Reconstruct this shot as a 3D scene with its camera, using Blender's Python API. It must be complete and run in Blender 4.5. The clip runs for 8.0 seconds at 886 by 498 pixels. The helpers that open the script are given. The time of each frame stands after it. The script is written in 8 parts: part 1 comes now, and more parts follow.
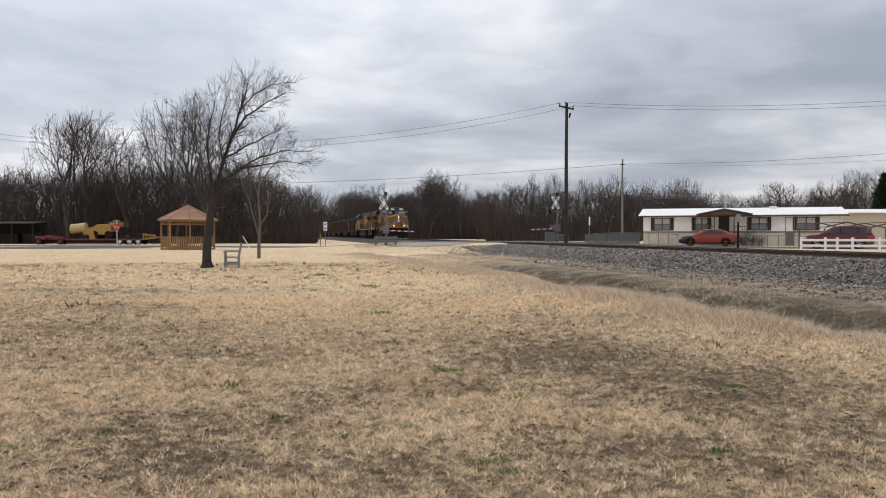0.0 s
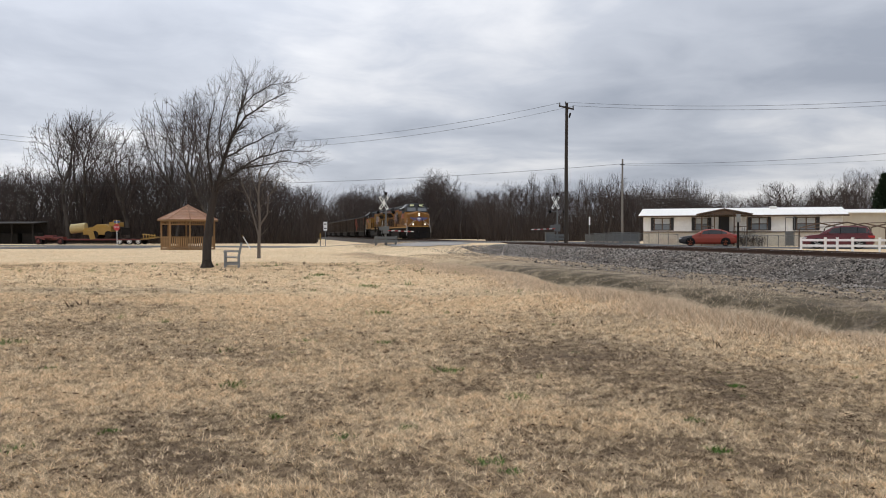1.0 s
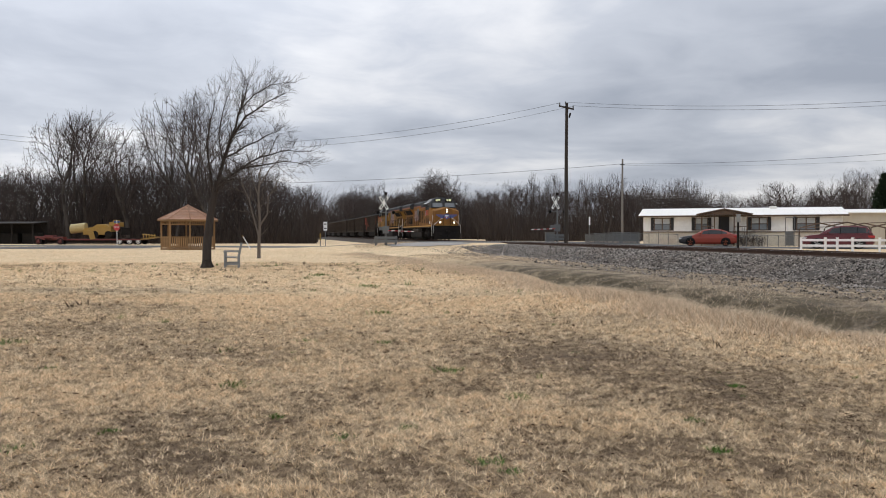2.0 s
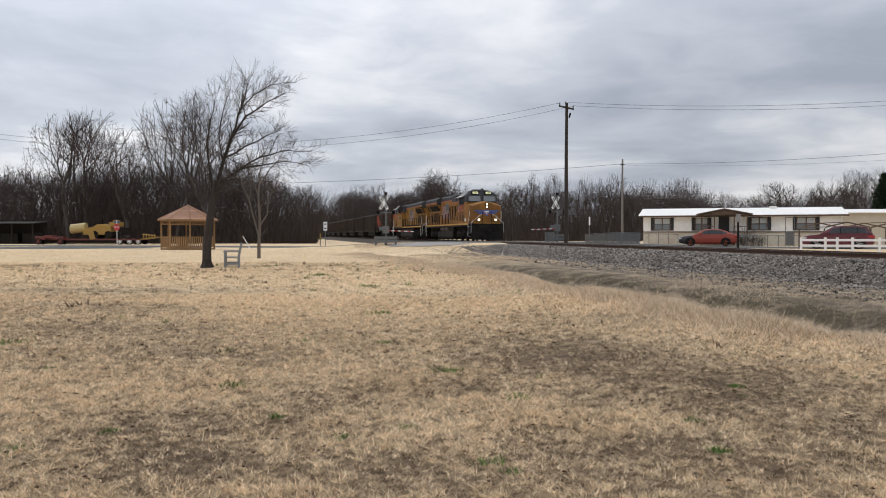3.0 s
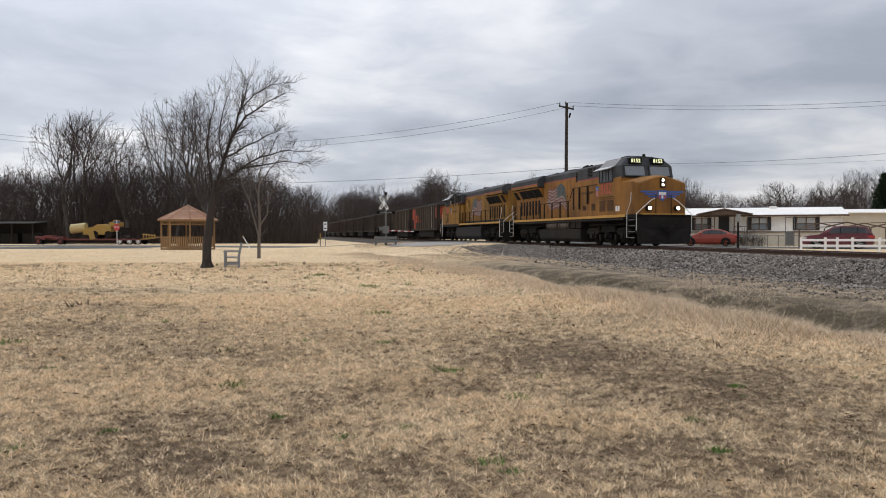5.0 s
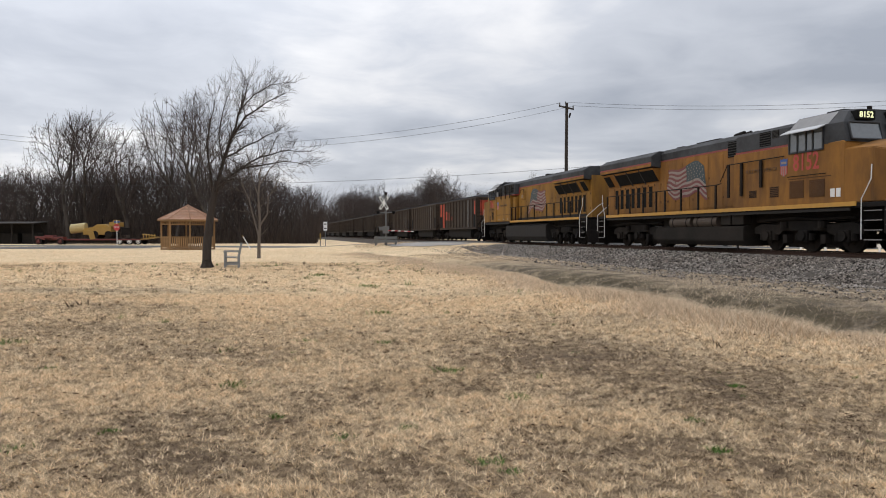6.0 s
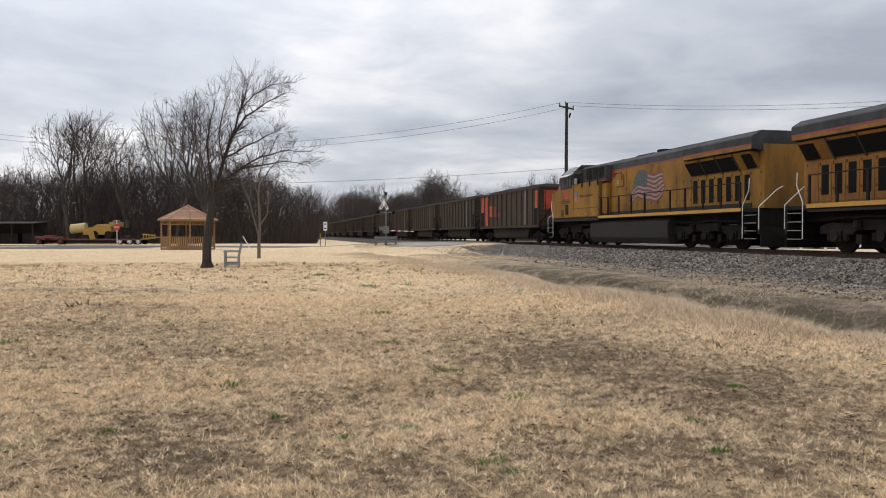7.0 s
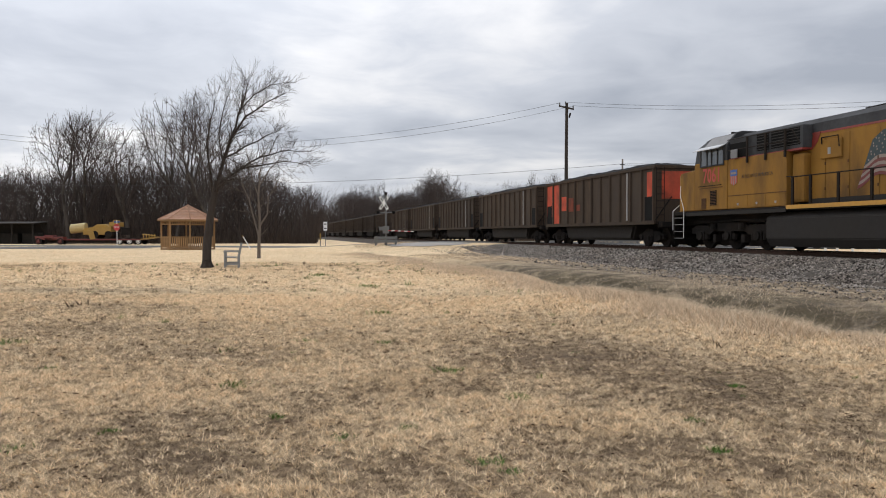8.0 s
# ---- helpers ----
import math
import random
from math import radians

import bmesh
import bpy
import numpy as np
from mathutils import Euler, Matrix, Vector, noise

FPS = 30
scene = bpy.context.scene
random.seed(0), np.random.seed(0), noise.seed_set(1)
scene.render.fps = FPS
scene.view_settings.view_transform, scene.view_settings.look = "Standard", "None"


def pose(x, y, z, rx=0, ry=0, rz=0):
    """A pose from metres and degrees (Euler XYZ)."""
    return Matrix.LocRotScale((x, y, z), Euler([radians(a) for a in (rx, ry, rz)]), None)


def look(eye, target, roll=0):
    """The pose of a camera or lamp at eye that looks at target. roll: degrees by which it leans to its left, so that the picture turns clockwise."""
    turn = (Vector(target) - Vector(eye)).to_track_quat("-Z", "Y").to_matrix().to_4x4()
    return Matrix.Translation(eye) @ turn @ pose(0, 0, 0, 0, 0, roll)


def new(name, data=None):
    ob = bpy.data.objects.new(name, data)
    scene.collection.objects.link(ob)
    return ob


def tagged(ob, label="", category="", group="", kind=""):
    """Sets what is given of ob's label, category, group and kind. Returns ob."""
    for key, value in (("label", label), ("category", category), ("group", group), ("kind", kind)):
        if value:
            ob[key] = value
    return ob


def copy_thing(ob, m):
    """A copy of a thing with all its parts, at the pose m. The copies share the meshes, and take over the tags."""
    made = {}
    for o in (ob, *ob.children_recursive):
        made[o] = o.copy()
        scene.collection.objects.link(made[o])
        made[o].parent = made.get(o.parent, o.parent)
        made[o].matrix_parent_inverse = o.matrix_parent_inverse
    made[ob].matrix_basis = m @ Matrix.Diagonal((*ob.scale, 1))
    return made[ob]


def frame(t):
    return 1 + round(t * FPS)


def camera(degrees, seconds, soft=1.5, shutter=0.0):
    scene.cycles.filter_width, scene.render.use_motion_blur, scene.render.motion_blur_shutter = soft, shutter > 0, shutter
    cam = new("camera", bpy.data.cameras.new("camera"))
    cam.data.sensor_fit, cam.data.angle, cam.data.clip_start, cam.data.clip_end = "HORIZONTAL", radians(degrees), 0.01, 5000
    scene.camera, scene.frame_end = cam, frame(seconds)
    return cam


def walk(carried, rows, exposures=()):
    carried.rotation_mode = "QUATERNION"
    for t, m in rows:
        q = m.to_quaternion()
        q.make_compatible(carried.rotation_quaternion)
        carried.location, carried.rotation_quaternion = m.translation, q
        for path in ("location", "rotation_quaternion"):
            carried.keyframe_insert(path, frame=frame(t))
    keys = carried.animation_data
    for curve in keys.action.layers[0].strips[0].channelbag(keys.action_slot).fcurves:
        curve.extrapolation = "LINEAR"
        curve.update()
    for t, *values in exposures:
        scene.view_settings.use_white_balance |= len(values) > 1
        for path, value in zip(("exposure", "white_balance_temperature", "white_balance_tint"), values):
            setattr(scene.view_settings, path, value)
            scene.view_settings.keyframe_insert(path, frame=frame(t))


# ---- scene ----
# ---- camera: a still phone on a lawn, 1.25 m above the level of the rails' surroundings ----
EYE_Z = 1.25
cam = camera(60.3, 8.0, soft=1.0)
EYE = pose(0, 0, EYE_Z, 90 - 1.09, 0, 0)
walk(cam, [(0.0, EYE), (8.0, EYE)], exposures=[(0.0, 0.0, 6600, 10), (4.7, 0.0, 6600, 10), (6.4, 0.1, 6750, 10), (8.0, 0.12, 6750, 10)])

# ---- overcast sky ----
world = bpy.data.worlds.new("overcast")
scene.world = world
world.use_nodes = True
wn, wl = world.node_tree.nodes, world.node_tree.links
wn.clear()


def wnode(kind, **kw):
    n = wn.new(kind)
    for k, v in kw.items():
        n.inputs[k].default_value = v
    return n


tc = wnode("ShaderNodeTexCoord")
sep = wnode("ShaderNodeSeparateXYZ")
wl.new(tc.outputs["Generated"], sep.inputs[0])


def wmath(op, a, b=None, c=None):
    n = wn.new("ShaderNodeMath")
    n.operation = op
    for i, v in enumerate((a, b, c)):
        if v is None:
            continue
        if isinstance(v, (int, float)):
            n.inputs[i].default_value = v
        else:
            wl.new(v, n.inputs[i])
    return n.outputs[0]


up = wmath("MAXIMUM", sep.outputs[2], 0.0)
den = wmath("ADD", up, 0.13)
comb = wnode("ShaderNodeCombineXYZ")
wl.new(wmath("DIVIDE", sep.outputs[0], den), comb.inputs[0])
wl.new(wmath("DIVIDE", sep.outputs[1], den), comb.inputs[1])
cloud = wnode("ShaderNodeTexNoise", Scale=0.62, Detail=6.0, Roughness=0.46, Distortion=0.35)
wl.new(comb.outputs[0], cloud.inputs["Vector"])
cloud2 = wnode("ShaderNodeTexNoise", Scale=2.3, Detail=5.0, Roughness=0.55, Distortion=0.5)
wl.new(comb.outputs[0], cloud2.inputs["Vector"])
mixv = wmath("ADD", wmath("MULTIPLY", cloud.outputs[0], 0.8), wmath("MULTIPLY", cloud2.outputs[0], 0.2))
ramp = wnode("ShaderNodeValToRGB")
wl.new(mixv, ramp.inputs[0])
ramp.color_ramp.elements[0].position, ramp.color_ramp.elements[0].color = 0.37, (0.37, 0.41, 0.49, 1)
ramp.color_ramp.elements[1].position, ramp.color_ramp.elements[1].color = 0.63, (0.88, 0.89, 0.92, 1)
e = ramp.color_ramp.elements.new(0.50)
e.color = (0.54, 0.58, 0.66, 1)
# an overcast sky is brighter towards the zenith
grow = wmath("MULTIPLY_ADD", wmath("POWER", up, 1.3), 1.6, 0.93)
vm = wn.new("ShaderNodeVectorMath")
vm.operation = "SCALE"
wl.new(ramp.outputs[0], vm.inputs[0])
# and brighter on the side where the sun stands behind thinner cloud
dp = wn.new("ShaderNodeVectorMath")
dp.operation = "DOT_PRODUCT"
wl.new(tc.outputs["Generated"], dp.inputs[0])
dp.inputs[1].default_value = Vector((-0.55, 0.74, 0.38)).normalized()
thin = wmath("MULTIPLY_ADD", wmath("POWER", wmath("MAXIMUM", dp.outputs["Value"], 0.0), 5.0), 0.3, 0.93)
wl.new(wmath("MULTIPLY", grow, thin), vm.inputs["Scale"])
sky = wn.new("ShaderNodeTexSky")
sky.sky_type, sky.sun_disc = "NISHITA", False
sky.sun_elevation, sky.sun_rotation = radians(38), radians(-37)
bg_sky = wnode("ShaderNodeBackground", Strength=0.05)
wl.new(sky.outputs[0], bg_sky.inputs[0])
bg_cloud = wnode("ShaderNodeBackground", Strength=1.0)
wl.new(vm.outputs[0], bg_cloud.inputs[0])
mix = wnode("ShaderNodeMixShader")
mix.inputs[0].default_value = 0.93
wl.new(bg_sky.outputs[0], mix.inputs[1])
wl.new(bg_cloud.outputs[0], mix.inputs[2])
out = wnode("ShaderNodeOutputWorld")
wl.new(mix.outputs[0], out.inputs[0])

sun = new("sun", bpy.data.lights.new("sun", "SUN"))
sun.data.energy, sun.data.angle, sun.data.color = 0.75, radians(40), (1.0, 0.97, 0.92)
sun.matrix_world = look((0, 0, 60), (28, -34, 0))
# ---- materials ----
def material(name, base, rough=0.8, metal=0.0, var=None, scale=6.0, amount=0.5, bump=0.15, bump_scale=40.0,
             stain=None, stain_scale=0.6, stain_amount=0.4, island=0.0, obj_random=0.0, coat=0.0, emit=None, strength=0.0,
             stretch=(1, 1, 1)):
    """A surface: base colour, a second colour in grains, larger stains, fine relief."""
    m = bpy.data.materials.new(name)
    m.use_nodes = True
    nt = m.node_tree
    n, l = nt.nodes, nt.links
    b = n["Principled BSDF"]
    b.inputs["Roughness"].default_value = rough
    b.inputs["Metallic"].default_value = metal
    b.inputs["Specular IOR Level"].default_value = 0.5 if rough < 0.65 else 0.18     # dust and grime take the gloss away
    b.inputs["Coat Weight"].default_value = coat
    if emit:
        b.inputs["Emission Color"].default_value = (*emit, 1)
        b.inputs["Emission Strength"].default_value = strength
    co = n.new("ShaderNodeTexCoord")
    mp = n.new("ShaderNodeMapping")
    mp.inputs["Scale"].default_value = stretch
    l.new(co.outputs["Object"], mp.inputs[0])
    vec = mp.outputs[0]

    def noise_at(s, detail=5.0, rgh=0.6):
        t = n.new("ShaderNodeTexNoise")
        t.inputs["Scale"].default_value, t.inputs["Detail"].default_value, t.inputs["Roughness"].default_value = s, detail, rgh
        l.new(vec, t.inputs["Vector"])
        return t.outputs[0]

    def ramped(sock, lo, hi, top):
        r = n.new("ShaderNodeMapRange")
        r.inputs["From Min"].default_value, r.inputs["From Max"].default_value = lo, hi
        r.inputs["To Max"].default_value = top
        l.new(sock, r.inputs["Value"])
        return r.outputs[0]

    def mixed(fac, a, c):
        x = n.new("ShaderNodeMix")
        x.data_type = "RGBA"
        l.new(fac, x.inputs["Factor"])
        for sock, v in ((x.inputs["A"], a), (x.inputs["B"], c)):
            if isinstance(v, tuple):
                sock.default_value = (*v, 1)
            else:
                l.new(v, sock)
        return x.outputs["Result"]

    col = base
    var = var or tuple(c * 0.7 for c in base)
    col = mixed(ramped(noise_at(scale), 0.35, 0.7, amount), col, var)
    if stain:
        col = mixed(ramped(noise_at(stain_scale, 6.0, 0.65), 0.42, 0.68, stain_amount), col, stain)
    if island or obj_random:
        info = n.new("ShaderNodeNewGeometry") if island else n.new("ShaderNodeObjectInfo")
        rnd = info.outputs["Random Per Island"] if island else info.outputs["Random"]
        hs = n.new("ShaderNodeHueSaturation")
        l.new(ramped(rnd, 0, 1, 1), hs.inputs["Value"])
        k = island or obj_random
        hs.inputs["Value"].default_value = 1
        mr = n.new("ShaderNodeMapRange")
        mr.inputs["To Min"].default_value, mr.inputs["To Max"].default_value = 1 - k, 1 + k
        l.new(rnd, mr.inputs["Value"])
        l.new(mr.outputs[0], hs.inputs["Value"])
        if isinstance(col, tuple):
            hs.inputs["Color"].default_value = (*col, 1)
        else:
            l.new(col, hs.inputs["Color"])
        col = hs.outputs[0]
    l.new(col, b.inputs["Base Color"])
    if bump:
        bp = n.new("ShaderNodeBump")
        bp.inputs["Strength"].default_value, bp.inputs["Distance"].default_value = bump, 0.02
        l.new(noise_at(bump_scale), bp.inputs["Height"])
        l.new(bp.outputs[0], b.inputs["Normal"])
    rr = n.new("ShaderNodeMapRange")
    rr.inputs["To Min"].default_value, rr.inputs["To Max"].default_value = max(0.02, rough - 0.1), min(1, rough + 0.12)
    l.new(noise_at(scale * 0.7), rr.inputs["Value"])
    l.new(rr.outputs[0], b.inputs["Roughness"])
    return m


M_YELLOW = material("armour_yellow_paint", (0.29, 0.133, 0.030), 0.7, var=(0.21, 0.095, 0.026), scale=3, amount=0.6,
                    stain=(0.10, 0.052, 0.024), stain_scale=0.9, stain_amount=0.85, bump=0.05, stretch=(1, 1, 0.35))
M_YELLOW_B = material("lemon_yellow_paint", (0.28, 0.143, 0.027), 0.7, var=(0.22, 0.11, 0.025), scale=3, amount=0.6,
                      stain=(0.10, 0.056, 0.024), stain_scale=0.8, stain_amount=0.9, bump=0.05, stretch=(1, 1, 0.35))
M_STEPEDGE = material("worn_white_step_edge", (0.30, 0.29, 0.28), 0.7, bump=0.0)
M_GREY = material("grey_roof_paint", (0.060, 0.062, 0.066), 0.75, stain=(0.016, 0.015, 0.015), stain_amount=0.8, bump=0.05)
M_STRIPE = material("red_stripe_paint", (0.24, 0.03, 0.022), 0.5, stain=(0.15, 0.05, 0.03), stain_amount=0.6, bump=0.0)
M_SILL = material("bright_yellow_sill", (0.52, 0.27, 0.04), 0.55, stain=(0.3, 0.16, 0.05), stain_amount=0.5, bump=0.0)
M_DARK = material("grimy_black_running_gear", (0.009, 0.008, 0.008), 0.95, var=(0.02, 0.016, 0.014), scale=9, stain=(0.04, 0.03, 0.022),
                  stain_amount=0.4, bump=0.2)
M_TRUCK = material("grey_dusty_truck", (0.011, 0.0095, 0.0085), 0.95, var=(0.008, 0.007, 0.006), scale=5, stain=(0.045, 0.034, 0.026), stain_amount=0.5, bump=0.2)
M_TANK = material("grey_fuel_tank_paint", (0.033, 0.030, 0.028), 0.85, stain=(0.032, 0.028, 0.024), stain_amount=0.7, bump=0.06)
M_TANKDARK = material("grimy_brown_fuel_tank", (0.018, 0.015, 0.012), 0.85, stain=(0.032, 0.025, 0.02), stain_amount=0.7, bump=0.06)
M_LOUVRE = material("rust_brown_louvre", (0.11, 0.052, 0.02), 0.7, stain=(0.05, 0.03, 0.02), stain_amount=0.6, bump=0.05)
M_TRIMGREY = material("dark_grey_frame", (0.05, 0.047, 0.044), 0.75, bump=0.05)
M_CHAMFER = material("pale_grey_roof_edge", (0.20, 0.20, 0.205), 0.6, stain=(0.11, 0.11, 0.11), bump=0.03)
M_RESERVOIR = material("brown_grimy_reservoir", (0.085, 0.067, 0.052), 0.7, stain=(0.05, 0.028, 0.022), bump=0.05)
# near-black, also painting the shade inside recessed openings
M_BLACK = material("black_opening", (0.006, 0.006, 0.006), 0.9, bump=0.0)
M_STEEL = material("bright_wheel_steel", (0.25, 0.24, 0.23), 0.4, 0.9, bump=0.05)
M_WHITE = material("white_handrail_paint", (0.78, 0.77, 0.74), 0.5, stain=(0.5, 0.46, 0.4), bump=0.0)
M_RAILYEL = material("dark_handrail", (0.022, 0.016, 0.012), 0.85, bump=0.0)
M_GLASS = material("dark_cab_glass", (0.10, 0.115, 0.13), 0.08, bump=0.0, coat=0.6)
M_SUNSHADE = material("pale_visor", (0.44, 0.45, 0.46), 0.45, bump=0.0)
M_LAMP = material("lit_headlight", (1, 0.95, 0.8), 0.3, bump=0.0, emit=(1.0, 0.86, 0.60), strength=4.0)
M_NUMBER = material("lit_number_board", (0.9, 0.9, 0.5), 0.4, bump=0.0, emit=(0.95, 1.0, 0.6), strength=0.6)
M_REDNUM = material("red_numerals", (0.42, 0.045, 0.03), 0.5, bump=0.0)
M_FADED = material("faded_brown_lettering", (0.085, 0.05, 0.025), 0.6, bump=0.0)
M_BLUE = material("blue_emblem_paint", (0.035, 0.10, 0.33), 0.45, bump=0.0)
M_SHIELDRED = material("red_emblem_paint", (0.45, 0.06, 0.05), 0.45, bump=0.0)
M_FLAGBLUE = material("flag_blue_paint", (0.020, 0.045, 0.055), 0.5, stain=(0.06, 0.055, 0.04), bump=0.0)
M_FLAGRED = material("flag_red_paint", (0.15, 0.027, 0.027), 0.5, stain=(0.14, 0.06, 0.04), bump=0.0)
M_FLAGWHITE = material("flag_white_paint", (0.25, 0.20, 0.175), 0.5, stain=(0.28, 0.21, 0.15), bump=0.0)
M_CAR = material("weathered_brown_hopper_paint", (0.066, 0.046, 0.031), 0.85, var=(0.030, 0.021, 0.016), scale=2.2, amount=0.8, stain=(0.05, 0.04, 0.033),
                 stain_scale=0.5, stain_amount=0.85, obj_random=0.14, bump=0.1, stretch=(1, 1, 0.3))
M_CARRED = material("faded_orange_red_panel", (0.52, 0.085, 0.045), 0.7, var=(0.36, 0.06, 0.035), scale=3, stain=(0.13, 0.045, 0.03), stain_scale=0.9, stain_amount=0.8, bump=0.05)
M_CARFADED = material("worn_dark_red_paint", (0.19, 0.045, 0.028), 0.8, var=(0.09, 0.04, 0.026), scale=3, stain=(0.06, 0.035, 0.025), stain_scale=1.2, stain_amount=0.9, bump=0.05)
M_COAL = material("black_coal", (0.012, 0.012, 0.013), 0.95, var=(0.022, 0.022, 0.023), scale=12, bump=0.8, bump_scale=14)
M_BALLAST = material("grey_crushed_stone", (0.085, 0.075, 0.065), 0.9, var=(0.034, 0.029, 0.024), scale=9, amount=0.9, stain=(0.10, 0.075, 0.055),
                     stain_scale=0.25, stain_amount=0.7, bump=0.9, bump_scale=18)
M_STONE = material("crushed_stone_piece", (0.245, 0.22, 0.195), 0.9, var=(0.085, 0.074, 0.063), scale=11, stain=(0.12, 0.09, 0.07), stain_scale=0.3,
                   stain_amount=0.6, bump=0.2, island=0.9)
M_RAIL = material("rusty_rail_steel", (0.085, 0.05, 0.036), 0.7, 0.2, var=(0.05, 0.033, 0.026), bump=0.1)
M_RAILTOP = material("polished_rail_head", (0.40, 0.39, 0.38), 0.3, 0.9, bump=0.0)
M_TIE = material("creosoted_timber_sleeper", (0.075, 0.058, 0.046), 0.9, obj_random=0.3, stretch=(0.2, 3, 3), bump=0.4)
M_ASPHALT = material("worn_asphalt", (0.10, 0.099, 0.097), 0.9, var=(0.075, 0.074, 0.072), scale=14, stain=(0.15, 0.145, 0.137), bump=0.3)
M_GRAVEL = material("pale_gravel", (0.33, 0.31, 0.285), 0.95, var=(0.22, 0.20, 0.18), scale=7, amount=0.8, bump=0.6, bump_scale=15)
M_BARK = material("grey_brown_bark", (0.056, 0.046, 0.040), 0.95, var=(0.022, 0.018, 0.016), scale=10, bump=0.6, bump_scale=22, stretch=(1, 1, 0.25))
M_TWIG = material("dark_winter_twigs", (0.078, 0.066, 0.060), 0.95, island=0.35, bump=0.0)
M_WOODBARK = material("woodland_bark", (0.062, 0.053, 0.047), 0.95, island=0.3, bump=0.0)
M_WOODTWIG = material("woodland_twigs", (0.066, 0.052, 0.047), 0.95, island=0.4, bump=0.0)
M_BRUSH = material("leafless_undergrowth", (0.064, 0.050, 0.043), 0.95, island=0.45, bump=0.0)
M_SIDING = material("white_vinyl_siding", (0.86, 0.855, 0.835), 0.6, var=(0.70, 0.69, 0.66), scale=3, stain=(0.52, 0.50, 0.45), stain_amount=0.35, bump=0.05)
M_SKIRT = material("beige_skirting", (0.60, 0.56, 0.47), 0.8, stain=(0.42, 0.32, 0.26), stain_amount=0.5, bump=0.1)
M_ROOFWHITE = material("white_metal_roof", (0.84, 0.82, 0.77), 0.5, stain=(0.62, 0.60, 0.55), stain_amount=0.25, bump=0.03)
M_TRIM = material("brown_trim", (0.13, 0.09, 0.065), 0.7, bump=0.1)
M_SHUTTER = material("dark_shutter", (0.025, 0.023, 0.024), 0.6, bump=0.05)
M_PANE = material("grey_window_pane", (0.20, 0.23, 0.25), 0.1, bump=0.0, coat=0.4)
M_BLIND = material("pale_window_blind", (0.52, 0.55, 0.56), 0.6, bump=0.0)
M_METALWALL = material("beige_metal_cladding", (0.52, 0.46, 0.36), 0.6, var=(0.44, 0.39, 0.31), scale=2, bump=0.05)
M_PLANKY = material("stained_timber", (0.30, 0.18, 0.085), 0.8, var=(0.18, 0.11, 0.055), scale=4, amount=0.8, stretch=(4, 4, 0.6), bump=0.3, obj_random=0.18)
M_SHINGLE = material("terracotta_shingle", (0.32, 0.18, 0.115), 0.9, var=(0.23, 0.125, 0.08), scale=6, stain=(0.42, 0.30, 0.24), stain_amount=0.4, bump=0.4, obj_random=0.2)
M_GREYWOOD = material("weathered_grey_timber", (0.27, 0.275, 0.275), 0.85, var=(0.17, 0.172, 0.172), scale=5, amount=0.8, stretch=(0.6, 4, 4), bump=0.3)
M_VINYL = material("white_vinyl_fence", (0.84, 0.84, 0.84), 0.45, stain=(0.68, 0.67, 0.64), stain_amount=0.3, bump=0.0)
M_GALV = material("galvanised_steel", (0.14, 0.145, 0.145), 0.6, 0.4, var=(0.13, 0.133, 0.133), bump=0.05)
M_SIGNBACK = material("dull_aluminium_sign", (0.26, 0.265, 0.26), 0.5, 0.4, bump=0.0)
M_SIGNWHITE = material("white_reflective_sign", (0.80, 0.80, 0.78), 0.5, bump=0.0)
M_SIGNRED = material("red_reflective_sign", (0.45, 0.045, 0.05), 0.5, bump=0.0)
M_SIGNBLUE = material("blue_street_sign", (0.05, 0.10, 0.24), 0.5, bump=0.0)
M_POLE = material("dark_creosote_pole", (0.042, 0.036, 0.032), 0.9, var=(0.065, 0.055, 0.047), scale=5, stretch=(4, 4, 0.3), bump=0.3)
M_POLEGREY = material("grey_weathered_pole", (0.20, 0.185, 0.17), 0.9, var=(0.13, 0.12, 0.11), stretch=(4, 4, 0.3), bump=0.3)
M_WIRE = material("overhead_wire", (0.045, 0.046, 0.05), 0.6, bump=0.0)
M_ORANGE = material("metallic_orange_paint", (0.25, 0.032, 0.014), 0.45, 0.0, var=(0.22, 0.028, 0.012), coat=0.15, bump=0.0)
M_ORANGERIM = material("orange_alloy_rim", (0.50, 0.13, 0.055), 0.35, 0.3, bump=0.0)
M_CARBLACK = material("black_bonnet_paint", (0.012, 0.012, 0.014), 0.35, coat=0.5, bump=0.0)
M_MAROON = material("deep_red_paint", (0.085, 0.007, 0.012), 0.5, 0.0, var=(0.10, 0.008, 0.013), coat=0.1, bump=0.0)
M_CARGLASS = material("tinted_car_glass", (0.010, 0.011, 0.013), 0.22, bump=0.0)
M_TYRE = material("tyre_rubber", (0.018, 0.018, 0.018), 0.85, bump=0.1)
M_ALLOY = material("silver_alloy", (0.45, 0.45, 0.46), 0.35, 0.8, bump=0.0)
M_TAIL = material("red_tail_lamp", (0.42, 0.02, 0.02), 0.2, coat=0.6, bump=0.0)
M_CLEAR = material("clear_headlamp", (0.55, 0.56, 0.58), 0.15, coat=0.6, bump=0.0)
M_MACHINE = material("machine_yellow", (0.33, 0.195, 0.036), 0.55, stain=(0.25, 0.16, 0.06), stain_amount=0.6, bump=0.05)
M_CREAM = material("cream_tank", (0.44, 0.34, 0.15), 0.5, bump=0.0)
M_MACHRED = material("faded_red_steel", (0.15, 0.03, 0.025), 0.6, stain=(0.12, 0.05, 0.04), bump=0.05)
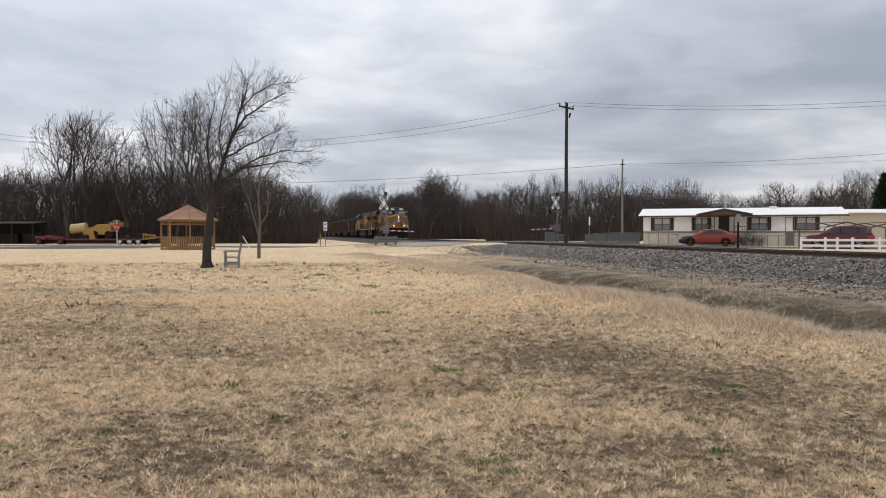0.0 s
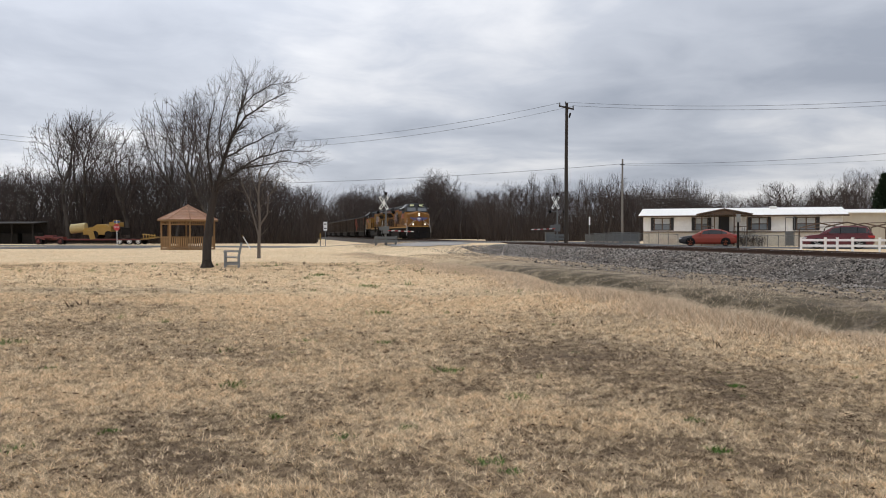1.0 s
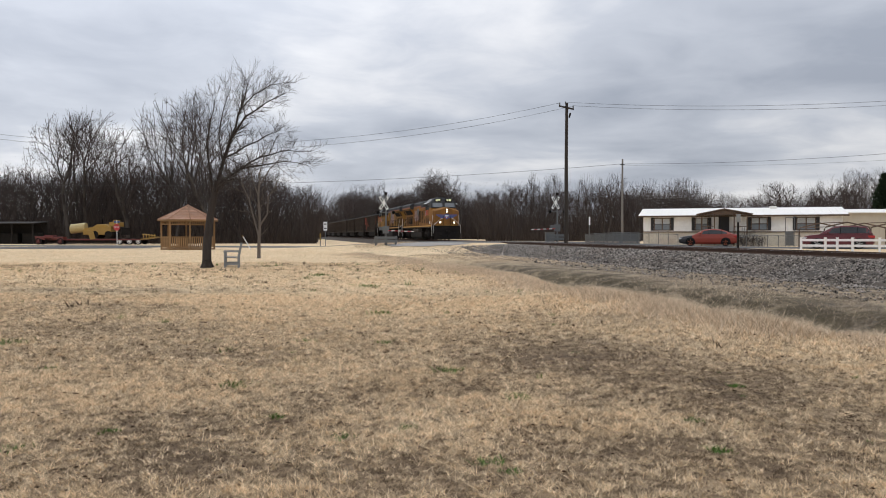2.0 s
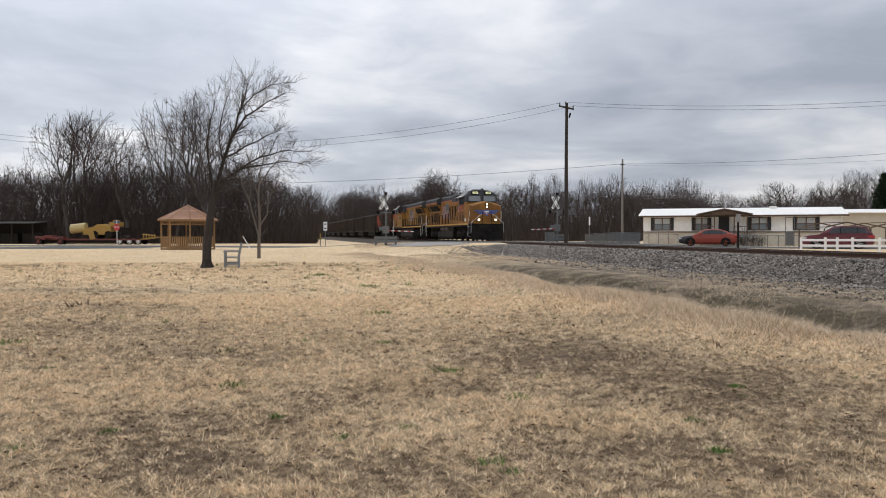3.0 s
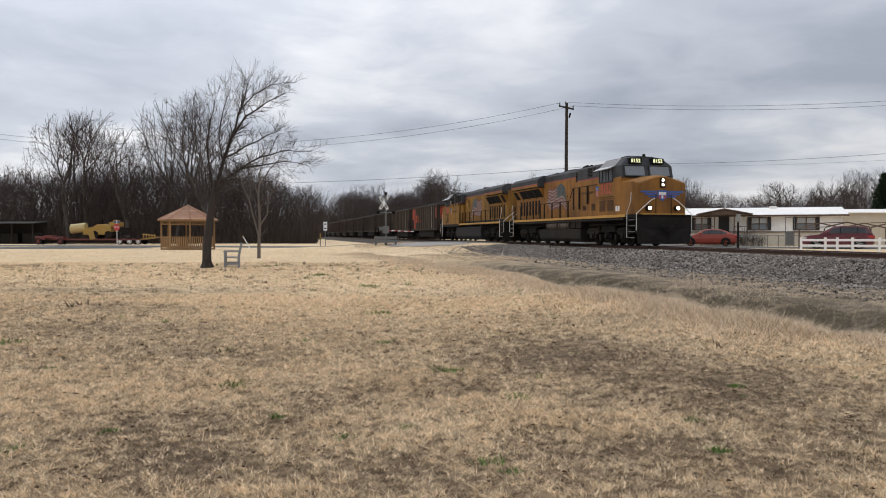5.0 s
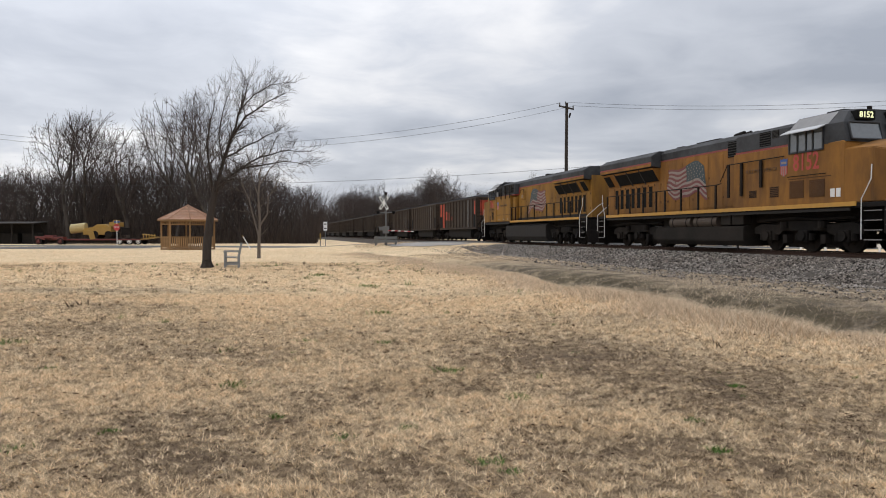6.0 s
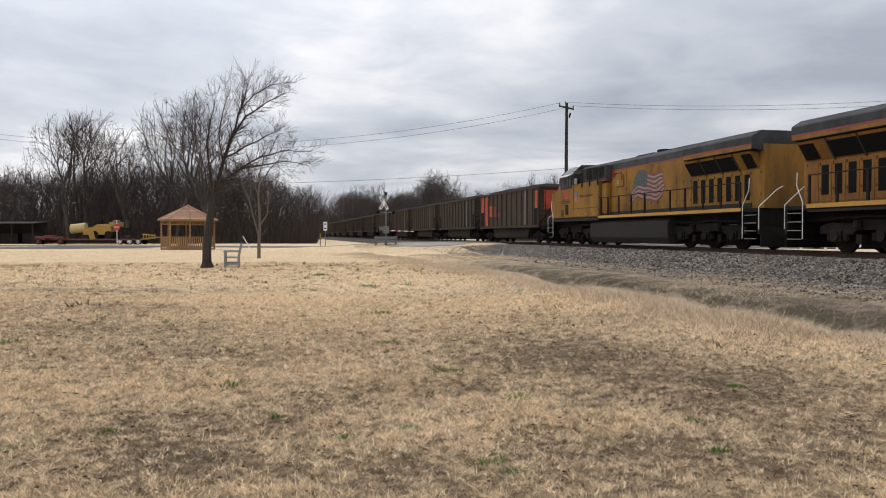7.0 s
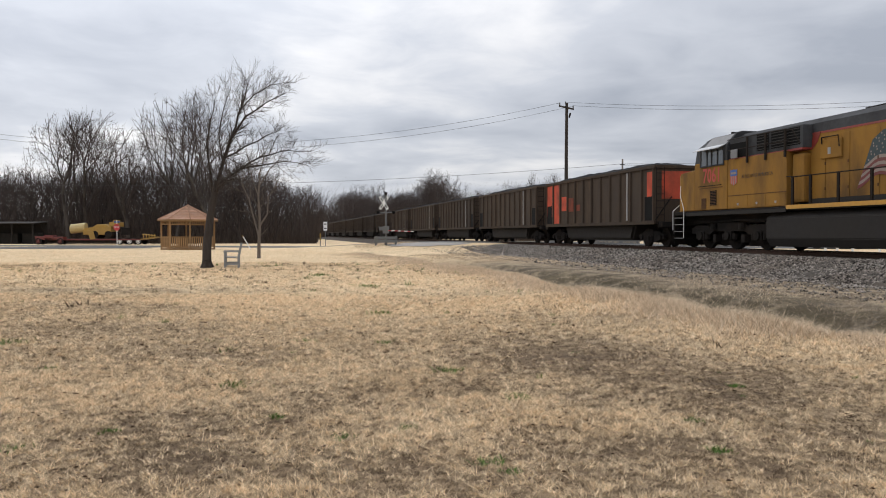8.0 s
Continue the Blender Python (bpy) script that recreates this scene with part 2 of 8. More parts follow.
M_STRAWBLADE = material("dry_grass_blade", (0.90, 0.71, 0.475), 0.9, var=(0.76, 0.565, 0.35), scale=0.9, amount=0.7, island=0.3, bump=0.0)
# dark blades, their colour also painting the shade between tufts
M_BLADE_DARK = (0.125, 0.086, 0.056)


def toned(m, dark):
    """Mixes a second colour into a material by the blades' tone, which also carries painted shade between tufts."""
    n, l = m.node_tree.nodes, m.node_tree.links
    b = n["Principled BSDF"]
    src = b.inputs["Base Color"].links[0].from_socket
    at = n.new("ShaderNodeAttribute")
    at.attribute_name = "tone"
    x = n.new("ShaderNodeMix")
    x.data_type = "RGBA"
    l.new(at.outputs["Fac"], x.inputs["Factor"])
    l.new(src, x.inputs["A"])
    x.inputs["B"].default_value = (*dark, 1)
    l.new(x.outputs["Result"], b.inputs["Base Color"])
    b.inputs["Specular IOR Level"].default_value = 0.15


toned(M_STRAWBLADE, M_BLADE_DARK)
M_SHEDROOF = material("dull_dark_sheet_roof", (0.035, 0.033, 0.032), 0.8, stain=(0.06, 0.045, 0.035), stain_amount=0.6, bump=0.1)
M_DARKBOARD = material("black_weathered_board", (0.022, 0.02, 0.018), 0.9, var=(0.04, 0.034, 0.028), scale=4, bump=0.2)
M_CEDAR = material("dark_cedar_sprays", (0.022, 0.036, 0.018), 0.9, island=0.45, bump=0.0)
M_VERGE = material("tall_dry_grass", (0.68, 0.55, 0.40), 0.9, var=(0.56, 0.44, 0.31), scale=0.7, amount=0.8, island=0.4, bump=0.0)
M_BANKGRASS = material("matted_dull_grass", (0.42, 0.335, 0.24), 0.9, var=(0.16, 0.125, 0.088), scale=0.8, amount=0.9, island=0.5, bump=0.0)
M_DEADTUFT = material("dead_brown_tuft", (0.15, 0.108, 0.068), 0.9, var=(0.09, 0.062, 0.042), scale=0.6, amount=0.9, island=0.4, bump=0.0)
M_WEED = material("green_weed", (0.10, 0.175, 0.038), 0.8, island=0.35, bump=0.0)
M_LEAF = material("dead_leaf", (0.10, 0.058, 0.036), 0.9, island=0.45, bump=0.0)
M_YOUNGBARK = material("pale_young_bark", (0.15, 0.125, 0.105), 0.95, var=(0.09, 0.075, 0.063), scale=8, bump=0.2)
M_CONCRETE = material("grey_concrete", (0.34, 0.33, 0.31), 0.9, stain=(0.22, 0.21, 0.19), bump=0.2)
# ---- mesh tools ----
def obj(name, bm, mat, parent=None, label="", smooth=False):
    """Links a bmesh as one mesh object, under a parent if there is one."""
    me = bpy.data.meshes.new(name)
    bmesh.ops.recalc_face_normals(bm, faces=bm.faces)
    bm.to_mesh(me)
    bm.free()
    for m in (mat if isinstance(mat, (list, tuple)) else [mat]):
        me.materials.append(m)
    if smooth:
        for p in me.polygons:
            p.use_smooth = True
    ob = new(name, me)
    if parent:
        ob.parent = parent
    if label:
        ob["label"] = label
    return ob


def part(name, bm, mat, parent, label="", smooth=False):
    return obj(name, bm, mat, parent, label, smooth)


def share(name, source, parent, m):
    """Another object on the same mesh."""
    ob = new(name, source.data)
    ob.parent = parent
    ob.matrix_basis = m
    return ob


def empty(name, m=None):
    ob = new(name)
    ob.empty_display_size = 0.3
    if m:
        ob.matrix_world = m
    return ob


def box(bm, x0, x1, y0, y1, z0, z1, bev=0.0, mi=0):
    v = [bm.verts.new((x, y, z)) for x in (x0, x1) for y in (y0, y1) for z in (z0, z1)]
    fs = [bm.faces.new([v[i] for i in q]) for q in ((0, 1, 3, 2), (4, 6, 7, 5), (0, 4, 5, 1), (2, 3, 7, 6), (0, 2, 6, 4), (1, 5, 7, 3))]
    for f in fs:
        f.material_index = mi
    if bev:
        es = list({e for f in fs for e in f.edges})
        bmesh.ops.bevel(bm, geom=es, offset=bev, segments=2, affect="EDGES", profile=0.6)
    return bm


def tube(bm, pts, r, n=6, r1=None):
    """A round bar through points, tapering to r1."""
    pts = [Vector(p) for p in pts]
    rings = []
    for i, p in enumerate(pts):
        d = (pts[min(i + 1, len(pts) - 1)] - pts[max(i - 1, 0)]).normalized()
        a = d.cross(Vector((0, 0, 1)) if abs(d.z) < 0.9 else Vector((1, 0, 0))).normalized()
        b = d.cross(a)
        rr = r if r1 is None else r + (r1 - r) * i / (len(pts) - 1)
        rings.append([bm.verts.new(p + (a * math.cos(t) + b * math.sin(t)) * rr) for t in (2 * math.pi * k / n for k in range(n))])
    for q, w in zip(rings, rings[1:]):
        for k in range(n):
            bm.faces.new((q[k], q[(k + 1) % n], w[(k + 1) % n], w[k]))
    bm.faces.new(rings[0][::-1])
    bm.faces.new(rings[-1])
    return bm


def slab(bm, poly, axis, lo, hi, mi=0):
    """A polygon drawn out along an axis: axis "x" takes (y, z), "y" takes (x, z), "z" takes (x, y)."""
    def at(p, k):
        return {"x": (k, p[0], p[1]), "y": (p[0], k, p[1]), "z": (p[0], p[1], k)}[axis]
    a = [bm.verts.new(at(p, lo)) for p in poly]
    b = [bm.verts.new(at(p, hi)) for p in poly]
    fs = [bm.faces.new(a[::-1]), bm.faces.new(b)]
    for i in range(len(poly)):
        j = (i + 1) % len(poly)
        fs.append(bm.faces.new((a[i], a[j], b[j], b[i])))
    for f in fs:
        f.material_index = mi
    return bm


def B():
    return bmesh.new()


def raw(name, verts, faces, mat, parent=None, smooth=False):
    me = bpy.data.meshes.new(name)
    me.from_pydata(verts, [], faces)
    me.update()
    for m in (mat if isinstance(mat, (list, tuple)) else [mat]):
        me.materials.append(m)
    if smooth:
        me.polygons.foreach_set("use_smooth", [True] * len(me.polygons))
    ob = new(name, me)
    if parent:
        ob.parent = parent
    return ob


def tri_mesh(name, verts, tris, mat, parent=None):
    """A large mesh from numpy arrays of vertices and triangles."""
    me = bpy.data.meshes.new(name)
    me.vertices.add(len(verts))
    me.vertices.foreach_set("co", np.ascontiguousarray(verts, dtype=np.float32).ravel())
    me.loops.add(len(tris) * 3)
    me.loops.foreach_set("vertex_index", np.ascontiguousarray(tris, dtype=np.int32).ravel())
    me.polygons.add(len(tris))
    me.polygons.foreach_set("loop_start", np.arange(len(tris), dtype=np.int32) * 3)
    me.update(calc_edges=True)
    me.materials.append(mat)
    ob = new(name, me)
    if parent:
        ob.parent = parent
    return ob
# ---- the lie of the land ----
THETA = math.atan(0.2316)            # the track's turn away from the line of sight
DX, DY = -math.sin(THETA), math.cos(THETA)
T0X = 20.0                           # where the track's middle crosses y = 0
RAIL_Z = 0.65
GAUGE = 1.435


def on_track(a, u=0.0, z=0.0):
    """A point a metres along the track, u metres towards the lawn, z metres over the rail head."""
    return Vector((T0X + a * DX - u * DY, a * DY + u * DX, RAIL_Z + z))


def track_au(x, y):
    ex, ey = x - T0X, y
    return ex * DX + ey * DY, -(ex * DY) + ey * DX


CROSS = (4.7, 66.0)                   # the road crossing


def smooth01(t):
    t = np.clip(t, 0, 1)
    return t * t * (3 - 2 * t)


def waves(x, y, seed=0.0):
    return (np.sin(x * 0.31 + 1.3 + seed) * np.cos(y * 0.27 - 0.4 + seed * 2) + 0.5 * np.sin(x * 0.83 + y * 0.61 + seed * 3)
            + 0.35 * np.sin(x * 1.7 - y * 1.3 + seed) + 0.25 * np.sin(x * 3.1 + y * 2.7 + 2 * seed)) / 2.1


def ditch_u(a):
    return 8.0 + 1.9 * smooth01((50 - a) / 32) + np.clip((a - 12) * 0.10, 0, 4.5) + 0.28 * np.sin(a * 0.9) + 0.18 * np.sin(a * 2.3 + 1) + 0.1 * np.sin(a * 5.1)


def ground_z(x, y):
    """The height of the ground: a lawn that rises a little from the camera, a ditch along the track, the track's bank."""
    x, y = np.asarray(x, float), np.asarray(y, float)
    ex, ey = x - T0X, y
    a, u = ex * DX + ey * DY, -ex * DY + ey * DX
    z = -0.28 * (1 - smooth01((np.hypot(x, y) - 2) / 26)) + 0.035 * waves(x, y) * smooth01((60 - y) / 40)
    ud = ditch_u(a)
    fade = smooth01((62 - a) / 22)
    z = z + fade * 0.05 * np.exp(-((u - ud - 2.0) / 1.1) ** 2)                 # the grassy lip
    z = z - fade * 0.42 * np.exp(-((u - ud) / 0.9) ** 2)                       # the ditch
    bank = smooth01((ud - 0.5 - u) / np.maximum(ud - 4.0, 1.0))
    far = smooth01((u + 9) / 5.0)
    top = RAIL_Z - 0.74
    z = z + 0.2 * smooth01((-u - 5) / 4)                                       # the far side lies higher
    z = z + (top - z) * np.where(u > 0, bank, far)
    hump = np.exp(-(((x - CROSS[0]) / 14.0) ** 2 + ((y - CROSS[1]) / 8.0) ** 2))
    return z + np.maximum(RAIL_Z - 0.08 - z, 0) * smooth01(hump * 1.25)


def gz(x, y):
    return float(ground_z(x, y))
# ---- ground ----
# worn, darker spots and tree shade painted on the lawn: x, y, half width, half depth, weight
BARE_SHADE = [(1.7, 9.2, 1.5, 1.9, 1.0), (2.7, 7.4, 1.5, 1.4, 1.0), (3.6, 5.9, 1.5, 0.9, 0.85), (-1.1, 6.9, 1.2, 0.8, 0.6), (-2.0, 5.9, 1.1, 0.7, 0.9), (-1.75, 5.1, 0.8, 0.55, 0.9),
        # the wide band at (-9, 18) paints a tree's shadow
        (1.9, 5.2, 1.5, 0.7, 0.8), (-9.0, 18.0, 5.0, 1.0, 0.75), (-13.5, 19.2, 3.5, 0.9, 0.8), (-5.5, 30.5, 3.8, 1.0, 0.6), (2.5, 13.0, 1.4, 1.1, 0.5),
        (-3.2, 9.5, 1.2, 0.8, 0.6), (-0.4, 4.9, 0.9, 0.5, 0.7), (-4.6, 11.5, 1.6, 0.8, 0.55), (0.3, 7.6, 0.8, 0.6, 0.7), (3.0, 5.0, 0.9, 0.4, 0.8),
        (-6.0, 14.5, 2.2, 0.8, 0.5), (1.2, 17.5, 2.0, 0.9, 0.4), (-3.4, 4.8, 0.7, 0.5, 0.7), (5.6, 9.2, 1.0, 0.8, 0.2)]


def bare_shade_at(x, y):
    x, y = np.asarray(x, float), np.asarray(y, float)
    m = np.zeros_like(x)
    wob = waves(x * 2.2, y * 2.2, 0.7) * 0.45
    for bx, by, sx, sy, w in BARE_SHADE:
        m = np.maximum(m, w * np.exp(-(((x - bx) / sx) ** 2 + ((y - by) / sy) ** 2) * (1 + wob)))
    return np.clip(m, 0, 1)


def axis_steps(lo, fine_lo, fine_hi, hi, step, grow=1.22):
    inner = list(np.arange(fine_lo, fine_hi + 1e-6, step))
    s, p, left = step, fine_lo, []
    while p > lo:
        s *= grow
        p -= s
        left.append(max(p, lo))
    s, p, right = step, fine_hi, []
    while p < hi:
        s *= grow
        p += s
        right.append(min(p, hi))
    return np.array(left[::-1] + inner + right)


def build_ground():
    xs = axis_steps(-2500, -26, 26, 2500, 0.42)
    ys = axis_steps(-600, 1.0, 70, 3500, 0.42)
    X, Y = np.meshgrid(xs, ys)
    Z = ground_z(X, Y)
    rng = np.random.default_rng(3)
    near = smooth01((40 - Y) / 30)
    Z = Z - 0.006 * near
    nx, ny = len(xs), len(ys)
    V = np.stack([X, Y, Z], -1).reshape(-1, 3)
    idx = np.arange(nx * ny).reshape(ny, nx)
    q = np.stack([idx[:-1, :-1], idx[:-1, 1:], idx[1:, 1:], idx[1:, :-1]], -1).reshape(-1, 4)
    tris = np.concatenate([q[:, [0, 1, 2]], q[:, [0, 2, 3]]])
    ob = tri_mesh("ground", V, tris, M_GROUND)
    me = ob.data
    ex, ey = V[:, 0] - T0X, V[:, 1]
    a, u = ex * DX + ey * DY, -ex * DY + ey * DX
    # holds the worn spots and the tree shadow painted beside them
    att = me.attributes.new("worn", "FLOAT", "POINT")
    att.data.foreach_set("value", bare_shade_at(V[:, 0], V[:, 1]).astype(np.float32))
    att = me.attributes.new("thin", "FLOAT", "POINT")
    ud = ditch_u(a)
    lip = 0.85 * np.exp(-((u - ud - 2.8) / 2.2) ** 2)
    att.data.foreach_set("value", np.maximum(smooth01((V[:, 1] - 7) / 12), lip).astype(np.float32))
    dirt = smooth01((ud + 0.5 + 0.5 * waves(V[:, 0] * 2.5, V[:, 1] * 2.5, 1.9) - u) / 0.8) * smooth01((u + 6) / 2) * smooth01((50 - a) / 18)
    # dark green-brown band by the ditch, the ditch's shadow put into its colour
    ditch_shade = np.exp(-((u - ud + 0.95 + 0.35 * waves(V[:, 0] * 2.1, V[:, 1] * 2.1, 3.3)) / 0.85) ** 2) * smooth01((42 - a) / 18)
    att = me.attributes.new("ditch_shade", "FLOAT", "POINT")
    att.data.foreach_set("value", ditch_shade.astype(np.float32))
    att = me.attributes.new("dirt", "FLOAT", "POINT")
    att.data.foreach_set("value", dirt.astype(np.float32))
    me.polygons.foreach_set("use_smooth", [True] * len(me.polygons))
    return tagged(ob, "dry straw-coloured winter lawn with worn dark patches and painted tree shade", "lawn", kind="structure")


def ground_material():
    m = bpy.data.materials.new("dormant_lawn")
    m.use_nodes = True
    n, l = m.node_tree.nodes, m.node_tree.links
    b = n["Principled BSDF"]
    b.inputs["Roughness"].default_value = 0.95
    b.inputs["Specular IOR Level"].default_value = 0.1
    co = n.new("ShaderNodeTexCoord")

    def nz(s, d=6.0, r=0.62, lo=0.35, hi=0.65):
        t = n.new("ShaderNodeTexNoise")
        t.inputs["Scale"].default_value, t.inputs["Detail"].default_value, t.inputs["Roughness"].default_value = s, d, r
        l.new(co.outputs["Object"], t.inputs["Vector"])
        mr = n.new("ShaderNodeMapRange")
        mr.inputs["From Min"].default_value, mr.inputs["From Max"].default_value = lo, hi
        l.new(t.outputs[0], mr.inputs["Value"])
        return mr.outputs[0]

    def mx(f, a, c):
        x = n.new("ShaderNodeMix")
        x.data_type = "RGBA"
        l.new(f, x.inputs["Factor"])
        for s, v in ((x.inputs["A"], a), (x.inputs["B"], c)):
            if isinstance(v, tuple):
                s.default_value = (*v, 1)
            else:
                l.new(v, s)
        return x.outputs["Result"]

    def mul(a, k):
        x = n.new("ShaderNodeMath")
        x.operation = "MULTIPLY"
        l.new(a, x.inputs[0])
        if isinstance(k, float):
            x.inputs[1].default_value = k
        else:
            l.new(k, x.inputs[1])
        return x.outputs[0]

    def attr(name):
        x = n.new("ShaderNodeAttribute")
        x.attribute_name = name
        return x.outputs["Fac"]

    straw = mx(nz(0.16, 5), (0.86, 0.675, 0.44), (0.78, 0.59, 0.37))
    straw = mx(mul(nz(0.42, 6, 0.65, 0.50, 0.66), 0.26), straw, (0.40, 0.285, 0.18))
    straw = mx(mul(nz(2.2, 6, 0.75, 0.51, 0.60), 0.34), straw, (0.30, 0.205, 0.125))
    straw = mx(mul(nz(7.0, 6, 0.75, 0.49, 0.60), 0.34), straw, (0.20, 0.14, 0.085))
    straw = mx(mul(nz(16.0, 5, 0.7, 0.47, 0.60), 0.32), straw, (0.74, 0.56, 0.35))
    straw = mx(mul(nz(45.0, 4, 0.7, 0.48, 0.60), 0.34), straw, (0.14, 0.096, 0.06))
    # near-lawn thatch; shade in the blades' gaps is put into its dark colour
    shaded_thatch = mx(nz(30.0, 5, 0.75, 0.40, 0.60), (0.12, 0.083, 0.053), (0.42, 0.30, 0.185))
    shaded_thatch = mx(mul(nz(5.0, 5, 0.7, 0.45, 0.6), 0.5), shaded_thatch, (0.52, 0.38, 0.235))
    straw = mx(attr("thin"), shaded_thatch, straw)
    green = mul(nz(0.45, 4, lo=0.58, hi=0.72), 0.28)
    straw = mx(green, straw, (0.20, 0.19, 0.085))
    # soil colour fills worn spots and paints the tree's shadow
    soil = mx(nz(16.0, 4), (0.085, 0.06, 0.042), (0.19, 0.135, 0.088))
    worn = mul(attr("worn"), nz(2.2, 6, 0.7, 0.28, 0.55))
    col = mx(mul(worn, 0.95), straw, soil)
    bank = mx(nz(5.0, 6, 0.7), (0.085, 0.066, 0.048), (0.24, 0.188, 0.135))
    bank = mx(mul(nz(1.1, 6, 0.75, 0.47, 0.58), 0.75), bank, (0.42, 0.33, 0.22))
    bank = mx(mul(nz(20.0, 4, 0.6, 0.55, 0.7), 0.7), bank, (0.30, 0.28, 0.25))
    col = mx(attr("dirt"), col, bank)
    # green-brown ditch colours, deepened to paint its shadow
    col = mx(mul(attr("ditch_shade"), nz(1.6, 6, 0.7, 0.30, 0.52)), col, mx(nz(9.0, 5), (0.045, 0.036, 0.022), (0.10, 0.082, 0.05)))
    l.new(col, b.inputs["Base Color"])
    bp = n.new("ShaderNodeBump")
    bp.inputs["Strength"].default_value, bp.inputs["Distance"].default_value = 0.8, 0.04
    l.new(nz(26.0, 5, 0.7, 0.2, 0.8), bp.inputs["Height"])
    l.new(bp.outputs[0], b.inputs["Normal"])
    return m


M_GROUND = ground_material()
build_ground()


# ---- railway track ----
A0, A1 = -90.0, 330.0


def strip(name, section, a0, a1, mat, step=2.0, rough=0.0, seed=1):
    """A strip along the track with the cross-section (u, z over the rail head)."""
    rng = np.random.default_rng(seed)
    n = int((a1 - a0) / step) + 1
    V, F = [], []
    for i in range(n + 1):
        a = a0 + (a1 - a0) * i / n
        for u, z in section:
            k = rough
            V.append(on_track(a, u + rng.normal(0, 2.2 * k), z + rng.normal(0, k)))
    w = len(section)
    for i in range(n):
        for j in range(w - 1):
            F.append((i * w + j, i * w + j + 1, (i + 1) * w + j + 1, (i + 1) * w + j))
    return raw(name, V, F, mat, smooth=rough > 0)


ballast = strip("ballast_bed", [(5.0, -1.0), (4.65, -0.80), (4.3, -0.70), (3.95, -0.60), (3.4, -0.47), (2.75, -0.33), (1.9, -0.20), (1.2, -0.185), (0.0, -0.19), (-1.2, -0.185),
                                (-1.9, -0.20), (-2.8, -0.36), (-3.8, -0.55), (-4.6, -0.8)], A0, A1, M_BALLAST, 0.5, 0.018)
tagged(ballast, "grey crushed-stone ballast shoulder under the track", "ballast", kind="structure")
RAIL_SECTION = [(-0.07, -0.17), (-0.07, -0.155), (-0.012, -0.13), (-0.012, -0.05), (-0.037, -0.035), (-0.037, -0.004), (-0.03, 0.0),
                (0.03, 0.0), (0.037, -0.004), (0.037, -0.035), (0.012, -0.05), (0.012, -0.13), (0.07, -0.155), (0.07, -0.17)]
for s in (1, -1):
    rail = strip("rail", [(u + s * GAUGE / 2, z) for u, z in RAIL_SECTION], A0, A1, M_RAIL, 10.0)
    rail.data.materials.append(M_RAILTOP)
    w = len(RAIL_SECTION) - 1
    for i, p in enumerate(rail.data.polygons):
        p.material_index = 1 if i % w == 6 else 0
    tagged(rail, "rusty steel rail with a polished head", "rail", group="rails of the track", kind="structure")
# ---- train: two locomotives back to back and loaded coal hoppers ----
LOCO_L, CAR_L = 22.3, 16.15


def both(f):
    for s in (1, -1):
        f(s)


def wheelset(parent, x, r, name="wheelset"):
    bm = B()
    for s in (1, -1):
        for r0, y0, y1 in ((r, 0.70, 0.80), (r + 0.025, 0.675, 0.70), (r * 0.42, 0.80, 0.86)):
            tube(bm, [(0, s * y0, 0), (0, s * y1, 0)], r0, 20)
        for k in range(6):
            t = k * math.pi / 3
            tube(bm, [(r * 0.66 * math.cos(t), s * 0.795, r * 0.66 * math.sin(t)), (r * 0.66 * math.cos(t), s * 0.815, r * 0.66 * math.sin(t))], r * 0.14, 6)
    tube(bm, [(0, -0.9, 0), (0, 0.9, 0)], 0.09, 8)
    w = part(name, bm, M_TRUCK, parent, "dusty steel wheels on an axle")
    w.location = (x, 0, r)
    return w


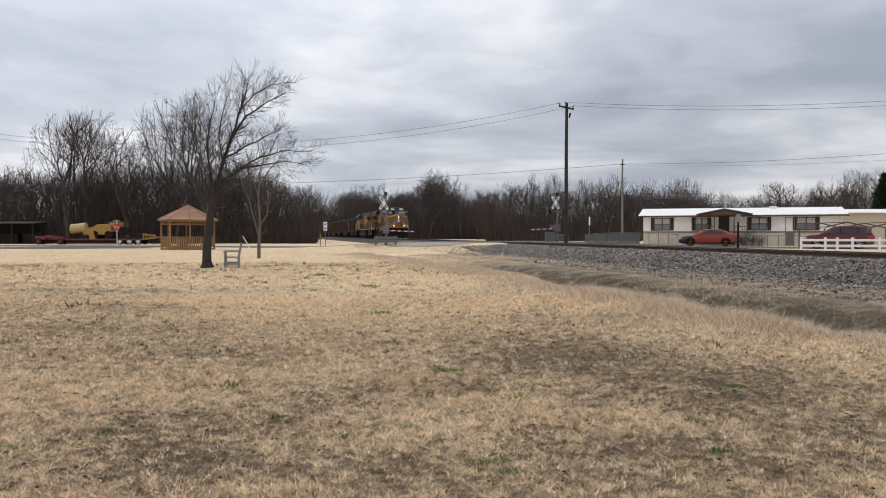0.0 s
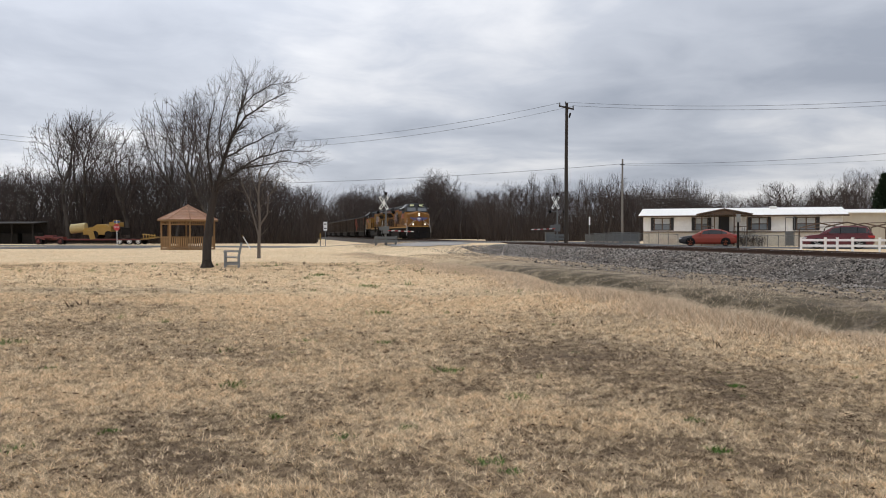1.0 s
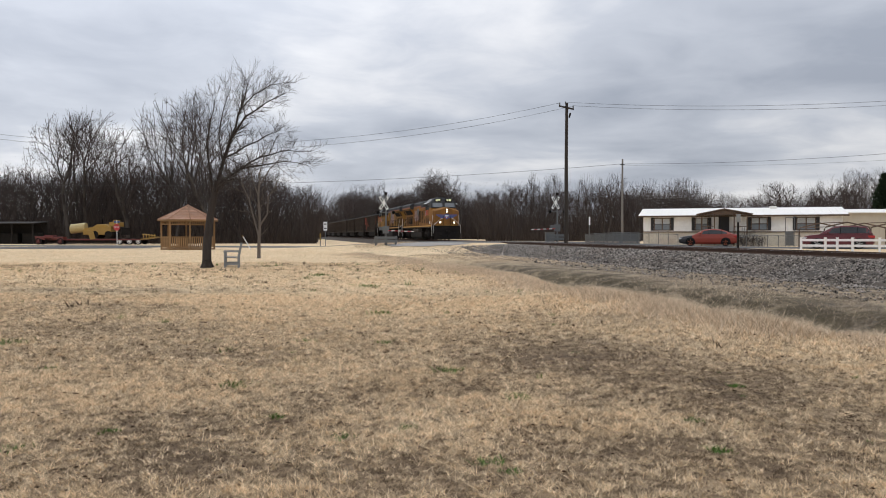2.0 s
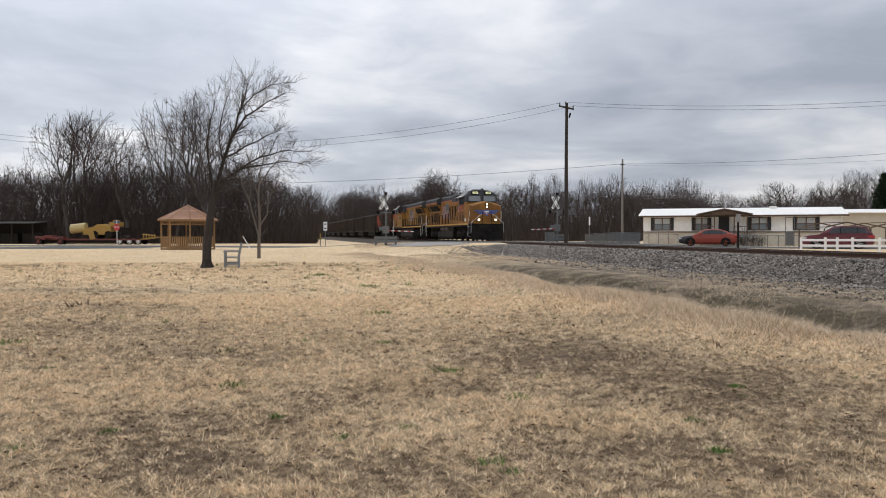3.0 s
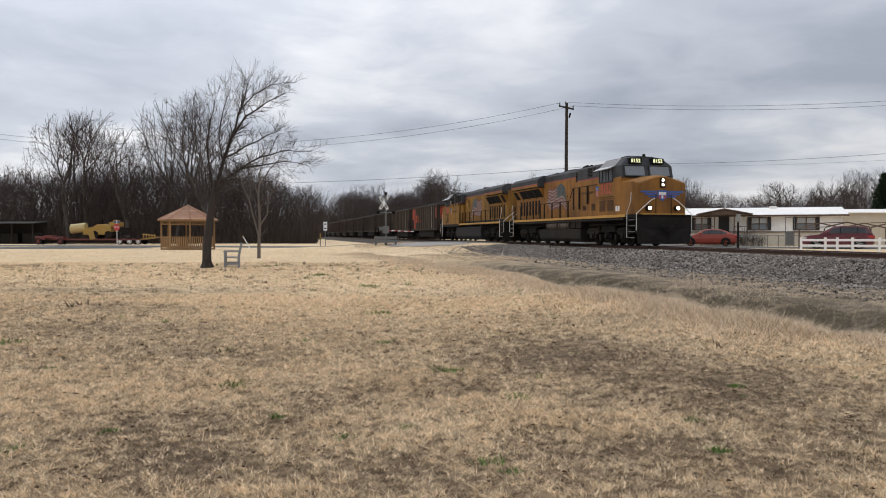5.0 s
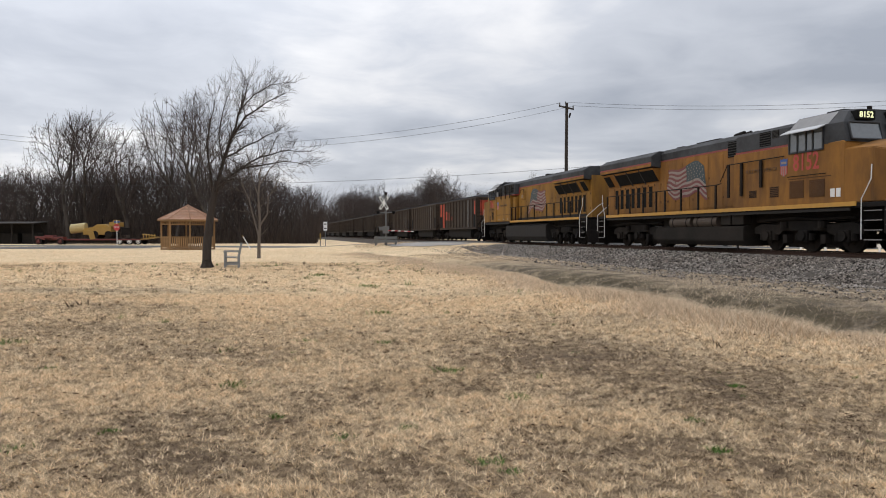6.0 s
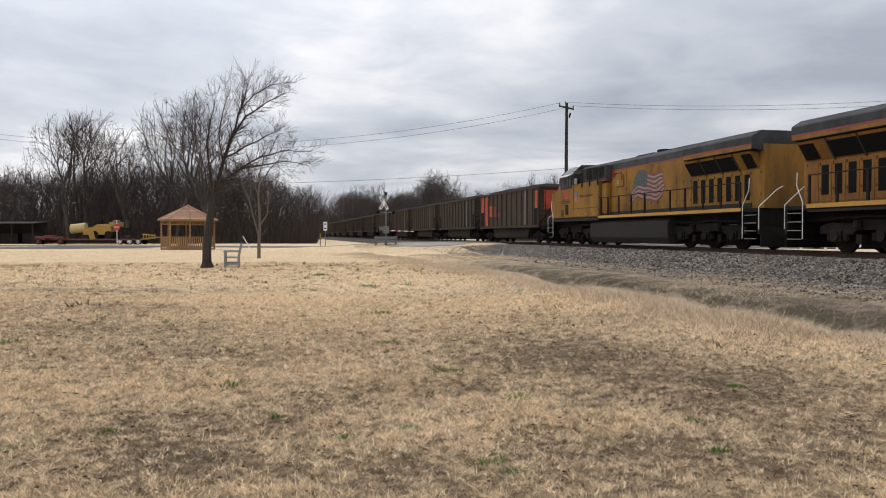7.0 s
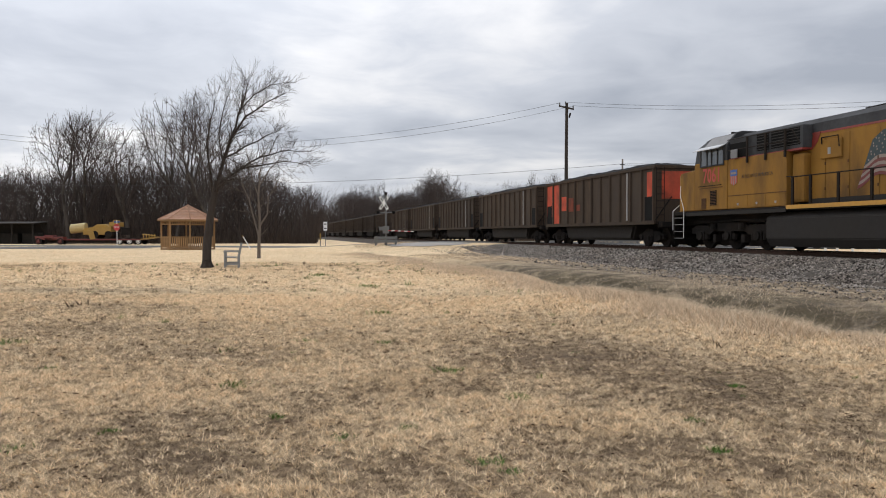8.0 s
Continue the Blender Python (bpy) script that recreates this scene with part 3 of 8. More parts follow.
def loco_truck(parent, xc, lean):
    """A three-axle truck frame with axle boxes, springs and brake gear."""
    bm = B()
    for s in (1, -1):
        y0, y1 = s * 0.98, s * 1.14
        y0, y1 = min(y0, y1), max(y0, y1)
        slab(bm, [(xc - 2.75, 0.62), (xc - 2.75, 0.86), (xc - 2.3, 1.0), (xc - 1.2, 0.94), (xc - 0.9, 1.08), (xc + 0.9, 1.08), (xc + 1.2, 0.94), (xc + 2.3, 1.0),
                  (xc + 2.75, 0.86), (xc + 2.75, 0.62), (xc + 1.3, 0.6), (xc + 1.1, 0.74), (xc - 1.1, 0.74), (xc - 1.3, 0.6)], "y", y0, y1)
        for ax in (-1.95, 0, 1.95):
            yy = s * 1.2
            box(bm, xc + ax - 0.24, xc + ax + 0.24, min(s * 1.0, yy), max(s * 1.0, yy), 0.36, 0.74, 0.03)
            tube(bm, [(xc + ax, s * 1.18, 0.55), (xc + ax, s * 1.27, 0.55)], 0.17, 10)
            for dx in (-0.36, 0.36):
                tube(bm, [(xc + ax + dx, s * 1.08, 0.40), (xc + ax + dx, s * 1.08, 0.64)], 0.11, 8)
        for ax in (-0.97, 0.97):
            tube(bm, [(xc + ax, s * 1.18, 0.82), (xc + ax, s * 1.18, 1.06)], 0.15, 10)
            box(bm, xc + ax - 0.12, xc + ax + 0.12, min(s * 0.9, s * 1.16), max(s * 0.9, s * 1.16), 0.28, 0.6, 0.02)
        tube(bm, [(xc - 2.4, s * 1.16, 1.12), (xc - 0.5, s * 1.18, 1.18), (xc + 0.7, s * 1.16, 1.12), (xc + 2.4, s * 1.14, 1.16)], 0.045, 6)
    box(bm, xc - 2.6, xc + 2.6, -0.9, 0.9, 0.7, 1.0)
    for ax in (-1.0, 0.95):
        box(bm, xc + ax - 0.5, xc + ax + 0.45, -0.62, 0.62, 0.14, 0.75, 0.05)
    part("truck_frame", bm, M_TRUCK, parent, "grey cast truck frame with axle boxes")


def flag_parts(parent, tail, head, lean, s):
    """A waving flag painted on the hood side, from its ragged tail to the starry corner at its head, whose edge leans forward below."""
    y0, y1 = sorted((s * 1.036, s * 1.044))
    n = 20

    def pt(f, g):
        top = 3.60 + 0.27 * math.exp(-((f - 0.76) / 0.2) ** 2) - 0.12 * max(0, f - 0.85) / 0.15
        low = 2.33 + 0.14 * math.cos(f * 8.5 + 0.6) - 0.06 * f
        x = tail + f * (head - tail) + f * g * lean + 0.10 * (1 - f) * math.sin(g * 7)
        return (x, top + g * (low - top) + 0.075 * math.sin(f * 15 + 2.5 * g) * (0.35 + 0.65 * g))
    for k in range(13):
        bm = B()
        lo, hi = k / 13, (k + 1) / 13
        f1 = 0.52 if k < 7 else 1.0
        fs = [f1 * i / n for i in range(n + 1)]
        slab(bm, [pt(f, lo) for f in fs] + [pt(f, hi) for f in fs[::-1]], "y", y0, y1)
        part("flag_stripe", bm, M_FLAGRED if k % 2 == 0 else M_FLAGWHITE, parent, "painted red flag stripe" if k % 2 == 0 else "painted white flag stripe")
    bm = B()
    fs = [0.52 + 0.48 * i / 10 for i in range(11)]
    slab(bm, [pt(f, 0) for f in fs] + [pt(f, 7 / 13) for f in fs[::-1]], "y", y0, y1)
    can = part("flag_canton", bm, M_FLAGBLUE, parent, "painted blue flag corner with pale stars")
    bm = B()
    e0, e1 = sorted((s * 1.044, s * 1.049))
    for r in range(6):
        for c in range(6):
            x, z = pt(0.56 + 0.075 * c + 0.02 * (r % 2), (r + 0.7) / 12)
            slab(bm, [(x - 0.028, z), (x, z - 0.036), (x + 0.028, z), (x, z + 0.036)], "y", e0, e1)
    tagged(part("flag_stars", bm, M_FLAGWHITE, can), kind="stuff")


HOOD_W = 1.02


def text_mesh(name, body, size, mat, parent, m, depth=0.006, bold=0.0):
    cu = bpy.data.curves.new(name, "FONT")
    cu.body, cu.size, cu.extrude, cu.align_x, cu.align_y = body, size, depth, "CENTER", "CENTER"
    cu.offset = bold
    cu.resolution_u = 2
    tmp = bpy.data.objects.new(name, cu)
    me = bpy.data.meshes.new_from_object(tmp)
    bpy.data.objects.remove(tmp)
    me.materials.clear()
    me.materials.append(mat)
    ob = new(name, me)
    ob.parent = parent
    ob.matrix_basis = m
    return ob


def side_text(name, body, size, mat, parent, x, s, z, squash=1.0, bold=0.0, out=0.0):
    """Letters on a side: s = +1 reads from the left side, -1 from the right."""
    y = s * (1.5 + 0.004 + out)
    turn = Matrix.Translation((x, y, z)) @ Matrix.Rotation(math.pi if s > 0 else 0, 4, "Z") @ Matrix.Rotation(math.pi / 2, 4, "X") @ Matrix.Diagonal((squash, 1, 1, 1))
    return text_mesh(name, body, size, mat, parent, turn, 0.004, bold)


def locomotive(number, lit, air_side, flag, longer, PAINT):
    """A six-axle freight locomotive; x towards its nose, z from the rail head. air_side: the side with the air reservoirs."""
    E = empty("locomotive")
    # frame, pilot plates and deck
    bm = B()
    box(bm, -10.45, 10.45, -1.5, 1.5, 1.45, 1.60, 0.02)
    box(bm, -10.4, 10.4, -0.9, 0.9, 1.05, 1.45)
    part("underframe", bm, M_DARK, E)
    for s in (1, -1):
        bm = B()
        box(bm, -9.3, 9.2 if lit else 2.7, min(s * 1.5, s * 1.53), max(s * 1.5, s * 1.53), 1.50, 1.64)
        part("sill_stripe", bm, M_SILL, E, "bright yellow side sill")
        bm = B()
        if not lit:
            box(bm, 2.72, 9.3, *sorted((s * 1.5, s * 1.53)), 1.40, 1.53)
            box(bm, -9.3, 2.6, *sorted((s * 1.02, s * 1.06)), 1.66, 1.84)
        else:
            box(bm, -9.3, 8.9, *sorted((s * 1.45, s * 1.49)), 1.36, 1.46)
        part("sill_skirt", bm, M_TANK, E, "grey skirt along the sill")
    # nose and cab
    bm = B()
    W, C = 1.5, 1.02
    rings = []
    for x, k, zz, ztop in ((8.65, 1.0, 0.0, 3.68), (9.85, 0.98, 0.0, 3.62), (10.22, 0.86, 0.0, 3.52)):
        ring = []
        for y, z in ((-W, 1.62), (-W, ztop - 0.34), (-C * 0.35, ztop - 0.03), (0, ztop), (C * 0.35, ztop - 0.03), (W, ztop - 0.34), (W, 1.62)):
            ring.append(bm.verts.new((x, y * k, z)))
        rings.append(ring)
    for p, q in zip(rings, rings[1:]):
        for i in range(7):
            bm.faces.new((p[i], p[(i + 1) % 7], q[(i + 1) % 7], q[i]))
    bm.faces.new(rings[0][::-1])
    bm.faces.new(rings[-1])
    bmesh.ops.bevel(bm, geom=[e for e in bm.edges], offset=0.025, segments=2, affect="EDGES")
    nose = part("nose", bm, PAINT, E, "blunt yellow nose, dusty and stained")
    cb = 5.96 if lit else 6.3
    bm = B()
    slab(bm, [(cb, 1.62), (8.68, 1.62), (8.68, 3.56), (8.62, 3.62), (cb, 3.62)], "y", -W, W)
    bmesh.ops.bevel(bm, geom=list(bm.edges), offset=0.02, segments=1, affect="EDGES")
    part("cab_body", bm, PAINT, E)
    bm = B()   # the grey upper cab with a chamfered roof
    sect = [(-W, 3.58), (W, 3.58), (W, 4.22), (1.06, 4.68), (0.5, 4.76), (-0.5, 4.76), (-1.06, 4.68), (-W, 4.22)]
    back = [bm.verts.new((cb, y, z)) for y, z in sect]
    mid = [bm.verts.new((7.95, y, z)) for y, z in sect]
    fr = [bm.verts.new((8.72 if z < 4 else (8.55 if z < 4.3 else 8.28), y * 0.97, z - (0.0 if z < 4.3 else 0.05))) for y, z in sect]
    for p, q in ((back, mid), (mid, fr)):
        for i in range(8):
            bm.faces.new((p[i], p[(i + 1) % 8], q[(i + 1) % 8], q[i]))
    bm.faces.new(back[::-1])
    bm.faces.new(fr)
    cabtop = part("cab_roof", bm, M_GREY, E, "grey chamfered cab roof")
    wx = 6.05 if lit else 6.52            # where the cab window begins
    for s in (1, -1):
        bm = B()
        a, b = sorted((s * 1.49, s * 1.515))
        slab(bm, [(wx, 3.46), (wx + 1.66, 3.46), (wx + 1.66, 4.20), (wx, 4.20)], "y", a, b)
        win = part("side_window", bm, M_GLASS, E, "dark cab side window")
        bm = B()
        a, b = sorted((s * 1.505, s * 1.54))
        for x in (wx, wx + 0.42, wx + 0.85, wx + 1.18, wx + 1.66):
            box(bm, x - 0.03, x + 0.03, a, b, 3.43, 4.23)
        box(bm, wx - 0.02, wx + 1.68, a, b, 3.41, 3.47)
        part("window_frame", bm, M_GREY, win)
        bm = B()
        slab(bm, [(s * 1.50, 4.25), (s * 1.84, 4.10), (s * 1.84, 4.07), (s * 1.50, 4.21)], "x", wx - 0.08, wx + 1.75)
        part("visor", bm, M_SUNSHADE, E, "pale sun visor over the cab window")
        # pale panel over the grey slope: reflected light put into its colour
        bm = B()
        q = [(s * 1.508, 4.235), (s * 1.10, 4.662), (s * 1.09, 4.648), (s * 1.497, 4.222)]
        slab(bm, q, "x", 6.0 if lit else 6.4, 7.94)
        part("roof_edge", bm, M_CHAMFER, E, "sloping edge of the cab roof, painted pale for reflected light")
        # windshields
        bm = B()
        y0, y1 = sorted((s * 0.12, s * 1.30))
        slab(bm, [(y0, 3.66), (y1, 3.66), (y1 - (0.06 if s > 0 else 0), 4.20), (y0 + (0.06 if s < 0 else 0), 4.20)], "x", 0, 0.02)
        for v in bm.verts:
            v.co.x += 8.725 - (v.co.z - 3.70) * 0.33 if v.co.z > 3.8 else 8.735
        part("windshield", bm, M_GLASS, E, "dark raked windshield")
        bm = B()
        for yy in (y0, y1):
            tube(bm, [(8.76, yy, 3.66), (8.6, yy, 4.22)], 0.03, 5)
        tube(bm, [(8.6, y0, 4.22), (8.6, y1, 4.22)], 0.03, 5)
        tube(bm, [(8.76, y0, 3.66), (8.76, y1, 3.66)], 0.03, 5)
        part("windshield_frame", bm, M_GREY, E)
        # number boards over the windshields
        bm = B()
        y0, y1 = sorted((s * 0.28, s * 0.98))
        box(bm, 8.15, 8.60, y0, y1, 4.31, 4.61, 0.02)
        nb = part("number_board", bm, M_BLACK, E, "black number board with lit numerals" if lit else "black number board")
        text_mesh("numerals", number, 0.27, M_NUMBER if lit else M_WHITE, nb,
                  Matrix.Translation((8.606, s * 0.63, 4.46)) @ Matrix.Rotation(math.pi / 2, 4, "Z") @ Matrix.Rotation(math.pi / 2, 4, "X"), 0.004, 0.006)
        # ditch lights
        bm = B()
        tube(bm, [(10.2, s * 0.78, 1.93), (10.42, s * 0.78, 1.93)], 0.15, 14)
        hl = part("ditch_light", bm, M_DARK, E, "lit round ditch light" if lit else "round ditch light, unlit")
        bm = B()
        tube(bm, [(10.42, s * 0.78, 1.93), (10.435, s * 0.78, 1.93)], 0.095, 14)
        part("lens", bm, M_LAMP if lit else M_GLASS, hl)
    bm = B()
    box(bm, 9.9, 10.3, -0.14, 0.14, 2.97, 3.47, 0.03)
    hb = part("headlight", bm, M_DARK, E, "twin headlight in the nose")
    for z in (3.11, 3.34):
        bm = B()
        tube(bm, [(10.3, 0, z), (10.315, 0, z)], 0.072, 12)
        part("lens", bm, M_LAMP if lit else M_GLASS, hb)
    # winged emblem on the nose: blue shapes only
    bm = B()
    slab(bm, [(-0.26, 2.84), (0.26, 2.84), (0.26, 2.48), (0, 2.28), (-0.26, 2.48)], "x", 10.22, 10.245)
    em = part("nose_emblem", bm, M_BLUE, E, "blue winged shield painted on the nose")
    bm = B()
    slab(bm, [(-0.2, 2.74), (0.2, 2.74), (0.2, 2.6), (-0.2, 2.6)], "x", 10.245, 10.252)
    part("shield_band", bm, M_WHITE, em)
    for k in range(3):
        bm = B()
        slab(bm, [(-0.19 + 0.14 * k, 2.42), (-0.10 + 0.14 * k, 2.42), (-0.10 + 0.14 * k, 2.58), (-0.19 + 0.14 * k, 2.58)], "x", 10.245, 10.252)
        part("shield_bar", bm, M_SHIELDRED if k % 2 == 0 else M_WHITE, em)
    for y in (-0.42, 0.42):
        bm = B()
        tube(bm, [(10.36, y, 1.6), (10.36, y, 2.62)], 0.025, 6)
        part("nose_handrail", bm, M_DARK, E)
    bm = B()
    box(bm, 10.23, 10.38, -1.2, 1.2, 1.6, 1.66)
    part("front_platform_edge", bm, M_SILL, E)
    for s in (1, -1):
        for k in range(3):
            bm = B()
            z = 2.80 - k * 0.125
            a, b = s * 0.3, s * (1.22 - k * 0.22)
            slab(bm, [(a, z), (b, z), (b - s * 0.06, z - 0.085), (a, z - 0.085)], "x", 10.222, 10.24)
            part("wing_bar", bm, M_BLUE, em)
    # hood behind the cab
    bm = B()
    hw = HOOD_W
    slab(bm, [(-hw, 1.6), (hw, 1.6), (hw, 4.06), (-hw, 4.06)], "x", -10.05, 6.35)
    part("hood", bm, PAINT, E, "yellow engine hood streaked with grime")
    bm = B()
    slab(bm, [(-hw - 0.004, 4.12), (hw + 0.004, 4.12), (hw - 0.02, 4.44), (0.74, 4.64), (-0.74, 4.64), (-hw + 0.02, 4.44)], "x", -4.4 if lit else -5.0, 6.32)
    part("hood_roof", bm, M_GREY, E, "dark grey sooty hood roof")
    bm = B()
    slab(bm, [(-hw - 0.008, 4.055), (hw + 0.008, 4.055), (hw + 0.008, 4.12), (-hw - 0.008, 4.12)], "x", -4.4 if lit else -5.0, 6.32)
    part("red_stripe", bm, M_STRIPE, E, "thin red stripe under the grey roof")
    # radiator section with overhanging wings
    bm = B()
    slab(bm, [(-1.02, 3.80), (-1.5, 3.86), (-1.5, 4.36), (-1.10, 4.60), (1.10, 4.60), (1.5, 4.36), (1.5, 3.86), (1.02, 3.80)], "x", -10.15 if lit else -9.95, -4.35 if lit else -4.95)
    bmesh.ops.bevel(bm, geom=list(bm.edges), offset=0.03, segments=1, affect="EDGES")
    rad = part("radiator_housing", bm, M_GREY, E, "dark grey overhanging radiator housing")
    for s in (1, -1):
        a, b = sorted((s * 1.5, s * 1.506))
        bm = B()
        box(bm, -10.1 if lit else -9.9, -4.4 if lit else -5.0, a, b, 3.87, 4.00)
        part("radiator_sill", bm, PAINT, rad)
        bm = B()
        box(bm, -10.1 if lit else -9.9, -4.4 if lit else -5.0, a, b, 4.005, 4.07)
        part("red_stripe", bm, M_STRIPE, rad)
        r0, r1 = (-9.95, -4.45) if lit else (-9.75, -5.0)
        bm = B()
        slab(bm, [(s * 1.0, 3.10), (s * 1.44, 3.80), (s * 1.0, 3.80)], "x", r0, r1)
        slope = part("intake_slope", bm, PAINT, E, "yellow slope under the radiator wing")
        way = Vector((0, 0.44, 0.70)).normalized()
        span = (r1 - r0) / 4
        for k, wide in enumerate((0.5, 0.94, 0.94, 0.94)):
            # black plate: the recess's shade is put into its colour
            bm = B()
            x0 = r0 + span * k + 0.08
            lo, hi = 0.10, 0.72
            q = [(s * (1.0 + way.y * g + 0.02 * h), 3.10 + way.z * g - 0.012 * h) for g, h in ((lo, 0), (hi, 0), (hi, 1), (lo, 1))]
            slab(bm, q, "x", x0, x0 + span * wide)
            part("intake_screen", bm, M_BLACK, slope, "intake screen, painted black for the shade of its recess")
        for k in range(1, 4):
            # dark grey frame, with the wing's shade put into its colour
            bm = B()
            x0 = r0 + span * k
            slab(bm, [(s * 1.03, 3.08), (s * 1.47, 3.80), (s * 1.44, 3.80), (s * 1.0, 3.10)], "x", x0, x0 + 0.06)
            part("screen_frame", bm, M_TRIMGREY, slope)
    # hood doors, louvre slots and latches
    for s in (1, -1):
        a, b = sorted((s * 1.018, s * 1.034))
        xs = [-9.9 + 0.62 * k for k in range(0, 14)]
        for k, x in enumerate(xs):
            bm = B()
            top = 3.05 if x < -4.4 else 3.9
            box(bm, x, x + 0.57, a, b, 1.72, top, 0.006)
            d = part("hood_door", bm, PAINT, E)
            if x < -4.7 and k % 8 not in (0,):
                bm = B()
                a2, b2 = sorted((s * 1.03, s * 1.042))
                box(bm, x + 0.11, x + 0.45, a2, b2, 1.95, 2.96)
                part("louvre", bm, M_BLACK, d, "black louvred opening")
        for x0, x1, z0, z1 in ((-1.0, 0.2, 1.75, 3.95), (0.25, 1.3, 1.75, 3.95), (1.35, 2.35, 1.75, 3.95), (2.4, 3.3, 1.75, 3.95)):
            bm = B()
            box(bm, x0, x1, a, b, z0, z1, 0.006)
            part("hood_panel", bm, PAINT, E)
        # the full-width electrical cabinet behind the cab, grey above
        c0, c1 = (2.72, 5.95) if lit else (2.75, 6.3)
        b0 = 2.76 if lit else 2.0
        bm = B()
        box(bm, c0, c1, *sorted((s * 1.0, s * 1.47)), 1.62, 3.72 if lit else 3.58, 0.015)
        ec = part("electrical_cabinet", bm, PAINT, E)
        zb = 3.80 if lit else 3.62
        bm = B()
        box(bm, b0, c1, *sorted((s * 1.0, s * 1.40)), zb, 4.42, 0.02)
        bl = part("blower_housing", bm, M_GREY, E, "grey blower housing behind the cab")
        bm = B()
        box(bm, b0, c1, *sorted((s * 1.0, s * 1.42)), zb - 0.07, zb - 0.002)
        slab(bm, [(b0 - 0.02, zb - 0.07), (b0 + 0.12, zb - 0.07), (b0 - 0.10, 4.12), (b0 - 0.42, 4.12), (b0 - 0.28, zb + 0.16)], "y", *sorted((s * 1.03, s * 1.044)))
        part("red_stripe", bm, M_STRIPE, E)
        grilles = ((1.68, 2.66, 3.74, 4.36), (4.22, 4.86, 3.88, 4.40), (4.94, 5.34, 4.12, 4.40)) if lit else ((2.15, 2.85, 3.74, 4.36), (2.95, 3.7, 3.74, 4.36), (3.85, 4.55, 3.74, 4.36))
        for x0, x1, z0, z1 in grilles:
            bm = B()
            y = 1.06 if x1 < b0 else 1.405
            box(bm, x0, x1, *sorted((s * (y - 0.06), s * y)), z0, z1)
            g = part("blower_grille", bm, M_BLACK, bl, "dark grille behind the cab")
            bm = B()
            for k in range(6):
                z = z0 + (z1 - z0) * (k + 0.5) / 6
                box(bm, x0 + 0.02, x1 - 0.02, *sorted((s * y, s * (y + 0.012))), z - 0.012, z + 0.012)
            part("grille_blades", bm, M_TRIMGREY, g)
        # doors and louvres of the cabinet
        if lit:
            for x0, x1, z0, z1 in ((3.7, 4.17, 1.99, 2.26), (4.93, 5.44, 1.95, 2.34)):
                bm = B()
                box(bm, x0, x1, *sorted((s * 1.465, s * 1.478)), z0, z1, 0.004)
                lv = part("louvre_panel", bm, M_LOUVRE, ec, "small rust-brown louvre panel")
                bm = B()
                for k in range(6):
                    z = z0 + (z1 - z0) * (k + 0.5) / 6
                    box(bm, x0 + 0.03, x1 - 0.03, *sorted((s * 1.478, s * 1.488)), z - 0.012, z + 0.008)
                part("louvre_blades", bm, M_DARK, lv)
            for x0, x1 in ((2.85, 3.6), (3.66, 4.5), (4.56, 5.4)):
                bm = B()
                box(bm, x0, x1, *sorted((s * 1.465, s * 1.474)), 2.45, 3.6, 0.004)
                part("cabinet_door", bm, PAINT, ec)
            # the handrail climbs in front of the cabinet on tall posts
            bm = B()
            tube(bm, [(1.9, s * 1.55, 2.72), (2.4, s * 1.55, 3.36), (5.8, s * 1.55, 3.38)], 0.02, 5)
            ur = part("upper_handrail", bm, M_RAILYEL, E, "thin dark raised handrail")
            for x, z0 in ((2.45, 2.06), (3.28, 2.08), (4.48, 2.35)):
                bm = B()
                box(bm, x - 0.065, x + 0.065, *sorted((s * 1.5, s * 1.56)), z0, 3.38, 0.006)
                part("stanchion", bm, M_RAILYEL, ur)
        else:
            for x0, x1 in ((2.8, 3.85), (3.9, 4.95), (5.0, 6.2)):
                bm = B()
                box(bm, x0, x1, *sorted((s * 1.465, s * 1.480)), 1.66, 2.10, 0.004)
                cd = part("cabinet_door", bm, PAINT, ec)
                bm = B()
                xm = (x0 + x1) / 2
                box(bm, xm - 0.05, xm + 0.05, *sorted((s * 1.48, s * 1.488)), 1.74, 1.83)
                part("latch_plate", bm, M_STEPEDGE, cd, "pale square latch plate")
            bm = B()
            box(bm, 2.75, 6.25, *sorted((s * 1.47, s * 1.478)), 2.12, 2.15)
            part("panel_seam", bm, M_LOUVRE, ec)
            # flat black plate painting the doorway recess's shade, with a mirror; raised walkway rails
            bm = B()
            box(bm, 5.1, 6.24, *sorted((s * 1.40, s * 1.412)), 3.30, 4.20, 0.004)
            part("door_recess", bm, M_BLACK, E, "cab doorway, the shade of its recess painted black")
            bm = B()
            box(bm, 5.55, 5.98, *sorted((s * 1.53, s * 1.57)), 3.60, 3.94, 0.015)
            part("mirror", bm, M_CHAMFER, E, "pale square side mirror")
            bm = B()
            tube(bm, [(6.28, s * 1.52, 3.94), (2.55, s * 1.52, 3.92)], 0.018, 5)
            tube(bm, [(6.28, s * 1.52, 4.36), (2.75, s * 1.52, 4.34), (2.42, s * 1.52, 4.28), (2.0, s * 1.5, 3.75)], 0.018, 5)
            ur = part("upper_handrail", bm, M_RAILYEL, E, "thin dark rail beside the roof")
            for x in (5.0, 3.9, 2.8):
                bm = B()
                box(bm, x - 0.05, x + 0.05, *sorted((s * 1.48, s * 1.53)), 3.36, 4.36, 0.006)
                part("stanchion", bm, M_RAILYEL, ur)
            bm = B()
            box(bm, 2.03, 2.68, *sorted((s * 1.0, s * 1.32)), 1.72, 3.46, 0.12)
            part("air_duct", bm, PAINT, E, "rounded yellow duct beside the walkway")
            bm = B()
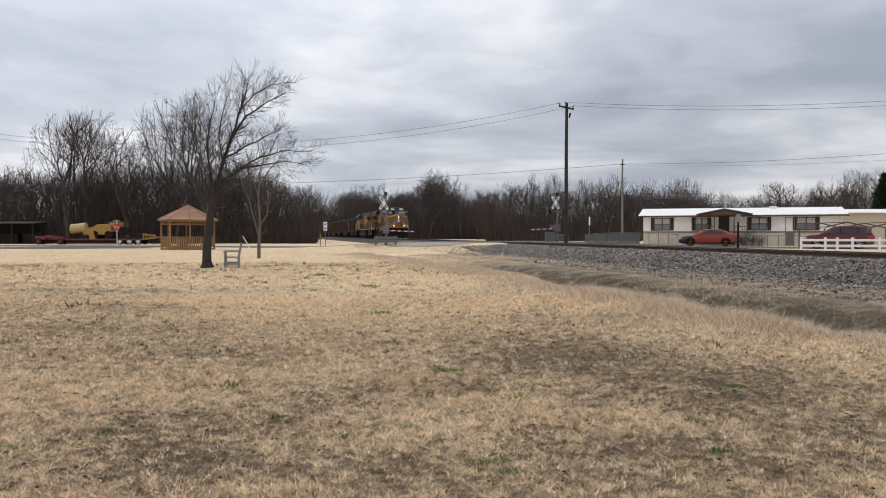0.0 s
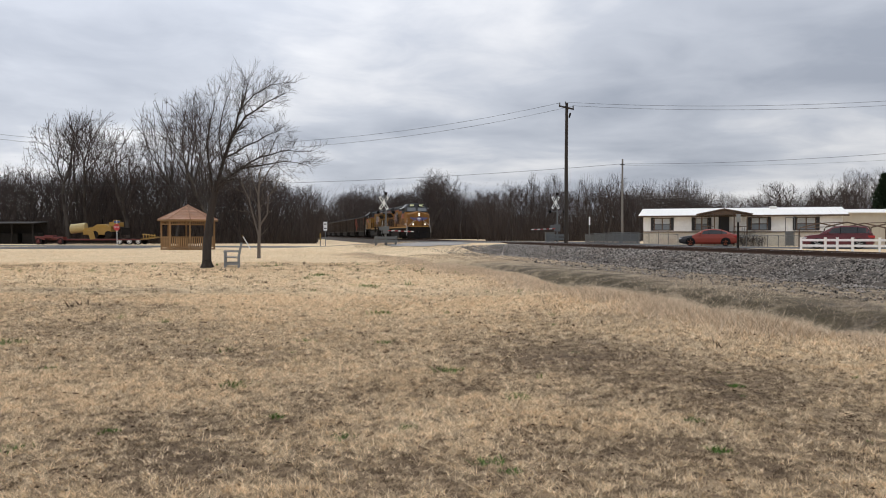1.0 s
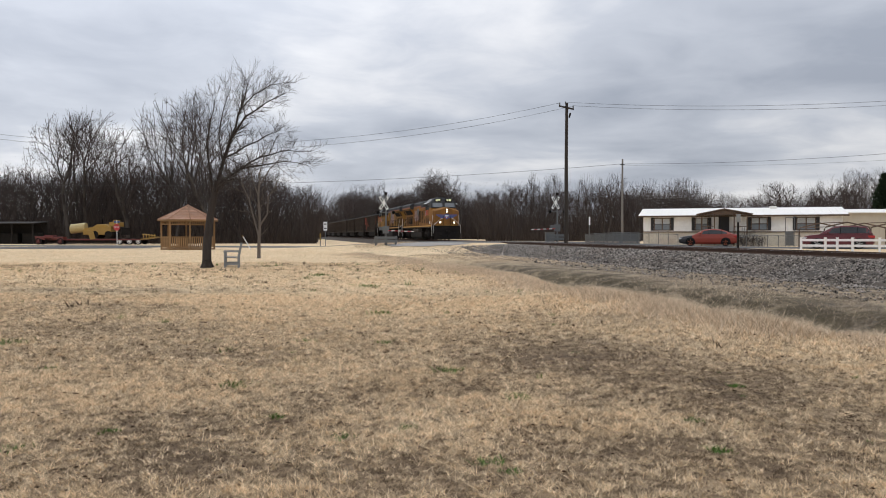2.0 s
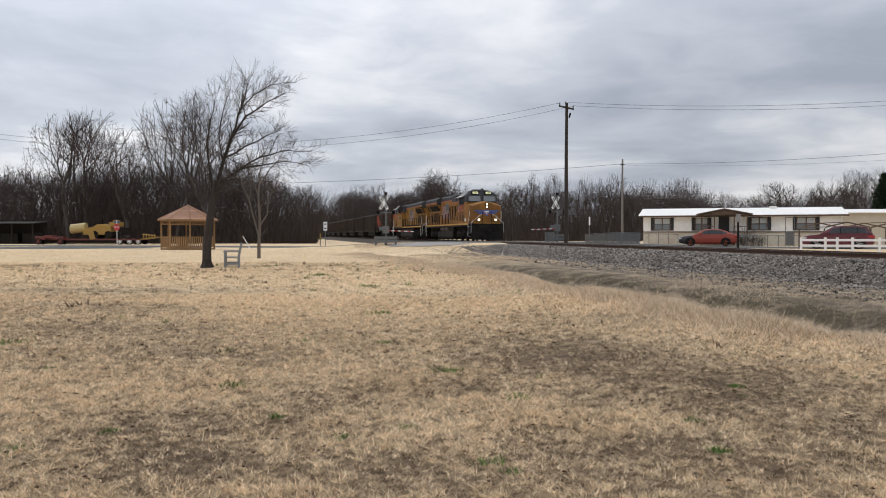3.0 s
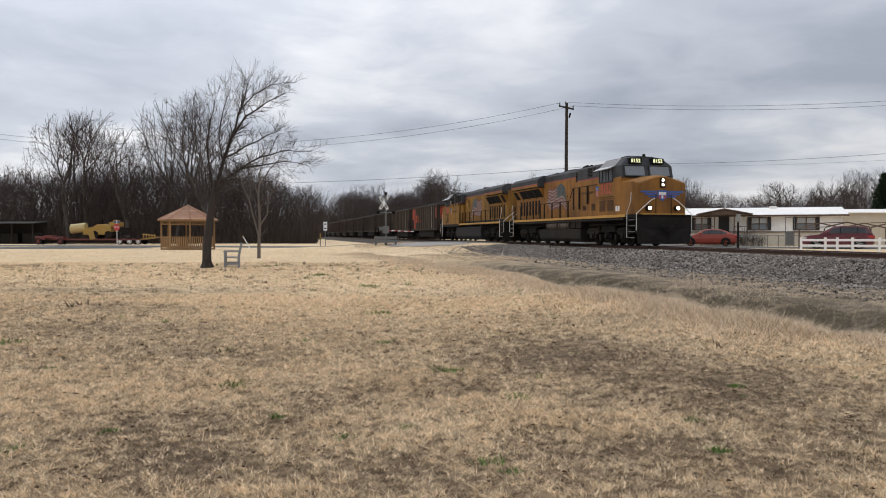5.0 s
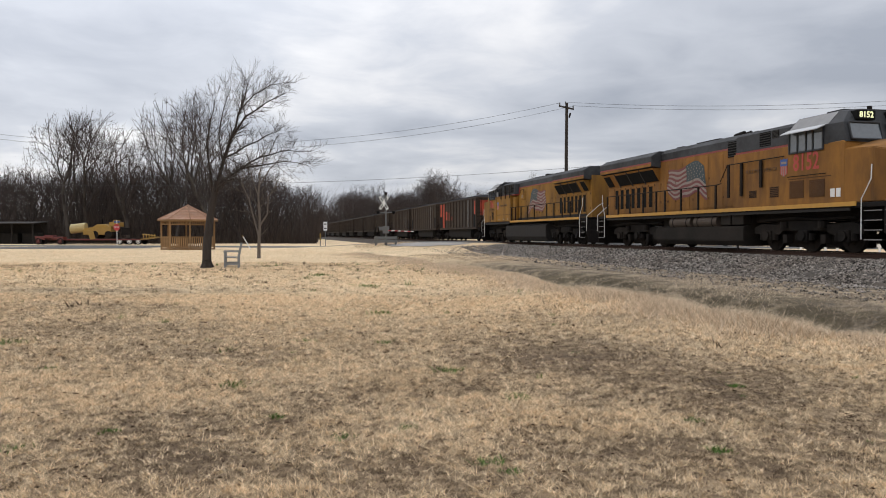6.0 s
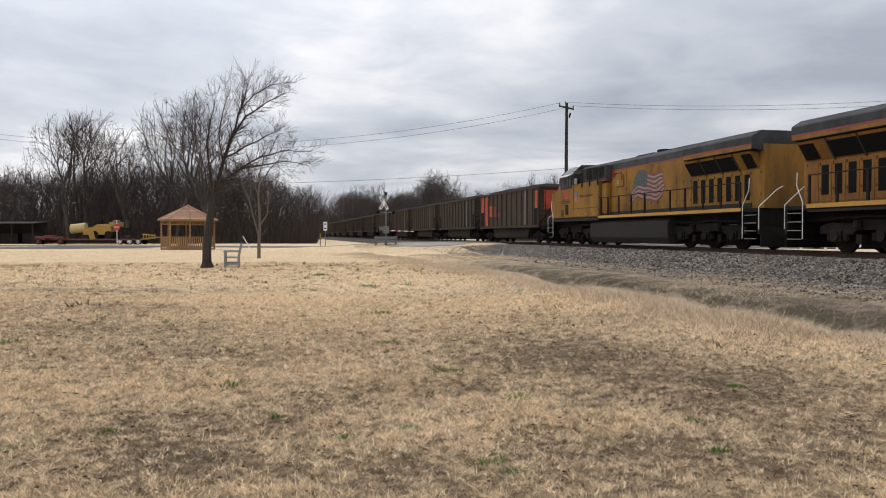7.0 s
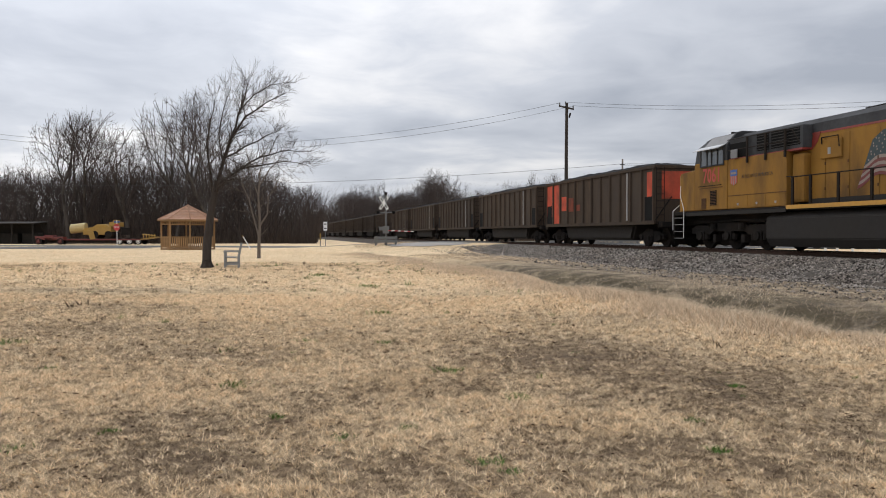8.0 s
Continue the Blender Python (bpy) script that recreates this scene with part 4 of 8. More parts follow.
            box(bm, 0.54, 1.52, *sorted((s * 1.0, s * 1.10)), 3.16, 3.80, 0.03)
            bx = part("sand_box", bm, PAINT, E, "raised yellow box on the hood side")
            bm = B()
            tube(bm, [(1.42, s * 1.13, 3.66), (1.42, s * 1.13, 3.88), (0.66, s * 1.13, 3.88), (0.60, s * 1.13, 3.5)], 0.022, 5)
            part("box_handle", bm, M_DARK, bx)
            bm = B()
            box(bm, 1.02, 1.16, *sorted((s * 1.10, s * 1.108)), 3.30, 3.52)
            part("placard", bm, M_STEPEDGE, bx, "small pale placard")
        # painted shield and slogan
        y = s * 1.476
        h0, h1, hz = (5.53, 5.90, 3.31) if lit else (5.66, 6.10, 3.18)
        hm, hh = (h0 + h1) / 2, 0.64
        bm = B()
        slab(bm, [(h0, hz), (h0 + 0.06, hz - 0.05), (hm, hz - 0.01), (h1 - 0.06, hz - 0.05), (h1, hz), (h1, hz - 0.27), (h0, hz - 0.27)], "y", *sorted((y, y + s * 0.008)))
        sh = part("shield_emblem", bm, M_BLUE, E, "small blue and red shield emblem")
        bm = B()
        box(bm, h0 + 0.04, h1 - 0.04, *sorted((y + s * 0.008, y + s * 0.013)), hz - 0.20, hz - 0.12)
        part("shield_band", bm, M_FLAGWHITE, sh)
        for k in range(7):
            bm = B()
            x0, x1 = h0 + (h1 - h0) * k / 7, h0 + (h1 - h0) * (k + 1) / 7
            low = hz - hh + 0.10 * abs(x0 + x1 - 2 * hm) / (h1 - h0)
            slab(bm, [(x0, low), (x1, low), (x1, hz - 0.275), (x0, hz - 0.275)], "y", *sorted((y, y + s * 0.007)))
            part("shield_bar", bm, M_SHIELDRED if k % 2 == 0 else M_FLAGWHITE, sh)
        side_text("slogan", "BUILDING AMERICA", 0.21, M_FADED, E, 4.42, s, 2.98 if lit else 2.84, 1.0, -0.003, -0.022)
        # lower cab panels
        a3, b3 = sorted((s * 1.5, s * 1.512))
        for x0, x1, z0, z1, mat in (((6.06, 6.80, 1.86, 2.47, M_LOUVRE), (7.06, 7.80, 1.86, 2.45, M_LOUVRE)) if lit else ((7.76, 8.12, 1.66, 2.12, M_LOUVRE), (7.02, 7.48, 1.80, 2.41, M_BLACK))):
            bm = B()
            box(bm, x0, x1, a3, b3, z0, z1, 0.005)
            ap = part("louvre_panel", bm, mat, E, "louvred panel low on the cab side")
            bm = B()
            for k in range(9):
                z = z0 + 0.05 + (z1 - z0 - 0.1) * k / 8
                box(bm, x0 + 0.03, x1 - 0.03, *sorted((s * 1.512, s * 1.522)), z - 0.012, z + 0.010)
            part("louvre_blades", bm, M_LOUVRE, ap)
        bm = B()
        box(bm, 5.98 if lit else 6.6, 8.1 if lit else 8.3, *sorted((s * 1.5, s * 1.506)), 2.52, 2.545)
        part("panel_seam", bm, M_LOUVRE, E)
        if lit:
            for x in (8.06, 8.32):
                bm = B()
                box(bm, x, x + 0.2, *sorted((s * 1.49, s * 1.512)), 1.82, 2.10)
                part("placard", bm, M_WHITE, E, "small white placard")
        bm = B()
        tube(bm, [(6.0 if lit else 6.6, s * 1.56, 2.62), (7.9 if lit else 8.3, s * 1.56, 2.62)], 0.014, 4)
        part("grab_bar", bm, M_DARK, E)
        # grime plates, hinges and latches on the hood doors
        bm = B()
        for x in ([-9.9 + 0.62 * k for k in range(14)] + [-1.0, 0.25, 1.3]):
            for z in (2.1, 2.95):
                box(bm, x + 0.02, x + 0.07, *sorted((s * 1.034, s * 1.05)), z, z + 0.10)
        tagged(part("door_hinges", bm, M_LOUVRE, E), kind="stuff")
        side_text("road_number", number, 0.84, M_REDNUM, E, 6.88 if lit else 7.38, s, 3.07 if lit else 3.02, 0.78, 0.012)
        flag_parts(E, *flag, s)
    # roof fittings
    bm = B()
    box(bm, -1.6, 0.2, -0.5, 0.5, 4.62, 4.74, 0.03)
    box(bm, -3.9, -2.8, -0.45, 0.45, 4.62, 4.74, 0.03)
    part("exhaust_stack", bm, M_DARK, E, "sooty exhaust housing on the roof")
    hx = 1.0 if lit else -2.5
    bm = B()
    for k, y in enumerate((-0.25, 0.0, 0.25)):
        tube(bm, [(hx, y, 4.78), (hx + 0.6 + 0.1 * k, y, 4.78)], 0.05, 8, 0.1)
    box(bm, hx - 0.05, hx + 0.2, -0.3, 0.3, 4.6, 4.78)
    part("horn", bm, M_DARK, E, "three-trumpet air horn")
    bm = B()
    box(bm, 6.7, 7.5, -0.55, 0.55, 4.74, 4.84, 0.03)
    part("air_conditioner", bm, M_GREY, E)
    bm = B()
    tube(bm, [(7.7, 0.3, 4.74), (7.7, 0.3, 4.92)], 0.08, 8)
    part("antenna", bm, M_DARK, E)
    # fuel tank, cut away on one side for the air reservoirs
    f = air_side
    bm = B()
    sec = [(-f * 1.45, 0.46), (-f * 1.28, 0.16), (f * 1.3, 0.16), (f * 1.45, 0.36), (f * 1.45, 0.92), (f * 1.05, 0.98), (f * 1.0, 1.42), (-f * 1.15, 1.42), (-f * 1.45, 1.2)]
    slab(bm, sec if f < 0 else sec[::-1], "x", -3.5 if lit else -3.65, 3.35 if lit else 3.9)
    bmesh.ops.bevel(bm, geom=list(bm.edges), offset=0.025, segments=2, affect="EDGES")
    part("fuel_tank", bm, M_TANKDARK if lit else M_TANK, E, "grey fuel tank under the frame")
    for x in (0.65, -1.35):
        bm = B()
        y, z = f * 1.24, 1.13
        tube(bm, [(x - 0.86, y, z), (x - 0.80, y, z), (x + 0.80, y, z), (x + 0.86, y, z)], 0.25, 16)
        ar = part("air_reservoir", bm, M_RESERVOIR, E, "dull brown air reservoir")
        for dx in (-0.55, 0.55):
            bm = B()
            tube(bm, [(x + dx - 0.03, y, z), (x + dx + 0.03, y, z)], 0.262, 16)
            part("strap", bm, M_DARK, ar)
    for x0, x1 in ((1.72, 2.4), (2.5, 3.25)):
        bm = B()
        box(bm, x0, x1, *sorted((f * 1.05, f * 1.4)), 0.98, 1.4, 0.03)
        part("equipment_box", bm, M_TANKDARK, E)
    front = 6.35 if lit else 6.7
    loco_truck(E, front, 0)
    loco_truck(E, -6.35, 0)
    for x in (front - 1.95, front, front + 1.95, -4.4, -6.35, -8.3):
        wheelset(E, x, 0.53)
    # pilots, steps and couplers at both ends
    for e in (1, -1):
        bm = B()
        x0, x1 = sorted((e * 10.3, e * 10.45))
        box(bm, x0, x1, -1.5, 1.5, 0.62, 1.6, 0.02)
        part("pilot_plate", bm, M_DARK, E, "black pilot plate")
        bm = B()
        for s in (1, -1):
            q = [bm.verts.new(p) for p in ((e * 10.45, s * 1.45, 0.95), (e * 10.45, s * 1.45, 0.14), (e * 10.95, 0, 0.12), (e * 10.8, 0, 0.75))]
            r = [bm.verts.new((v.co.x - e * 0.04, v.co.y, v.co.z)) for v in q]
            bm.faces.new(q)
            bm.faces.new(r[::-1])
            for i in range(4):
                bm.faces.new((q[i], q[(i + 1) % 4], r[(i + 1) % 4], r[i]))
        part("plough", bm, M_DARK, E, "black snow plough")
        bm = B()
        x0, x1 = sorted((e * 10.4, e * 11.12))
        box(bm, x0, x1, -0.14, 0.14, 0.78, 1.0, 0.02)
        box(bm, *sorted((e * 10.95, e * 11.15)), -0.2, 0.2, 0.72, 1.08, 0.03)
        part("coupler", bm, M_DARK, E)
        for s in (1, -1):
            bm = B()
            for k in range(4):
                y0, y1 = sorted((s * 1.12, s * 1.52))
                x0, x1 = sorted((e * 9.55, e * 10.25))
                box(bm, x0, x1, y0, y1, 0.42 + 0.3 * k, 0.45 + 0.3 * k)
            st = part("step_ladder", bm, M_DARK, E, "corner steps with pale edges")
            bm = B()
            for k in range(4):
                y0, y1 = sorted((s * 1.52, s * 1.535))
                x0, x1 = sorted((e * 9.55, e * 10.25))
                box(bm, x0, x1, y0, y1, 0.425 + 0.3 * k, 0.45 + 0.3 * k)
            part("step_edge", bm, M_STEPEDGE, st, "worn white step edge")
            bm = B()
            tube(bm, [(e * 9.45, s * 1.55, 0.45), (e * 9.45, s * 1.55, 1.7), (e * 9.8, s * 1.52, 2.3), (e * 9.8, s * 1.5, 2.75)], 0.018, 6)
            tube(bm, [(e * 10.42, s * 1.52, 0.8), (e * 10.42, s * 1.52, 1.65), (e * 10.42, s * 0.75, 2.3), (e * 10.42, s * 0.5, 2.42)], 0.018, 6)
            part("grab_rail", bm, M_WHITE, E, "white corner grab rail")
    # side handrails along the walkways
    for s in (1, -1):
        xs = [-9.2, -7.9, -6.6, -5.2, -3.9, -2.6, -1.2, 0.2, 1.5] + ([] if lit else [2.4])
        bm = B()
        tube(bm, [(x, s * 1.5, 2.62) for x in xs] + [(1.9 if lit else 2.7, s * 1.5, 2.66)], 0.022, 5)
        hr = part("handrail", bm, M_RAILYEL, E, "thin handrail along the walkway")
        for x in xs:
            bm = B()
            box(bm, x - 0.045, x + 0.045, *sorted((s * 1.46, s * 1.52)), 1.6, 2.64)
            part("stanchion", bm, M_RAILYEL, hr)
    # a longer frame: the rear part stands farther back
    for ob in E.children_recursive:
        if ob.name.startswith("wheelset"):
            ob.location.x -= longer if ob.location.x < -3.6 else 0
        elif ob.type == "MESH" and ob.matrix_basis == Matrix() and not ob.name.startswith("flag"):
            for v in ob.data.vertices:
                v.co.x -= longer if v.co.x < -3.6 else 0
    return E


def hopper(red=False):
    """A loaded steel coal hopper; x along it, z from the rail head."""
    E = empty("coal_hopper")
    H, W, L = 3.80, 1.52, 7.2
    bm = B()
    # a thin-walled open tub with a bathtub belly
    slab(bm, [(-W, 1.15), (-W, H), (-W + 0.06, H), (-W + 0.06, 1.2), (W - 0.06, 1.2), (W - 0.06, H), (W, H), (W, 1.15)], "x", -L, L)
    for s in (1, -1):
        box(bm, *sorted((s * (L - 0.06), s * L)), -W + 0.06, W - 0.06, 1.2, H)
    part("tub", bm, M_CAR, E, "weathered brown ribbed hopper side")
    bm = B()
    slab(bm, [(-4.6, 1.16), (-4.2, 0.30), (4.2, 0.30), (4.6, 1.16)], "y", -1.25, 1.25)
    bmesh.ops.bevel(bm, geom=list(bm.edges), offset=0.12, segments=2, affect="EDGES")
    part("belly", bm, M_TANK, E, "grey rounded belly between the trucks")
    bm = B()
    for s in (1, -1):
        box(bm, -L - 0.03, L + 0.03, *sorted((s * (W - 0.05), s * (W + 0.07))), H - 0.05, H + 0.1, 0.01)
        box(bm, *sorted((s * (L - 0.05), s * (L + 0.07))), -W, W, H - 0.05, H + 0.1, 0.01)
    part("top_rail", bm, M_CAR, E)
    for s in (1, -1):
        bm = B()
        box(bm, -L, L, *sorted((s * W, s * (W + 0.06))), 1.08, 1.26, 0.01)
        part("side_sill", bm, M_CAR, E)
        rib = None
        for k in range(13):
            x = -L + 0.12 + (2 * L - 0.24) * k / 12
            if rib is None:
                bm = B()
                slab(bm, [(-0.09, s * W), (-0.05, s * (W + 0.09)), (0.05, s * (W + 0.09)), (0.09, s * W)], "z", 1.26, H - 0.05)
                rib = part("rib", bm, M_CAR, E)
                rib.location.x = x
            else:
                share("rib", rib, E, Matrix.Translation((x, 0, 0)))
    # end slope sheets, ladders and end sills
    for e in (1, -1):
        bm = B()
        box(bm, *sorted((e * (L), e * (L + 0.45))), -1.4, 1.4, 0.95, 1.2, 0.02)
        box(bm, *sorted((e * (L + 0.2), e * 8.06)), -0.14, 0.14, 0.75, 1.0, 0.02)
        part("end_sill", bm, M_DARK, E)
        for s in (1, -1):
            bm = B()
            y = s * (W + 0.02)
            for dy in (0, 0.42):
                tube(bm, [(e * (L + 0.12), y - s * dy, 1.05), (e * (L + 0.12), y - s * dy, H)], 0.018, 4)
            for k in range(8):
                tube(bm, [(e * (L + 0.12), y, 1.2 + k * 0.33), (e * (L + 0.12), y - s * 0.42, 1.2 + k * 0.33)], 0.015, 4)
            part("ladder", bm, M_DARK, E)
        for s in (1, -1):
            bm = B()
            tube(bm, [(e * (L + 0.02), s * W, 1.3), (e * (L + 0.16), s * W * 0.5, 2.4)], 0.03, 4)
            part("end_brace", bm, M_DARK, E)
    for s in (1, -1):
        for e in (1, -1):
            # black plate on the closed wall, painting shade of the cut-away end
            bm = B()
            box(bm, *sorted((e * (L - 1.02), e * (L - 0.22))), *sorted((s * (W + 0.004), s * (W + 0.022))), 1.27, 2.42)
            part("end_opening", bm, M_BLACK, E, "black plate painting the shaded opening over the truck")
        bm = B()
        box(bm, 4.24, 4.38, *sorted((s * (W + 0.004), s * (W + 0.03))), 1.3, 3.72)
        part("pale_strip", bm, M_STEPEDGE, E, "pale vertical strip on the side")
    if red:
        for s in (1, -1):
            a, b = sorted((s * (W + 0.004), s * (W + 0.02)))
            for x0, x1, z0, z1 in ((L - 0.80, L - 0.12, 2.30, 3.6), (-L + 0.20, -L + 1.20, 1.75, 3.70), (-L + 1.42, -L + 2.36, 1.28, 3.70), (-L + 2.66, -L + 3.46, 2.05, 2.92)):
                bm = B()
                box(bm, x0, x1, a, b, z0, z1)
                part("red_panel", bm, M_CARRED, E, "faded orange-red side panel")
            for x0, x1, z0, z1 in ((-L + 3.78, -L + 4.52, 1.98, 2.80), (-L + 5.0, -L + 5.5, 2.0, 2.36)):
                bm = B()
                box(bm, x0, x1, a, b, z0, z1)
                part("worn_patch", bm, M_CARFADED, E, "worn dark red paint patch")
        for e in (1, -1):
            bm = B()
            box(bm, *sorted((e * (L + 0.004), e * (L + 0.02))), -1.2, 1.2, 2.3, 3.62)
            part("red_panel", bm, M_CARRED, E, "faded orange-red end panel")
    # trucks
    for xc in (-6.0, 6.0):
        bm = B()
        for s in (1, -1):
            slab(bm, [(xc - 1.2, 0.40), (xc - 1.25, 0.58), (xc - 0.5, 0.78), (xc + 0.5, 0.78), (xc + 1.25, 0.58), (xc + 1.2, 0.40), (xc + 0.9, 0.38),
                      (xc + 0.4, 0.22), (xc - 0.4, 0.22), (xc - 0.9, 0.38)], "y", *sorted((s * 0.92, s * 1.08)))
            for dx in (-0.15, 0.15):
                tube(bm, [(xc + dx, s * 1.1, 0.28), (xc + dx, s * 1.1, 0.52)], 0.09, 8)
            for dx in (-0.9, 0.9):
                tube(bm, [(xc + dx, s * 1.06, 0.46), (xc + dx, s * 1.16, 0.46)], 0.13, 8)
        box(bm, xc - 0.25, xc + 0.25, -1.1, 1.1, 0.5, 0.85)
        box(bm, xc - 0.4, xc + 0.4, -0.5, 0.5, 0.85, 1.15)
        box(bm, xc - 0.42, xc + 0.42, -0.6, 0.6, 0.2, 0.55)
        part("truck_frame", bm, M_DARK, E)
        for dx in (-0.9, 0.9):
            wheelset(E, xc + dx, 0.457)
    # the coal
    rng = np.random.default_rng(5)
    nx, ny = 46, 9
    V, F = [], []
    for i in range(nx):
        for j in range(ny):
            x, y = -L + 0.07 + (2 * L - 0.14) * i / (nx - 1), (-W + 0.07) + (2 * W - 0.14) * j / (ny - 1)
            h = 0.08 + 0.36 * (1 - abs(y / W) ** 3.5) * float(smooth01((L - abs(x)) / 1.8)) + 0.03 * math.sin(x * 1.7)
            V.append((x, y, H - 0.08 + h + rng.normal(0, 0.035)))
    for i in range(nx - 1):
        for j in range(ny - 1):
            p = i * ny + j
            F.append((p, p + ny, p + ny + 1, p + 1))
    ob = raw("coal_load", V, F, M_COAL, E)
    ob["label"] = "heaped black coal"
    return E


TRAIN_A, TRAIN_V = 117.4, 15.75      # where the front coupler stands at the start, metres per second
FACING = radians(90) - THETA


def train_pose(offset, turned, t):
    """The pose of a vehicle whose middle is offset metres behind the front coupler."""
    p = on_track(TRAIN_A - TRAIN_V * t + offset)
    return Matrix.Translation(p) @ Matrix.Rotation(-FACING + (math.pi if turned else 0), 4, "Z")


TRAIN = []
lead = tagged(locomotive("8152", True, -1, (-3.12, -0.10, 0.28), -0.5, M_YELLOW), "yellow six-axle diesel freight locomotive leading the train, lights lit", "locomotive", group="locomotives of the train")
TRAIN.append((lead, LOCO_L / 2, False))
second = tagged(locomotive("7061", False, -1, (-3.6, -0.72, 0.62), 1.1, M_YELLOW_B), "yellow six-axle diesel locomotive running backwards behind the leader", "locomotive", group="locomotives of the train")
TRAIN.append((second, LOCO_L * 1.5 + 0.6, True))
car_red = tagged(hopper(True), "brown coal hopper with orange-red end panels, heaped with coal", "coal car", group="coal cars of the train")
TRAIN.append((car_red, 2 * LOCO_L + 0.6 + CAR_L * 0.5, False))
car_plain = tagged(hopper(False), "weathered brown ribbed coal hopper, heaped with coal", "coal car", group="coal cars of the train")
TRAIN.append((car_plain, 2 * LOCO_L + 0.6 + CAR_L * 1.5, False))
for k in range(2, 15):
    TRAIN.append((copy_thing(car_plain, Matrix()), 2 * LOCO_L + 0.6 + CAR_L * (k + 0.5), False))
for ob, off, turned in TRAIN:
    ob.matrix_world = train_pose(off, turned, 0.0)

# ---- road, crossing and sleepers ----
ROAD = [(-190, 93), (-60, 84), (-25, 78), (-8, 71), CROSS, (16, 63.0), (27, 59.3), (60, 47.5), (150, 16)]


def road_point(i, f):
    p0, p1, p2, p3 = (Vector(ROAD[min(max(i + k, 0), len(ROAD) - 1)]) for k in (-1, 0, 1, 2))
    return 0.5 * (2 * p1 + (p2 - p0) * f + (2 * p0 - 5 * p1 + 4 * p2 - p3) * f * f + (3 * p1 - p0 - 3 * p2 + p3) * f ** 3)


def build_road():
    pts = []
    for i in range(len(ROAD) - 1):
        n = max(6, int((Vector(ROAD[i + 1]) - Vector(ROAD[i])).length / 2.5))
        pts += [road_point(i, k / n) for k in range(n)]
    V, F = [], []
    for i, p in enumerate(pts):
        d = (pts[min(i + 1, len(pts) - 1)] - pts[max(i - 1, 0)]).normalized()
        nrm = Vector((-d.y, d.x))
        for w in (-3.6, -3.1, -1.5, 0, 1.5, 3.1, 3.6):
            q = p + nrm * w
            a, u = track_au(q.x, q.y)
            z = gz(q.x, q.y) + (0.05 if abs(w) < 3.2 else -0.03)
            k = float(smooth01((9 - abs(u)) / 6))
            V.append((q.x, q.y, z + (RAIL_Z - 0.015 - z) * k - (0.08 if abs(w) > 3.2 else 0)))
    for i in range(len(pts) - 1):
        for j in range(6):
            a = i * 7 + j
            F.append((a, a + 7, a + 8, a + 1))
    tagged(raw("road", V, F, M_ASPHALT, smooth=True), "worn grey asphalt road over the level crossing", "road", kind="structure")
    # pale gravel beside the crossing
    V, F = [(-1.0, 61.5, 0)], []
    rng = np.random.default_rng(8)
    for k in range(28):
        t = 2 * math.pi * k / 28
        r = 1 + rng.normal(0, 0.12)
        V.append((-1.0 + 3.4 * r * math.cos(t), 61.5 + 1.9 * r * math.sin(t), 0))
    V = [(x, y, gz(x, y) + 0.035) for x, y, _ in V]
    for k in range(28):
        F.append((0, 1 + k, 1 + (k + 1) % 28))
    tagged(raw("gravel_apron", V, F, M_GRAVEL), "pale gravel apron beside the level crossing", "gravel", kind="structure")
    V, F = [(-37.0, 66, 0)], []
    for k in range(28):
        t = 2 * math.pi * k / 28
        r = 1 + rng.normal(0, 0.08)
        V.append((-36 + 9.5 * r * math.cos(t), 71.0 + 5.5 * r * math.sin(t), 0))
    V = [(x, y, gz(x, y) + 0.03) for x, y, _ in V]
    for k in range(28):
        F.append((0, 1 + k, 1 + (k + 1) % 28))
    tagged(raw("side_road_mouth", V, F, M_ASPHALT), "grey asphalt mouth of a side road", "road", kind="structure")


build_road()

tie_mesh = None
rng = np.random.default_rng(11)
for k in range(230):
    a = -22 + 0.53 * k
    p = on_track(a, rng.normal(0, 0.03), -0.17)
    m = Matrix.Translation(p) @ Matrix.Rotation(-THETA * -1 + rng.normal(0, 0.01), 4, "Z")
    if tie_mesh is None:
        bm = B()
        box(bm, -1.3, 1.3, -0.115, 0.115, -0.15, 0.0, 0.012)
        tie = part("sleeper", bm, M_TIE, ballast)
        tie.matrix_world = m
        tie_mesh = tie
    else:
        share("sleeper", tie_mesh, ballast, m)


